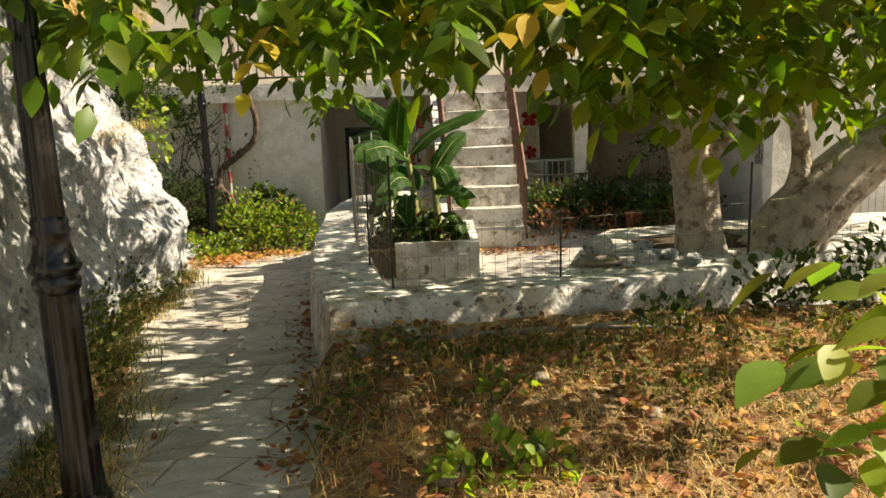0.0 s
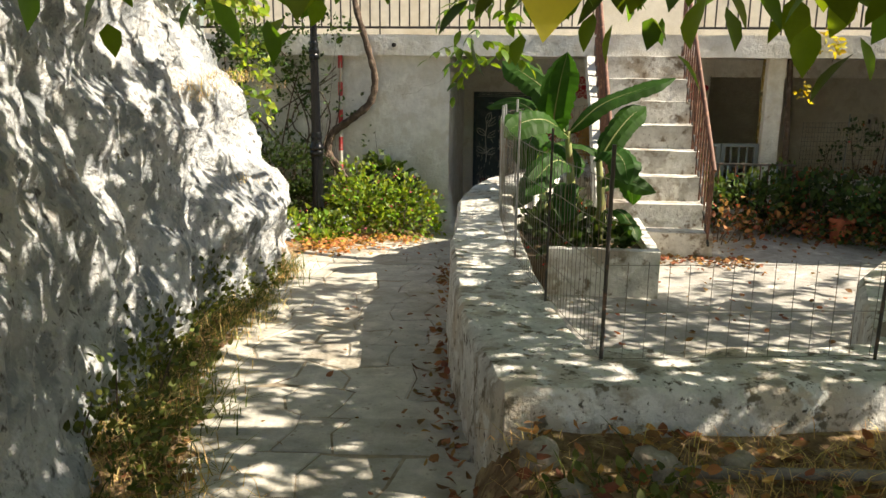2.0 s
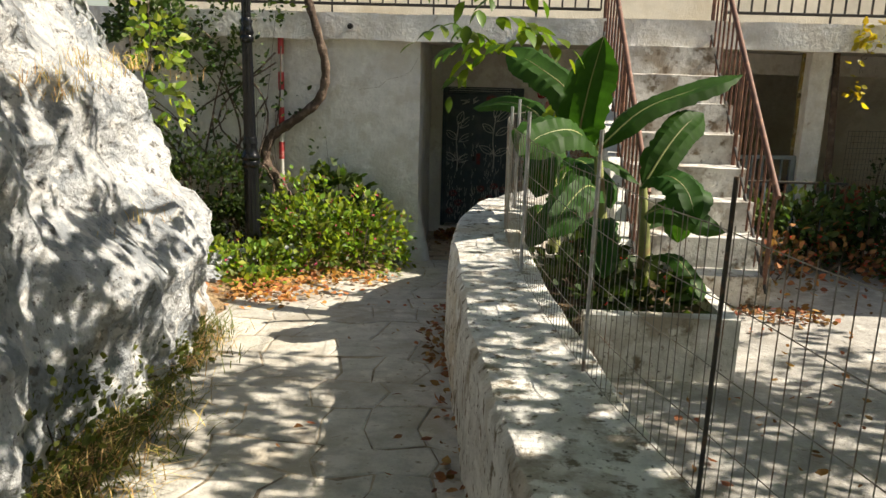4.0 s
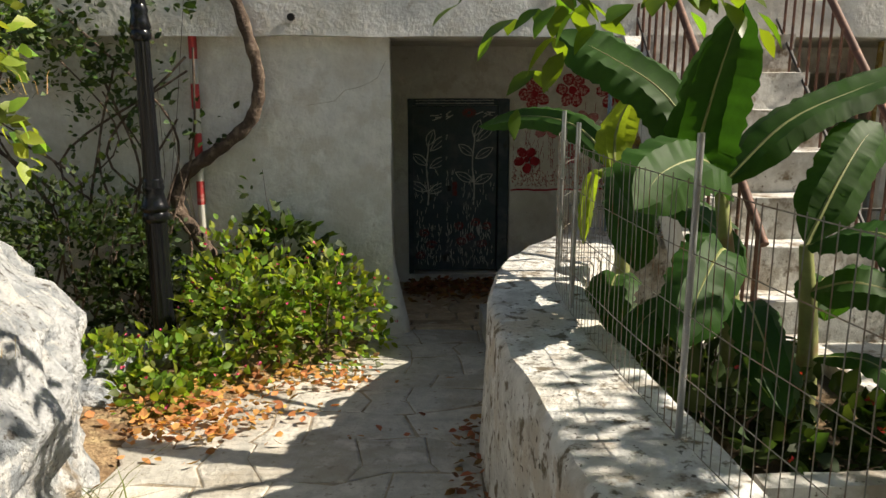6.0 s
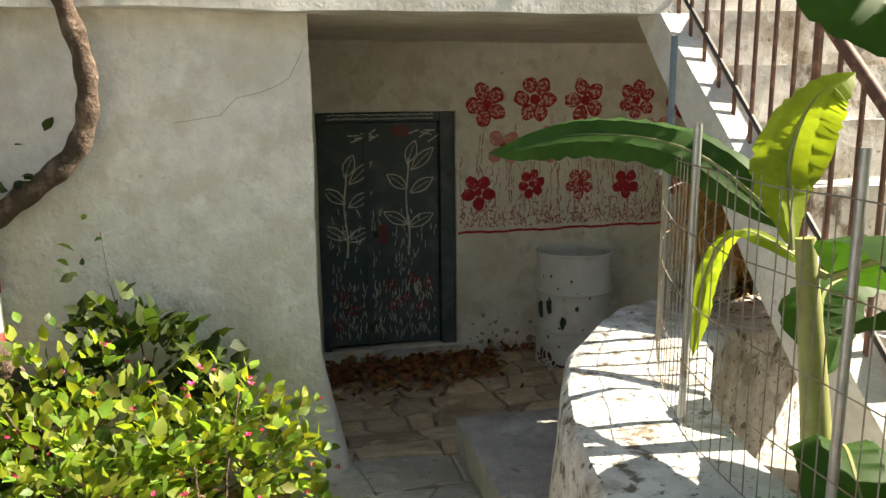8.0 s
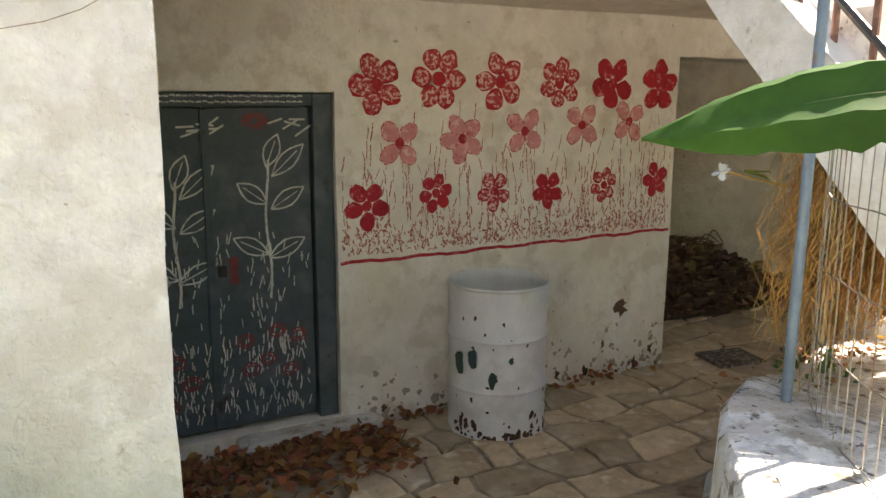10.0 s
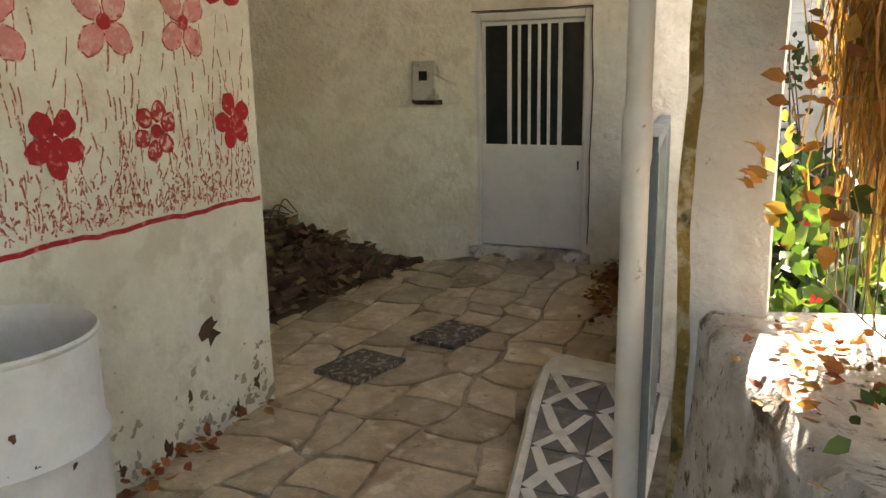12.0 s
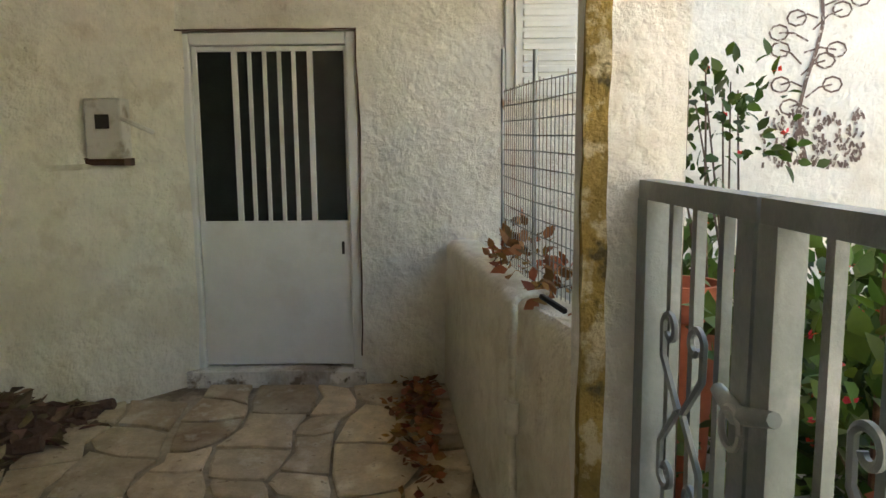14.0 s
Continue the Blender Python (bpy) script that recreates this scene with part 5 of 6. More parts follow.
part("trunk", bark_tube([(2.1, 6.2, 1.0), (2.08, 6.2, 1.3), (2.0, 6.2, 1.9), (1.86, 6.2, 2.5), (1.82, 6.15, 3.0), (1.9, 6.1, 3.6)], [0.24, 0.18, 0.165, 0.16, 0.13, 0.1]).mesh("trunk", True), M_BARK, walnut)
for keys in ([(1.86, 6.2, 2.6), (1.2, 5.4, 3.1), (0.4, 4.2, 3.3), (-0.6, 3.2, 3.2)], [(1.84, 6.15, 2.8), (0.8, 6.4, 3.5), (-0.4, 7.4, 3.8), (-1.2, 8.8, 3.2), (-1.25, 9.15, 2.75)], [(1.86, 6.1, 3.2), (2.4, 5.0, 3.4), (2.6, 3.6, 3.2), (2.4, 2.6, 2.9)], [(1.9, 6.1, 3.5), (2.6, 6.8, 4.2), (3.8, 7.6, 4.5)], [(2.02, 6.2, 1.75), (2.3, 6.2, 2.1), (2.6, 6.1, 2.7), (3.2, 5.7, 3.2)], [(1.2, 5.4, 3.1), (0.6, 5.2, 3.8), (-0.4, 5.2, 4.2)]):
    part("limb", limb(keys, 0.075, 0.016).mesh("limb", True), M_BARK, walnut)
second = thing("walnut_tree", "leaning walnut tree with a thick cracked trunk", "tree", (2.75, 6.3, 1.1))
part("trunk", bark_tube([(2.75, 6.3, 1.0), (2.95, 6.3, 1.35), (3.35, 6.3, 1.75), (3.9, 6.35, 2.15), (4.4, 6.4, 2.7)], [0.34, 0.29, 0.24, 0.19, 0.14]).mesh("trunk", True), M_BARK, second)
for keys in ([(2.8, 6.3, 1.35), (2.9, 6.25, 1.8), (2.8, 6.2, 2.5), (2.9, 6.0, 3.4)], [(4.3, 6.4, 2.6), (4.6, 5.4, 3.3), (4.3, 4.0, 3.4)], [(4.3, 6.4, 2.6), (5.0, 7.2, 3.6)]):
    part("limb", limb(keys, 0.11, 0.02).mesh("limb", True), M_BARK, second)
rng = random.Random(41)
crowns = {"a": Build(), "b": Build(), "y": Build()}


def fill(count, box, target, size=1.0, skirt=None, n=2):
    x0, x1, y0, y1, z0, z1 = box
    made = 0
    while made < count:
        p = Vector((rng.uniform(x0, x1), rng.uniform(y0, y1), rng.uniform(z0, z1)))
        clump = noise.noise(p * 0.9 + Vector((3, 1, 7)))
        if clump < rng.uniform(-0.75, 0.15):
            continue
        d = rand_dir(rng, -0.5, 0.3)
        b = crowns["y"] if rng.random() < 0.045 else crowns[target]
        spray(b, p, d, rng, 0.13 * size, 0.07 * size, 3, n)
        made += 1


fill(230, (-0.5, 1.4, 2.6, 4.6, 2.66, 3.2), "a", 1.0, n=3)
fill(195, (1.2, 3.4, 2.8, 5.2, 2.5, 3.2), "a", 1.0, n=3)
fill(40, (0.6, 1.6, 3.1, 3.9, 2.36, 2.7), "a", 1.0, n=3)
fill(110, (-1.7, -0.4, 2.6, 5.0, 2.68, 3.2), "a", 1.0)
fill(760, (-1.0, 3.8, 3.4, 8.3, 3.1, 4.7), "a", 1.15)
fill(290, (3.0, 6.5, 4.3, 9.0, 3.0, 4.9), "b", 1.2)
fill(95, (2.6, 5.0, 5.0, 7.0, 2.2, 3.1), "b", 1.0)
# Next three: high, mostly unseen leaves added to shade ledge, courtyard and path.
fill(95, (1.2, 3.4, 7.4, 9.0, 3.2, 4.5), "a", 1.15)
fill(160, (3.6, 6.2, 6.5, 9.6, 3.2, 4.8), "b", 1.15)
fill(190, (1.5, 2.9, 2.2, 6.2, 3.4, 4.9), "a", 1.15)
fill(15, (-1.4, -1.0, 8.6, 9.1, 2.42, 2.95), "a", 1.0, n=3)
# Mostly unseen leaves high over the path, added to shade the rock face.
fill(430, (-2.1, 0.4, 1.6, 7.6, 3.3, 4.8), "a", 1.15)
tagged(part("crown", crowns["a"].mesh("crown", True), M_WALNUT, walnut, "large hanging green walnut leaves"), kind="stuff")
tagged(part("yellow_leaves", crowns["y"].mesh("crown", True), M_YELLOWLEAF, walnut, "scattered yellowing leaves"), kind="stuff")
tagged(part("crown", crowns["b"].mesh("crown", True), M_WALNUT, second, "large green walnut leaves"), kind="stuff")

sapling = thing("sapling", "young walnut sapling with bright yellow-green leaves", "sapling", (0.95, 1.5, 0.95))
part("stem", limb([(0.95, 1.5, 0.9), (0.93, 1.48, 1.4), (0.94, 1.45, 1.75), (0.98, 1.42, 2.1)], 0.014, 0.006, 7).mesh("stem", True), M_BARK, sapling)
b = Build()
for i in range(24):
    a, z = i * 2.4, 1.36 + 0.029 * i
    d = Vector((math.cos(a), math.sin(a), 0.6))
    spray(b, Vector((0.95, 1.46, z)), d, rng, 0.125, 0.075, 2, 4)
part("leaves", b.mesh("leaves", True), M_BUSH, sapling)

# ---------------------------------------------------------------- banana plant
banana = thing("banana_plant", "banana plant with broad drooping green leaves in the planter", "banana plant", (-0.4, 9.9, 0.7))


def banana_leaf(keys, width, rib=0.011, twist=0.0, material=None):
    """A long blade, folded along the rib, with a frayed edge."""
    p = curve_points(keys, 13)
    v, f = [], []
    m = len(p)
    for i, q in enumerate(p):
        t = i / (m - 1)
        d = (p[min(i + 1, m - 1)] - p[max(i - 1, 0)]).normalized()
        s = d.cross(Vector((0, 0, 1)))
        s = (s if s.length > 0.05 else Vector((1, 0, 0))).normalized()
        s = Matrix.Rotation(twist, 3, d) @ s
        u = s.cross(d)
        w = width * 0.5 * max(0.03, min(1, t * 5) ** 0.7 * (1 - max(0, (t - 0.72) / 0.28) ** 2.2))
        fa, fb = (1 - 0.16 * rng.random() ** 2 for _ in range(2))
        rip = 0.035 * math.sin(i * 2.1) * w
        v += [q + s * w * fa - u * (w * 0.2 + rip), q + s * w * 0.5 + u * (w * 0.14 + rip), q, q - s * w * 0.5 + u * (w * 0.14 - rip), q - s * w * fb - u * (w * 0.2 - rip)]
    for i in range(m - 1):
        for k in range(4):
            f.append((i * 5 + k, i * 5 + k + 1, (i + 1) * 5 + k + 1, (i + 1) * 5 + k))
    ob = part("leaf", mesh("leaf", v, f, True), material or M_BANANA, banana)
    part("rib", Build().add(*tube([q - Vector((0, 0, 0.004)) for q in p], [rib * (1.1 - i / m) for i in range(m)], 6)).mesh("rib", True), M_BANANASTEM, ob)


for keys in ([(-0.3, 9.75, 0.65), (-0.34, 9.78, 1.2), (-0.4, 9.85, 1.75)], [(-0.58, 10.5, 0.65), (-0.62, 10.55, 1.2), (-0.66, 10.6, 1.7)], [(-0.05, 9.6, 0.65), (-0.06, 9.6, 1.1), (-0.1, 9.62, 1.5)]):
    part("stem", limb(keys, 0.055, 0.028, 12).mesh("stem", True), M_BANANASTEM, banana)
banana_leaf([(-0.5, 9.86, 1.7), (-0.54, 9.8, 1.85), (-0.5, 9.72, 2.2), (-0.44, 9.66, 2.5)], 0.36, twist=-0.5)
banana_leaf([(-0.4, 9.85, 1.72), (-0.1, 9.9, 2.0), (0.25, 9.95, 2.15), (0.62, 10.0, 2.27)], 0.26, twist=0.5)
banana_leaf([(-0.62, 10.7, 1.7), (-0.8, 10.98, 1.92), (-1.05, 11.25, 1.97), (-1.32, 11.53, 1.89)], 0.2, twist=-0.75)
banana_leaf([(-0.42, 9.85, 1.72), (-0.6, 10.0, 2.1), (-0.85, 10.15, 2.3), (-1.08, 10.28, 2.42)], 0.34, twist=-0.7)
banana_leaf([(-0.4, 9.82, 1.7), (-0.62, 9.5, 1.88), (-0.85, 9.3, 1.86), (-1.0, 9.15, 1.74)], 0.33, twist=-0.7)
banana_leaf([(-0.1, 9.62, 1.5), (0.05, 9.7, 1.75), (0.2, 9.8, 1.92), (0.34, 9.9, 2.0)], 0.27, twist=0.7)
banana_leaf([(-0.08, 9.6, 1.3), (0.02, 9.45, 1.38), (0.2, 9.4, 1.34), (0.42, 9.38, 1.24)], 0.24, twist=0.7)
banana_leaf([(-0.1, 9.6, 1.5), (-0.02, 9.3, 1.62), (0.08, 9.15, 1.55), (0.12, 9.0, 1.36)], 0.3, twist=0.3)
banana_leaf([(-0.6, 10.55, 1.6), (-0.7, 10.2, 1.72), (-0.78, 9.85, 1.6), (-0.84, 9.6, 1.4)], 0.3, twist=-0.5)
banana_leaf([(-0.35, 9.8, 1.4), (-0.5, 9.55, 1.5), (-0.66, 9.35, 1.38), (-0.78, 9.2, 1.2)], 0.3, twist=-0.6)
banana_leaf([(-0.3, 9.75, 1.2), (-0.4, 9.45, 1.28), (-0.42, 9.2, 1.14), (-0.42, 9.05, 0.98)], 0.24)
banana_leaf([(-0.6, 10.55, 1.3), (-0.45, 10.75, 1.5), (-0.15, 10.8, 1.5), (0.1, 10.7, 1.35)], 0.24)
banana_leaf([(-0.66, 10.65, 1.66), (-0.64, 10.72, 1.9), (-0.56, 10.74, 2.08), (-0.46, 10.7, 2.16)], 0.22, twist=0.4, material=M_LIME)
banana_leaf([(-0.62, 10.55, 1.6), (-0.7, 10.85, 1.68), (-0.72, 11.0, 1.5), (-0.72, 11.05, 1.2)], 0.1, material=M_LIME)
for keys, wide in (([(-0.62, 10.5, 1.45), (-0.5, 10.2, 1.6), (-0.35, 9.95, 1.5), (-0.28, 9.8, 1.3)], 0.28), ([(-0.6, 10.5, 1.1), (-0.72, 10.3, 1.2), (-0.82, 10.1, 1.1), (-0.86, 10.0, 0.95)], 0.26), ([(-0.3, 9.75, 1.1), (-0.55, 9.7, 1.25), (-0.78, 9.6, 1.2), (-0.9, 9.5, 1.05)], 0.26), ([(-0.06, 9.6, 1.2), (0.1, 9.8, 1.3), (0.25, 10.0, 1.2), (0.3, 10.1, 1.0)], 0.24), ([(-0.05, 9.6, 1.0), (0.1, 9.4, 1.05), (0.2, 9.25, 0.95), (0.25, 9.15, 0.82)], 0.2)):
    banana_leaf(keys, wide)

# ---------------------------------------------------------------- bushes, weeds and litter
def shrub(name, label, at, domes, count, size, material, blossoms=None, seed=1, stems=8, upright=0.3, n=2, category="bush"):
    """A shrub of many small leaves over uneven domes (cx, cy, cz, rx, ry, rz)."""
    r = random.Random(seed)
    th = thing(name, label, category, at)
    b, fl = Build(), Build()
    total = sum(d[3] * d[4] for d in domes)
    for d in domes:
        k = int(count * d[3] * d[4] / total)
        for i in range(k):
            for attempt in range(5):
                v = rand_dir(r, -0.25, 1.0)
                q = r.uniform(0.5, 1.1) * (1 + 0.35 * noise.noise(v * 2.2 + Vector(d[:3])))
                p = Vector((d[0] + v.x * d[3] * q, d[1] + v.y * d[4] * q, d[2] + v.z * d[5] * q))
                if noise.noise(p * 7.0) > r.uniform(-0.25, 0.2):
                    break
            w = v + rand_dir(r) * 0.8 + Vector((0, 0, upright))
            s = size * r.uniform(0.6, 1.3)
            leaf(b, p, w, rand_dir(r, 0.2, 1), s, s * 0.66, 0.2, 0.25, n)
            if blossoms and r.random() < 0.12 and q > 0.85:
                for j in range(5):
                    leaf(fl, p + v * 0.02, rand_dir(r, 0.0, 1), v, 0.02, 0.016, 0.1, 0.1, 1)
    tagged(part("foliage", b.mesh("foliage", True), material, th), kind="stuff")
    if blossoms:
        tagged(part("blossoms", fl.mesh("blossoms"), blossoms, th), kind="stuff")
    for i in range(stems):
        d = domes[i % len(domes)]
        e = Vector((d[0] + r.uniform(-0.6, 0.6) * d[3], d[1] + r.uniform(-0.6, 0.6) * d[4], d[2] + r.uniform(0.2, 0.9) * d[5]))
        s0 = Vector((d[0] + r.uniform(-0.2, 0.2), d[1] + r.uniform(-0.2, 0.2), at[2] - 0.05))
        part("stalk", Build().add(*tube([s0, s0.lerp(e, 0.5) + rand_dir(r) * 0.05, e], [0.009, 0.006, 0.003] if at[2] < 0.95 else [0.003, 0.0025, 0.002], 5)).mesh("stalk", True), M_VINEBARK, th)
    return th


shrub("flowering_bush", "sprawling green bush with small pink flowers beside the lamp", (-2.6, 11.7, 0.3),
      [(-3.3, 11.25, 0.33, 0.36, 0.36, 0.3), (-2.9, 11.6, 0.42, 0.45, 0.42, 0.6), (-2.45, 11.85, 0.38, 0.42, 0.4, 0.66), (-2.25, 12.15, 0.3, 0.32, 0.28, 0.55), (-3.0, 12.1, 0.5, 0.5, 0.33, 0.68), (-3.3, 10.85, 0.3, 0.25, 0.22, 0.16), (-3.75, 11.2, 0.35, 0.3, 0.3, 0.3)], 3700, 0.07, M_BUSH, M_PINKFLOWER, 3, 22, n=2)
shrub("broad_leaved_bush", "dark broad-leaved bush against the front wall", (-2.5, 12.35, 0.3), [(-2.75, 12.38, 0.8, 0.36, 0.16, 0.42), (-2.45, 12.4, 0.6, 0.14, 0.12, 0.26)], 420, 0.1, M_DARKBUSH, None, 5, 6)
shrub("creeper", "dark tangled creeper in the corner behind the lamp", (-4.2, 12.1, 0.3), [(-4.3, 12.2, 0.7, 0.7, 0.4, 0.8), (-4.9, 11.4, 0.9, 0.6, 0.6, 0.9), (-3.85, 12.4, 0.8, 0.35, 0.15, 0.6), (-3.75, 12.3, 0.4, 0.5, 0.3, 0.5)], 5600, 0.06, M_DARKBUSH, None, 6, 12)
shrub("wall_creeper", "sparse yellow-green creeper climbing the wall behind the lamp", (-4.2, 12.4, 0.9), [(-4.4, 12.4, 2.2, 0.5, 0.14, 0.6), (-4.0, 12.46, 1.8, 0.3, 0.08, 0.6), (-4.6, 12.1, 2.5, 0.5, 0.3, 0.4), (-3.75, 12.46, 2.3, 0.2, 0.06, 0.3)], 1900, 0.06, M_GARDEN, None, 66, 0)
rt = random.Random(67)
tangle = thing("bare_vine", "tangle of bare brown vine stems on the wall", "vine", (-4.0, 12.4, 0.3))
for i in range(16):
    x, z = -4.9 + 0.085 * i, rt.uniform(1.4, 2.4)
    part("vine_stem", Build().add(*tube(curve_points([(x, 12.3, 0.3), (x + rt.uniform(-0.3, 0.3), 12.45, 0.3 + z * 0.35), (x + rt.uniform(-0.5, 0.5), 12.5, 0.3 + z * 0.65), (x + rt.uniform(-0.6, 0.6), 12.52, 0.3 + z)]), rt.uniform(0.006, 0.014), 6)).mesh("vine_stem", True), M_VINEBARK, tangle)
shrub("hanging_ivy", "yellow-green ivy hanging over the rock face", (-3.8, 9.6, 3.2), [(-3.75, 9.75, 2.9, 0.28, 0.35, 0.55), (-3.6, 9.9, 2.3, 0.16, 0.25, 0.45), (-3.55, 8.6, 3.3, 0.35, 0.6, 0.35), (-4.2, 10.1, 3.1, 0.5, 0.4, 0.4), (-3.5, 9.3, 2.95, 0.22, 0.4, 0.5), (-3.55, 9.85, 1.9, 0.14, 0.2, 0.35)], 1700, 0.085, M_BUSH, None, 8, 8, upright=-0.4)
shrub("vine_leaves", "sparse vine leaves along the vine trunk", (-3.4, 12.4, 1.0), [(-3.35, 12.45, 1.75, 0.35, 0.06, 0.25), (-3.7, 12.45, 2.0, 0.3, 0.1, 0.5), (-3.6, 12.3, 2.7, 0.5, 0.2, 0.35), (-2.95, 12.46, 1.3, 0.12, 0.04, 0.3)], 280, 0.065, M_DARKBUSH, None, 9, 5)
shrub("planter_weeds", "low green plants under the banana leaves", (-0.2, 9.5, 0.7), [(-0.5, 9.3, 0.72, 0.3, 0.3, 0.4), (-0.1, 9.3, 0.72, 0.3, 0.3, 0.25), (-0.4, 10.0, 0.72, 0.4, 0.4, 0.35)], 900, 0.1, M_DARKBUSH, M_REDFLOWER, 12, 4)
shrub("courtyard_plants", "reddish dry plants at the foot of the stairs", (1.7, 11.6, 0.37), [(1.55, 11.3, 0.42, 0.35, 0.4, 0.5), (2.2, 11.8, 0.42, 0.6, 0.4, 0.35), (3.2, 11.6, 0.42, 0.7, 0.5, 0.3)], 800, 0.07, M_DEADLEAF, M_REDFLOWER, 14, 16)
shrub("potted_greens", "green garden plants beyond the stairs", (3.2, 11.9, 0.37), [(2.7, 11.9, 0.5, 0.4, 0.3, 0.6), (3.6, 11.5, 0.5, 0.5, 0.4, 0.5)], 600, 0.09, M_DARKBUSH, M_REDFLOWER, 15, 8)
shrub("gate_garden_plants", "leafy green garden plants with yellow leaves behind the gate", (1.9, 12.3, 0.37), [(1.5, 12.2, 0.6, 0.4, 0.3, 0.5), (2.3, 12.2, 0.5, 0.5, 0.35, 0.65), (2.9, 12.1, 0.5, 0.4, 0.35, 0.6), (1.3, 12.35, 0.8, 0.2, 0.12, 0.6), (1.9, 12.0, 0.6, 0.6, 0.3, 0.5), (3.3, 11.6, 0.5, 0.6, 0.5, 0.6), (2.6, 12.5, 0.6, 0.35, 0.2, 0.5), (3.2, 12.55, 0.6, 0.4, 0.2, 0.45), (3.9, 12.3, 0.6, 0.5, 0.3, 0.5)], 3900, 0.085, M_GARDEN, M_REDFLOWER, 16, 10)
shrub("rose_bush", "leggy rose bush with dark leaves", (3.3, 12.5, 0.37), [(3.25, 12.35, 1.45, 0.2, 0.25, 0.3), (3.0, 12.5, 1.25, 0.15, 0.15, 0.25), (3.5, 12.28, 1.55, 0.15, 0.15, 0.2)], 170, 0.055, M_DARKBUSH, M_REDFLOWER, 18, 9)
shrub("corner_weeds", "dry weeds and dark leaves beside the terrace wall", (3.0, 4.9, 0.7), [(2.3, 5.0, 0.88, 0.4, 0.3, 0.5), (3.2, 5.2, 0.88, 0.6, 0.4, 0.6), (1.5, 4.9, 0.88, 0.3, 0.2, 0.2)], 1200, 0.07, M_DARKBUSH, None, 20, 8)
shrub("yellow_creeper", "yellow creeper hanging from the balcony edge", (2.6, 12.4, 2.5), [(2.55, 12.45, 2.1, 0.1, 0.1, 0.55), (2.7, 12.4, 2.6, 0.25, 0.15, 0.2)], 130, 0.08, M_YELLOWLEAF, None, 22, 4, upright=-0.5)
shrub("dry_creeper", "withered orange creeper leaves on the pillar", (0.7, 12.4, 1.1), [(0.6, 12.38, 1.33, 0.16, 0.06, 0.14), (0.4, 12.3, 1.5, 0.14, 0.08, 0.2), (0.5, 12.33, 1.28, 0.12, 0.05, 0.12)], 62, 0.042, M_ORANGELEAF, None, 24, 0)
shrub("green_creeper", "fresh green creeper leaves beside the pillar", (0.5, 12.3, 1.1), [(0.45, 12.32, 1.36, 0.1, 0.05, 0.08), (-0.2, 11.98, 1.14, 0.16, 0.08, 0.06), (0.1, 12.2, 1.05, 0.15, 0.06, 0.05)], 46, 0.036, M_GARDEN, None, 25, 0)
shrub("wall_leaves", "withered brown plants on the low wall", (3.2, 12.95, 0.95), [(3.0, 12.9, 0.97, 0.3, 0.12, 0.1), (3.7, 13.0, 0.97, 0.35, 0.12, 0.16)], 200, 0.06, M_DEADLEAF, None, 26, 6)


def tufts(name, label, spots, material, blades, height, seed, width=0.006, spread=0.09, category="grass"):
    """Tufts of grass blades; one object of stuff."""
    r = random.Random(seed)
    b = Build()
    for x, y, z in spots:
        for i in range(blades):
            a = r.uniform(0, 6.28)
            h = height * r.uniform(0.4, 1.2)
            bx, by = x + r.gauss(0, spread), y + r.gauss(0, spread)
            lean = r.uniform(0.2, 2.4) ** 1.2 * h
            h *= r.uniform(0.35, 1.0)
            s = Vector((-math.sin(a), math.cos(a), 0)) * width
            p0, p1, p2 = Vector((bx, by, z - 0.02)), Vector((bx + 0.35 * lean * math.cos(a), by + 0.35 * lean * math.sin(a), z + 0.65 * h)), Vector((bx + lean * math.cos(a), by + lean * math.sin(a), z + h * 0.95))
            b.add([p0 - s, p0 + s, p1 + s * 0.7, p1 - s * 0.7, p2], [(0, 1, 2, 3), (3, 2, 4)])
    return tagged(part(name, b.mesh(name), material), label, category, kind="stuff")


def scatter(n, box, seed, keep=lambda x, y: True):
    r = random.Random(seed)
    out = []
    while len(out) < n:
        x, y = r.uniform(box[0], box[1]), r.uniform(box[2], box[3])
        if keep(x, y):
            out.append((x, y, ground_z(x, y)))
    return out


dry = lambda x, y: x > path_right(y) + 0.08 and (x - 0.2) ** 2 + (y - 0.4) ** 2 > 0.5
tufts("dry_grass", "tufts of dry yellow grass in the neglected bed", scatter(560, (-0.7, 4.5, 1.6, 5.0), 51, dry), M_STRAW, 34, 0.1, 52, 0.0026, 0.12)
tufts("weeds", "green weeds among the dry grass", scatter(60, (-0.7, 4.5, 2.0, 5.0), 53, lambda x, y: dry(x, y) and noise.noise(Vector((x, y, 1))) > 0.0), M_WEED, 24, 0.1, 54, 0.005)
edge = lambda x, y: path_left(y) - 0.75 < x < path_left(y) - 0.02 and x > -3.3
tufts("verge_weeds", "dark weeds along the foot of the rock", scatter(150, (-3.3, -1.5, 2.0, 9.6), 55, edge), M_WEED, 34, 0.17, 56, 0.004, 0.12)
tufts("verge_straw", "dry brown grass along the foot of the rock", scatter(130, (-3.4, -1.5, 2.0, 9.6), 57, edge), M_STRAW, 30, 0.15, 58, 0.003, 0.12)
vd = random.Random(64)
shrub("verge_plants", "tangled low weeds along the foot of the rock", (-2.4, 6.0, 0.6), [(path_left(q) - 0.3 - 0.12 * vd.random(), q, path_z(q), 0.32, 0.34, 0.2 + 0.35 * vd.random()) for q in [4.7 + 0.42 * k for k in range(11)]], 4600, 0.042, M_WEED, None, 65, 20)
rr = random.Random(59)
tops = [(-3.2 - 0.35 * rr.random() - 0.25 * max(0, (y - 5)) * 0.2, y, 3.3 + 0.15 * rr.random()) for y in [rr.uniform(3.5, 9.5) for _ in range(110)]]
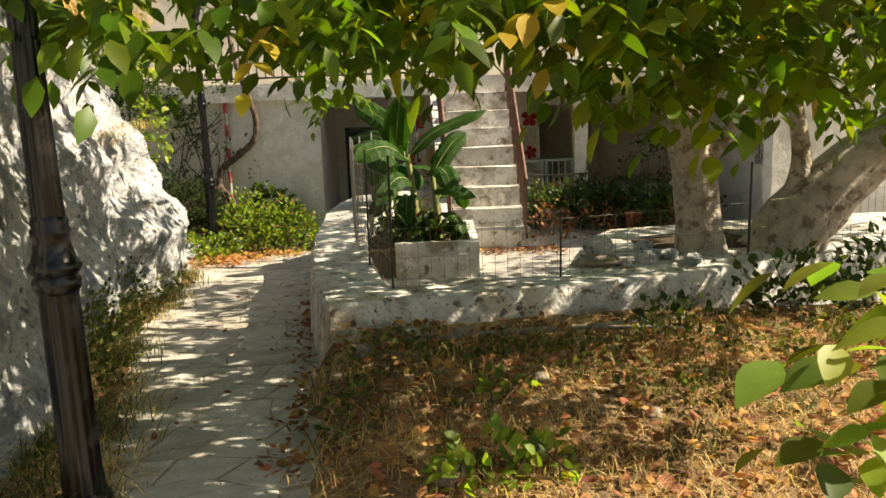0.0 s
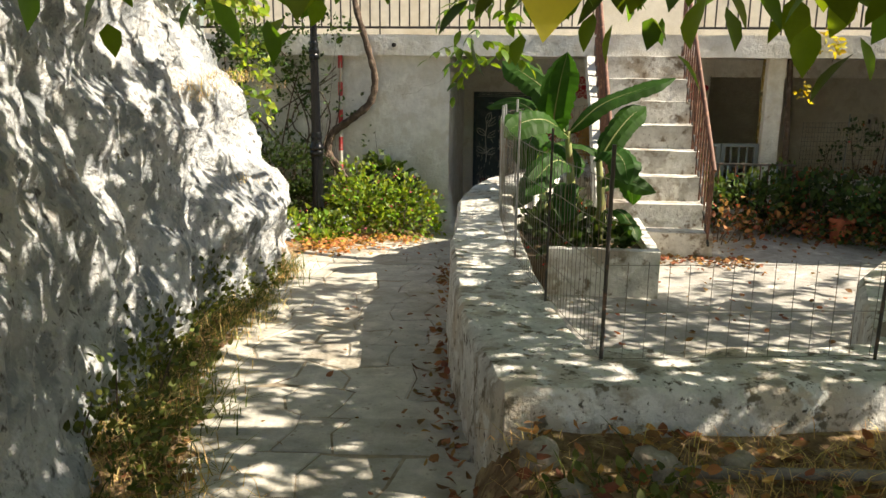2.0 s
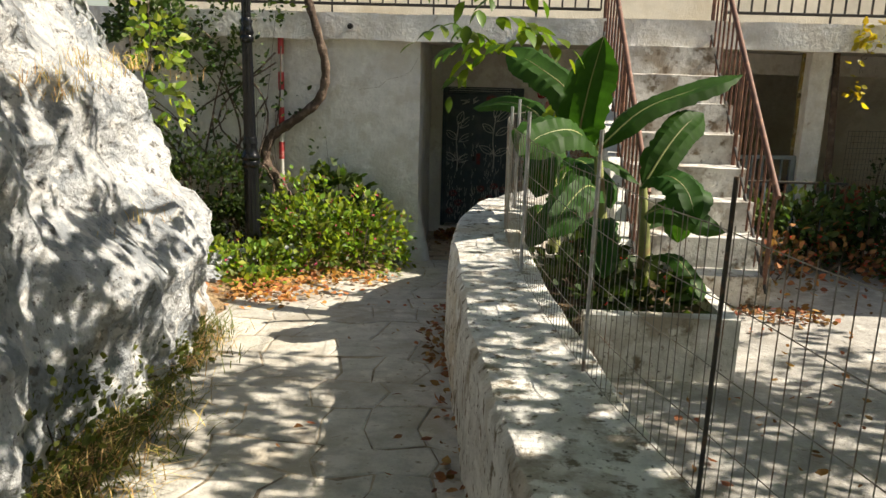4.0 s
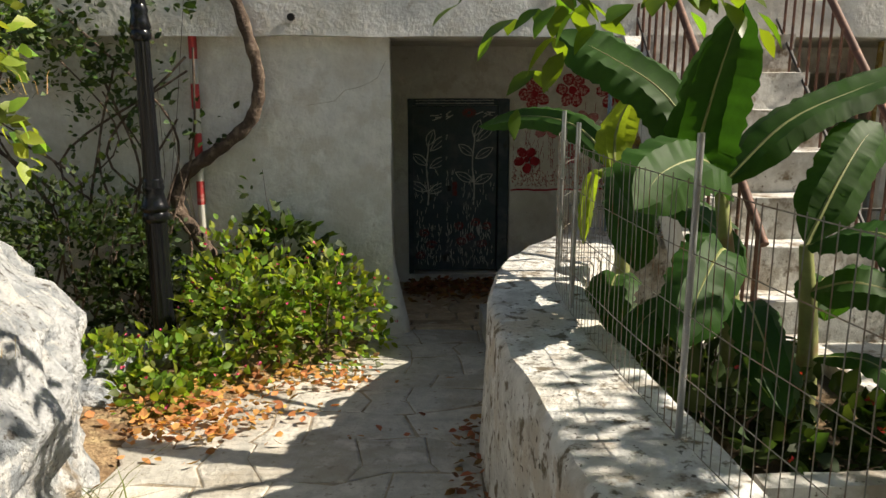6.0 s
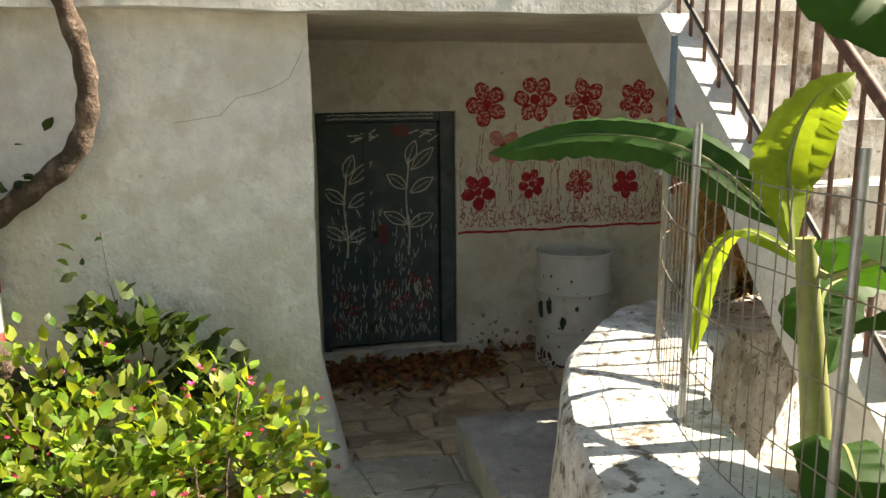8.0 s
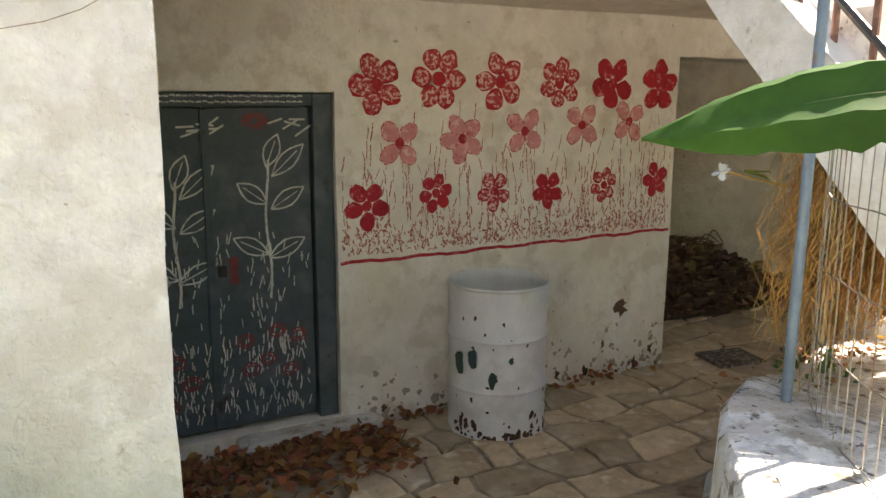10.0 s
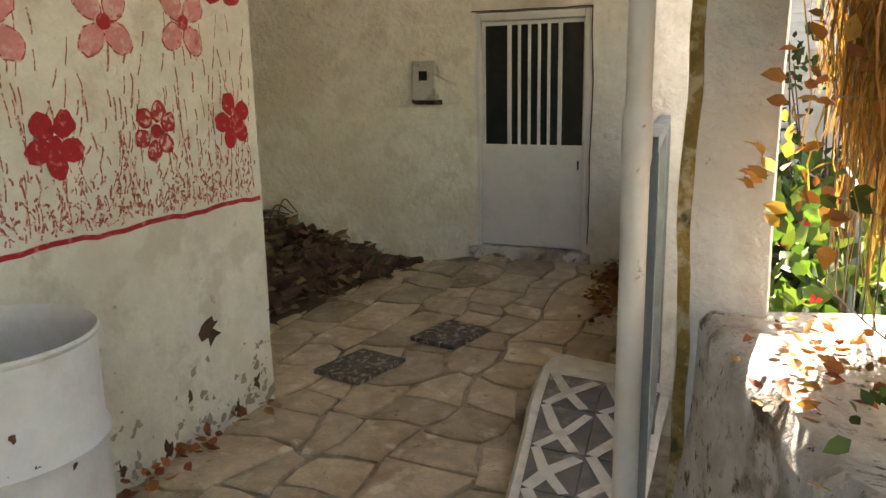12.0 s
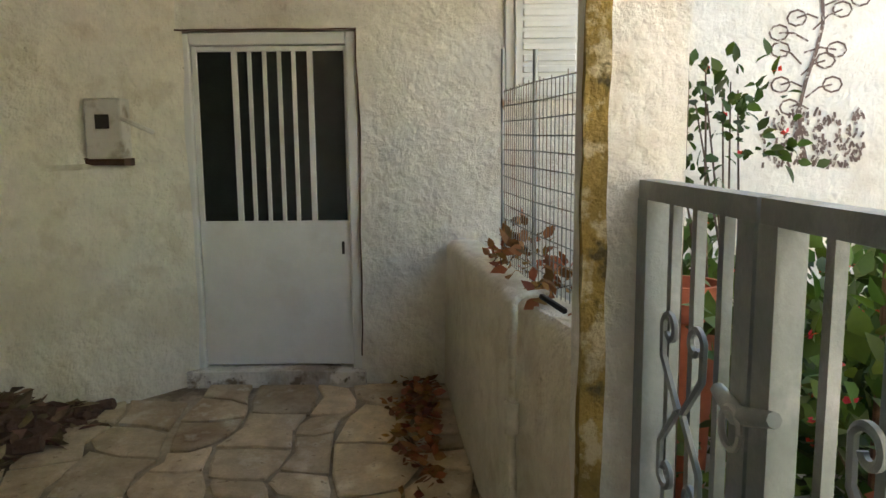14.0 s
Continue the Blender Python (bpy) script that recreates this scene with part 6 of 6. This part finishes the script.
tufts("rock_top_grass", "dry yellow grass on top of the rock", tops, M_STRAW, 44, 0.2, 60, 0.003, 0.16)
ledges = [(-3.3 + rr.uniform(-0.1, 0.1), rr.uniform(7.6, 9.4), rr.choice((1.35, 2.2)) + rr.uniform(-0.1, 0.1)) for _ in range(36)]
tufts("rock_ledge_grass", "dry grass tufts on ledges of the rock", ledges, M_STRAW, 16, 0.09, 61, 0.002, 0.06)
shrub("bed_weed", "leafy yellow-green weed in the dry bed", (0.1, 2.95, 0.8), [(0.1, 2.95, 0.85, 0.2, 0.18, 0.22), (0.4, 3.05, 0.85, 0.18, 0.15, 0.17), (0.25, 3.9, 0.8, 0.2, 0.15, 0.18)], 300, 0.07, M_BUSH, None, 62, 6)
shrub("bed_weeds", "low green weeds beside the terrace wall", (0.0, 4.4, 0.75), [(-0.3, 4.4, 0.86, 0.35, 0.3, 0.2), (0.5, 4.3, 0.88, 0.5, 0.3, 0.16), (1.3, 4.4, 0.88, 0.4, 0.25, 0.2), (-0.5, 3.9, 0.76, 0.22, 0.45, 0.2), (-0.1, 4.3, 0.76, 0.4, 0.4, 0.22), (1.1, 3.9, 0.8, 0.5, 0.35, 0.16), (2.1, 4.2, 0.85, 0.5, 0.4, 0.25), (3.0, 4.4, 0.9, 0.6, 0.5, 0.4)], 3200, 0.042, M_WEED, None, 63, 16)


def litter(name, label, spots, material, seed, size=0.07, lift=0.015):
    r = random.Random(seed)
    b = Build()
    for x, y, z in spots:
        s = size * r.uniform(0.5, 1.3)
        leaf(b, (x, y, z + lift * r.uniform(0.3, 1.6)), rand_dir(r, -0.12, 0.35), rand_dir(r, 0.5, 1), s, s * r.uniform(0.45, 0.8), r.uniform(-0.4, 0.4), r.uniform(-0.4, 0.4), 2)
    return tagged(part(name, b.mesh(name), material), label, "leaf litter", kind="stuff")


litter("dead_leaves", "dead brown leaves scattered over the dry bed", scatter(3000, (-0.75, 4.5, 1.5, 5.0), 71, dry), M_DEADLEAF, 72, 0.065, 0.04)
litter("pale_leaves", "pale dry leaves scattered over the dry bed", scatter(1500, (-0.75, 4.5, 1.5, 5.0), 73, dry), M_ORANGELEAF, 74, 0.055, 0.04)
litter("verge_leaves", "dead leaves along the foot of the rock", scatter(650, (-3.3, -1.4, 2.0, 9.8), 75, edge), M_DEADLEAF, 76, 0.06)
rr = random.Random(77)
spots = []
for i in range(420):
    y = rr.uniform(3.2, 10.6)
    x = path_right(y) - abs(rr.gauss(0, 0.09)) - 0.02
    spots.append((x, y, floor_z(x, y)))
litter("path_leaves", "dead leaves gathered against the terrace wall", spots, M_DEADLEAF, 78, 0.06)
spots = [(rr.gauss(-3.0, 0.28), rr.gauss(10.65, 0.22), path_z(10.6)) for _ in range(420)] + [(rr.uniform(-2.9, -2.0), rr.uniform(11.1, 11.5), path_z(11.3)) for _ in range(160)]
litter("orange_leaves", "heap of orange dead leaves in front of the bush", spots, M_ORANGELEAF, 79, 0.06, 0.05)
spots = [(rr.uniform(-1.75, -0.45), 14.5 - abs(rr.gauss(0, 0.28)), 0.02) for _ in range(900)] + [(rr.uniform(-0.4, 1.8), 14.62 - abs(rr.gauss(0, 0.03)), 0.0) for _ in range(110)]
litter("doorway_leaves", "brown leaves heaped before the blue door", spots, M_DEADLEAF, 80, 0.07, 0.05)
spots = [(4.5 - abs(rr.gauss(0, 0.5)), 13.42 + abs(rr.gauss(0, 0.1)), 0.13) for _ in range(330)]
litter("corner_leaves", "dead leaves along the foot of the low wall", [(x, y + 0.06 * (x - 4.5), max(0.03, floor_z(x, y))) for x, y, z in spots], M_DEADLEAF, 81, 0.06, 0.07)
spots = []
for _ in range(850):
    u, w = rr.random(), rr.random()
    px = 2.5 + 1.8 * u
    spots.append((px, 15.1 + (1.2 - 0.85 * u) * w + 0.33 * (1 - u), 0.03 + 0.52 * min(1, (4.5 - px) / 1.1) * min(1, w * 1.3)))
litter("woodpile_leaves", "dead leaves and wood chips on the woodpile", spots, M_CHUNK, 82, 0.12, 0.06)
spots = [(rr.uniform(-0.9, 3.5), rr.uniform(6.2, 11.5), 0.38) for _ in range(420)] + [(rr.uniform(0.5, 1.6), rr.uniform(10.1, 10.5), 0.38) for _ in range(220)]
litter("courtyard_leaves", "scattered dead leaves on the courtyard floor", spots, M_DEADLEAF, 83, 0.06)
spots = [(rr.uniform(-2.2, -1.0), rr.uniform(3, 12), 0) for _ in range(80)]
litter("path_debris", "few dead leaves on the paved path", [(x, y, floor_z(x, y) + 0.01) for x, y, z in spots if path_left(y) < x < path_right(y)], M_DEADLEAF, 84, 0.05)

spots = [(rr.gauss(0.5, 0.14), rr.gauss(12.28, 0.07), LEDGE - 0.1) for _ in range(75)] + [(rr.uniform(-0.4, 0.7), rr.uniform(12.05, 12.4), LEDGE - 0.105) for _ in range(25)]
litter("ledge_leaves", "dead brown leaves on the end of the terrace wall", spots, M_DEADLEAF, 85, 0.032, 0.008)

# dead vine fibres hanging by the stairs
rf = random.Random(91)
fib = thing("dead_vine", "curtain of dead brown vine fibres hanging under the stairs", "dead vine", (0.4, 12.2, 1.6))
b = Build()
for i in range(4200):
    x = rf.uniform(-0.12, 1.0)
    y = 12.1 + 0.12 * x + rf.gauss(0, 0.05)
    z1 = min(rf.uniform(1.5, 2.45) ** 1.0 + 0.1, 2.44 + (y - 12.75) * 1.13)
    ln = rf.uniform(0.15, 0.5 + 0.25 * noise.noise(Vector((x * 5, 0, 2))))
    drift = rf.gauss(0, 0.12)
    zz = [z1 - ln * k / 6 for k in range(7)]
    wob = rf.uniform(0, 6)
    pts = [Vector((x + drift * k / 6 + 0.06 * math.sin(wob + 0.9 * k) + rf.gauss(0, 0.016), y + 0.015 * math.cos(wob + 1.3 * k), max(1.0, z))) for k, z in enumerate(zz)]
    w = rf.uniform(0.0006, 0.0021)
    s = Vector((rf.uniform(-1, 1), rf.uniform(-1, 1), 0)).normalized() * w
    b.add([q + (s if side else -s) for q in pts for side in (0, 1)], [(2 * k, 2 * k + 1, 2 * k + 3, 2 * k + 2) for k in range(6)])
tagged(part("fibre_mass", b.mesh("fibres"), M_FIBRE, fib), kind="stuff")
for i in range(7):
    x = 0.05 + 0.13 * i
    part("tendril", Build().add(*tube(curve_points([(x, 12.02 + 0.12 * x, 1.62 + 0.1 * x), (x + rf.uniform(-0.1, 0.1), 12.0 + 0.12 * x, 1.55), (x + rf.uniform(-0.2, 0.2), 12.0 + 0.12 * x, 1.45), (x + rf.uniform(-0.2, 0.2), 12.0 + 0.12 * x, 1.25)]), 0.006, 5)).mesh("tendril", True), M_FIBRE, fib)

sprig = thing("blossom_sprig", "small white blossom with green leaves on a dry tendril", "sprig", (-0.1, 12.43, 1.7))
part("tendril", Build().add(*tube(curve_points([(0.3, 12.2, 1.66), (0.1, 12.32, 1.66), (-0.1, 12.43, 1.71)]), 0.004, 5)).mesh("tendril", True), M_FIBRE, sprig)
b = Build()
for k in range(4):
    leaf(b, (-0.02, 12.4, 1.7), rand_dir(rf, -0.1, 0.4), (0, 0, 1), 0.07, 0.05, 0.2, 0.2, 3)
part("leaf", b.mesh("leaf", True), M_BUSH, sprig)
b = Build()
for k in range(14):
    leaf(b, (-0.12, 12.44, 1.71), rand_dir(rf), rand_dir(rf), 0.035, 0.025, 0.1, 0.1, 2)
part("blossom", b.mesh("blossom", True), M_SHUTTER, sprig, "white blossom")

# ---------------------------------------------------------------- stones, log, pots
def stone(x, y, z, r, material, name="rock", label="rough pale field stone", group="", seed=0, squash=0.7):
    bm = bmesh.new()
    bmesh.ops.create_icosphere(bm, subdivisions=3, radius=r)
    for v in bm.verts:
        q = v.co.normalized()
        k = 1 + 0.35 * noise.noise(q * 1.4 + Vector((seed * 3.1, 0, 0))) + 0.12 * noise.noise(q * 4 + Vector((seed, 5, 0)))
        v.co = Vector((q.x * k * r, q.y * k * r * 0.85, q.z * k * r * squash))
    for f in bm.faces:
        f.smooth = True
    bmesh.ops.translate(bm, verts=bm.verts, vec=(x, y, z + r * squash * 0.55))
    return tagged(part(name, bm, material), label, "stone", group)


for i, (x, y, z, r) in enumerate([(0.0, 3.02, 0.78, 0.1), (-0.62, 4.75, 0.72, 0.1), (-0.5, 4.55, 0.72, 0.08), (-0.2, 4.72, 0.7, 0.12), (0.12, 4.8, 0.7, 0.09), (-0.66, 4.4, 0.72, 0.08), (0.5, 4.0, 0.76, 0.06), (1.0, 3.6, 0.78, 0.06)]):
    stone(x, y, ground_z(x, y) - 0.02, r * 0.85, M_FIELDSTONE, seed=i, group="stones in the dry bed")
for i, (x, y, r) in enumerate([(1.2, 5.9, 0.11), (1.55, 5.85, 0.09), (1.75, 5.95, 0.08), (1.4, 5.75, 0.06), (1.9, 5.8, 0.07), (2.4, 5.85, 0.06), (1.65, 6.3, 0.08), (2.55, 6.6, 0.09)]):
    stone(x, y, LEDGE + (0.1 if i == 0 else 0.015), r, M_ROCK, seed=20 + i, label="pale stone on the tree bed", group="stones round the tree")
stone(1.2, 5.86, LEDGE, 0.19, M_FIELDSTONE, "flat_stone", "flat brown stone slab on the terrace", seed=33, squash=0.3)
for i, (x, y, r) in enumerate([(-3.72, 11.25, 0.2), (-3.5, 11.5, 0.16), (-3.95, 11.05, 0.22), (-3.15, 11.75, 0.15), (-3.65, 10.85, 0.15)]):
    stone(x, y, 0.3, r, M_ROCK, seed=40 + i, label="whitewashed kerb stone with red paint marks", group="kerb stones")
log = thing("dead_branch", "long grey dead branch lying along the terrace wall", "branch", (0.8, 4.85, 0.75))
part("branch", limb([(-0.15, 4.72, 0.93), (0.4, 4.76, 0.94), (1.1, 4.82, 0.95), (1.9, 5.0, 0.95), (2.4, 5.1, 0.98)], 0.024, 0.014).mesh("branch", True), M_WOOD, log)
part("side_branch", limb([(0.9, 4.8, 0.94), (1.3, 4.7, 0.96), (1.8, 4.68, 0.93)], 0.015, 0.006).mesh("branch", True), M_WOOD, log)


def pot(x, y, z, r, h, material, label):
    th = thing("flower_pot", label, "flower pot", (x, y, z))
    part("pot_body", Build().add(*lathe([(0.0, 0.0), (r * 0.7, 0.0), (r * 0.95, h * 0.86), (r * 0.9, h * 0.88), (0, h * 0.88)], 28, (x, y, z))).mesh("pot_body", True), material, th)
    part("rim", Build().add(*lathe([(r * 0.93, h * 0.85), (r * 1.08, h * 0.86), (r * 1.08, h), (r * 0.95, h), (r * 0.9, h * 0.9)], 28, (x, y, z))).mesh("rim", True), material, th)


pot(2.75, 12.62, 0.37, 0.1, 0.7, M_TERRACOTTA, "tall red clay pot behind the gate")
pot(1.75, 12.1, 0.37, 0.14, 0.3, M_WHITEWASH, "white flower pot behind the gate")
pot(2.9, 11.6, 0.37, 0.15, 0.3, M_TERRACOTTA, "red clay pot in the courtyard")
dt = thing("dark_trunk", "dark leaning vine trunk in the garden", "trunk", (2.5, 12.68, 0.37))
part("trunk", limb([(2.52, 12.74, 0.37), (2.52, 12.74, 1.3), (2.5, 12.75, 1.75), (2.49, 12.84, 2.5)], 0.042, 0.034).mesh("trunk", True), M_VINEBARK, dt)

# ---------------------------------------------------------------- paving
bed = Build()
gx = [-3.6 + 8.35 * i / 69 for i in range(70)]
gy = [-3 + 19.4 * j / 149 for j in range(150)]
vid = {}
for j, y in enumerate(gy):
    for i, x in enumerate(gx):
        inside = (y < 12.7 and path_left(y) - 0.06 < x < path_right(y) + 0.1) or (y >= 12.5 and -2.0 < x)
        if inside:
            vid[i, j] = len(bed.v)
            bed.v.append((x, y, floor_z(x, y) - 0.014))
for (i, j), k in vid.items():
    if (i + 1, j) in vid and (i + 1, j + 1) in vid and (i, j + 1) in vid:
        bed.f.append((k, vid[i + 1, j], vid[i + 1, j + 1], vid[i, j + 1]))
path = tagged(part("path", bed.mesh("path", True), M_MORTAR), "uneven pale stone paved path", "path", kind="structure")
rp = random.Random(101)


def wob(x, y, a):
    return a * noise.noise(Vector((x * 3.1, y * 3.1, 4.4))), a * noise.noise(Vector((x * 3.1, y * 3.1, 9.1)))


def lay(y0, y1, xl, xr, joint, lift, jit):
    """One row of flagstones between two lines."""
    x = xl((y0 + y1) / 2) - rp.uniform(0, 0.2)
    end = xr((y0 + y1) / 2)
    while x < end - 0.08:
        w = rp.uniform(0.26, 0.62) if y0 < 12.6 else rp.uniform(0.2, 0.48)
        if end - x - w < 0.18:
            w = end - x
        corners = []
        for u, v in ((x, y0), (x + w / 2, y0), (x + w, y0), (x + w, (y0 + y1) / 2), (x + w, y1), (x + w / 2, y1), (x, y1), (x, (y0 + y1) / 2)):
            ax, ay = wob(u, v, jit)
            corners.append(Vector((u + ax, v + ay, 0)))
        c = sum(corners, Vector()) / 8
        if y1 > 12.6 and x + w / 2 > 0.45 and y0 < 12.95 + 0.22 * (c.x - 0.5) and c.x < 2.6:
            x += w
            continue
        ring = []
        for k, q in enumerate(corners):
            d = c - q
            q = q + d.normalized() * joint * (2.0 if k % 2 == 0 else 1) * rp.uniform(0.5, 2.2)
            ring.append(q)
        dz = rp.uniform(-0.004, 0.004) + lift
        vs = [Vector((q.x, q.y, floor_z(q.x, q.y) - 0.05)) for q in ring] + [Vector((q.x, q.y, floor_z(q.x, q.y) + dz - 0.005)) for q in ring]
        vs += [Vector((q.x, q.y, floor_z(q.x, q.y) + dz)) for q in [q + (c - q).normalized() * 0.012 for q in ring]]
        vs.append(Vector((c.x, c.y, floor_z(c.x, c.y) + dz + 0.003)))
        fs = [(k, (k + 1) % 8, 8 + (k + 1) % 8, 8 + k) for k in range(8)] + [(8 + k, 8 + (k + 1) % 8, 16 + (k + 1) % 8, 16 + k) for k in range(8)] + [(16 + k, 16 + (k + 1) % 8, 24) for k in range(8)]
        part("flagstone", mesh("flagstone", vs, fs), M_PATHSTONE if y0 < 12.6 else M_STONE, path)
        x += w


y = 1.6
while y < 12.6:
    h = rp.uniform(0.32, 0.5)
    lay(y, min(y + h, 12.7), lambda v: path_left(v), lambda v: path_right(v) + 0.03, 0.003, -0.008, 0.16)
    y += h
y = 12.7
while y < 14.6:
    h = rp.uniform(0.22, 0.34)
    if 14.66 - y - h < 0.2:
        h = 14.66 - y
    lay(y, y + h, lambda v: -1.86, lambda v: 4.66, 0.008, 0.004, 0.13)
    y += h
for y in (14.67, 14.97, 15.27, 15.57):
    lay(y, y + 0.3, lambda v: 1.95, lambda v: 4.4, 0.008, 0.004, 0.13)
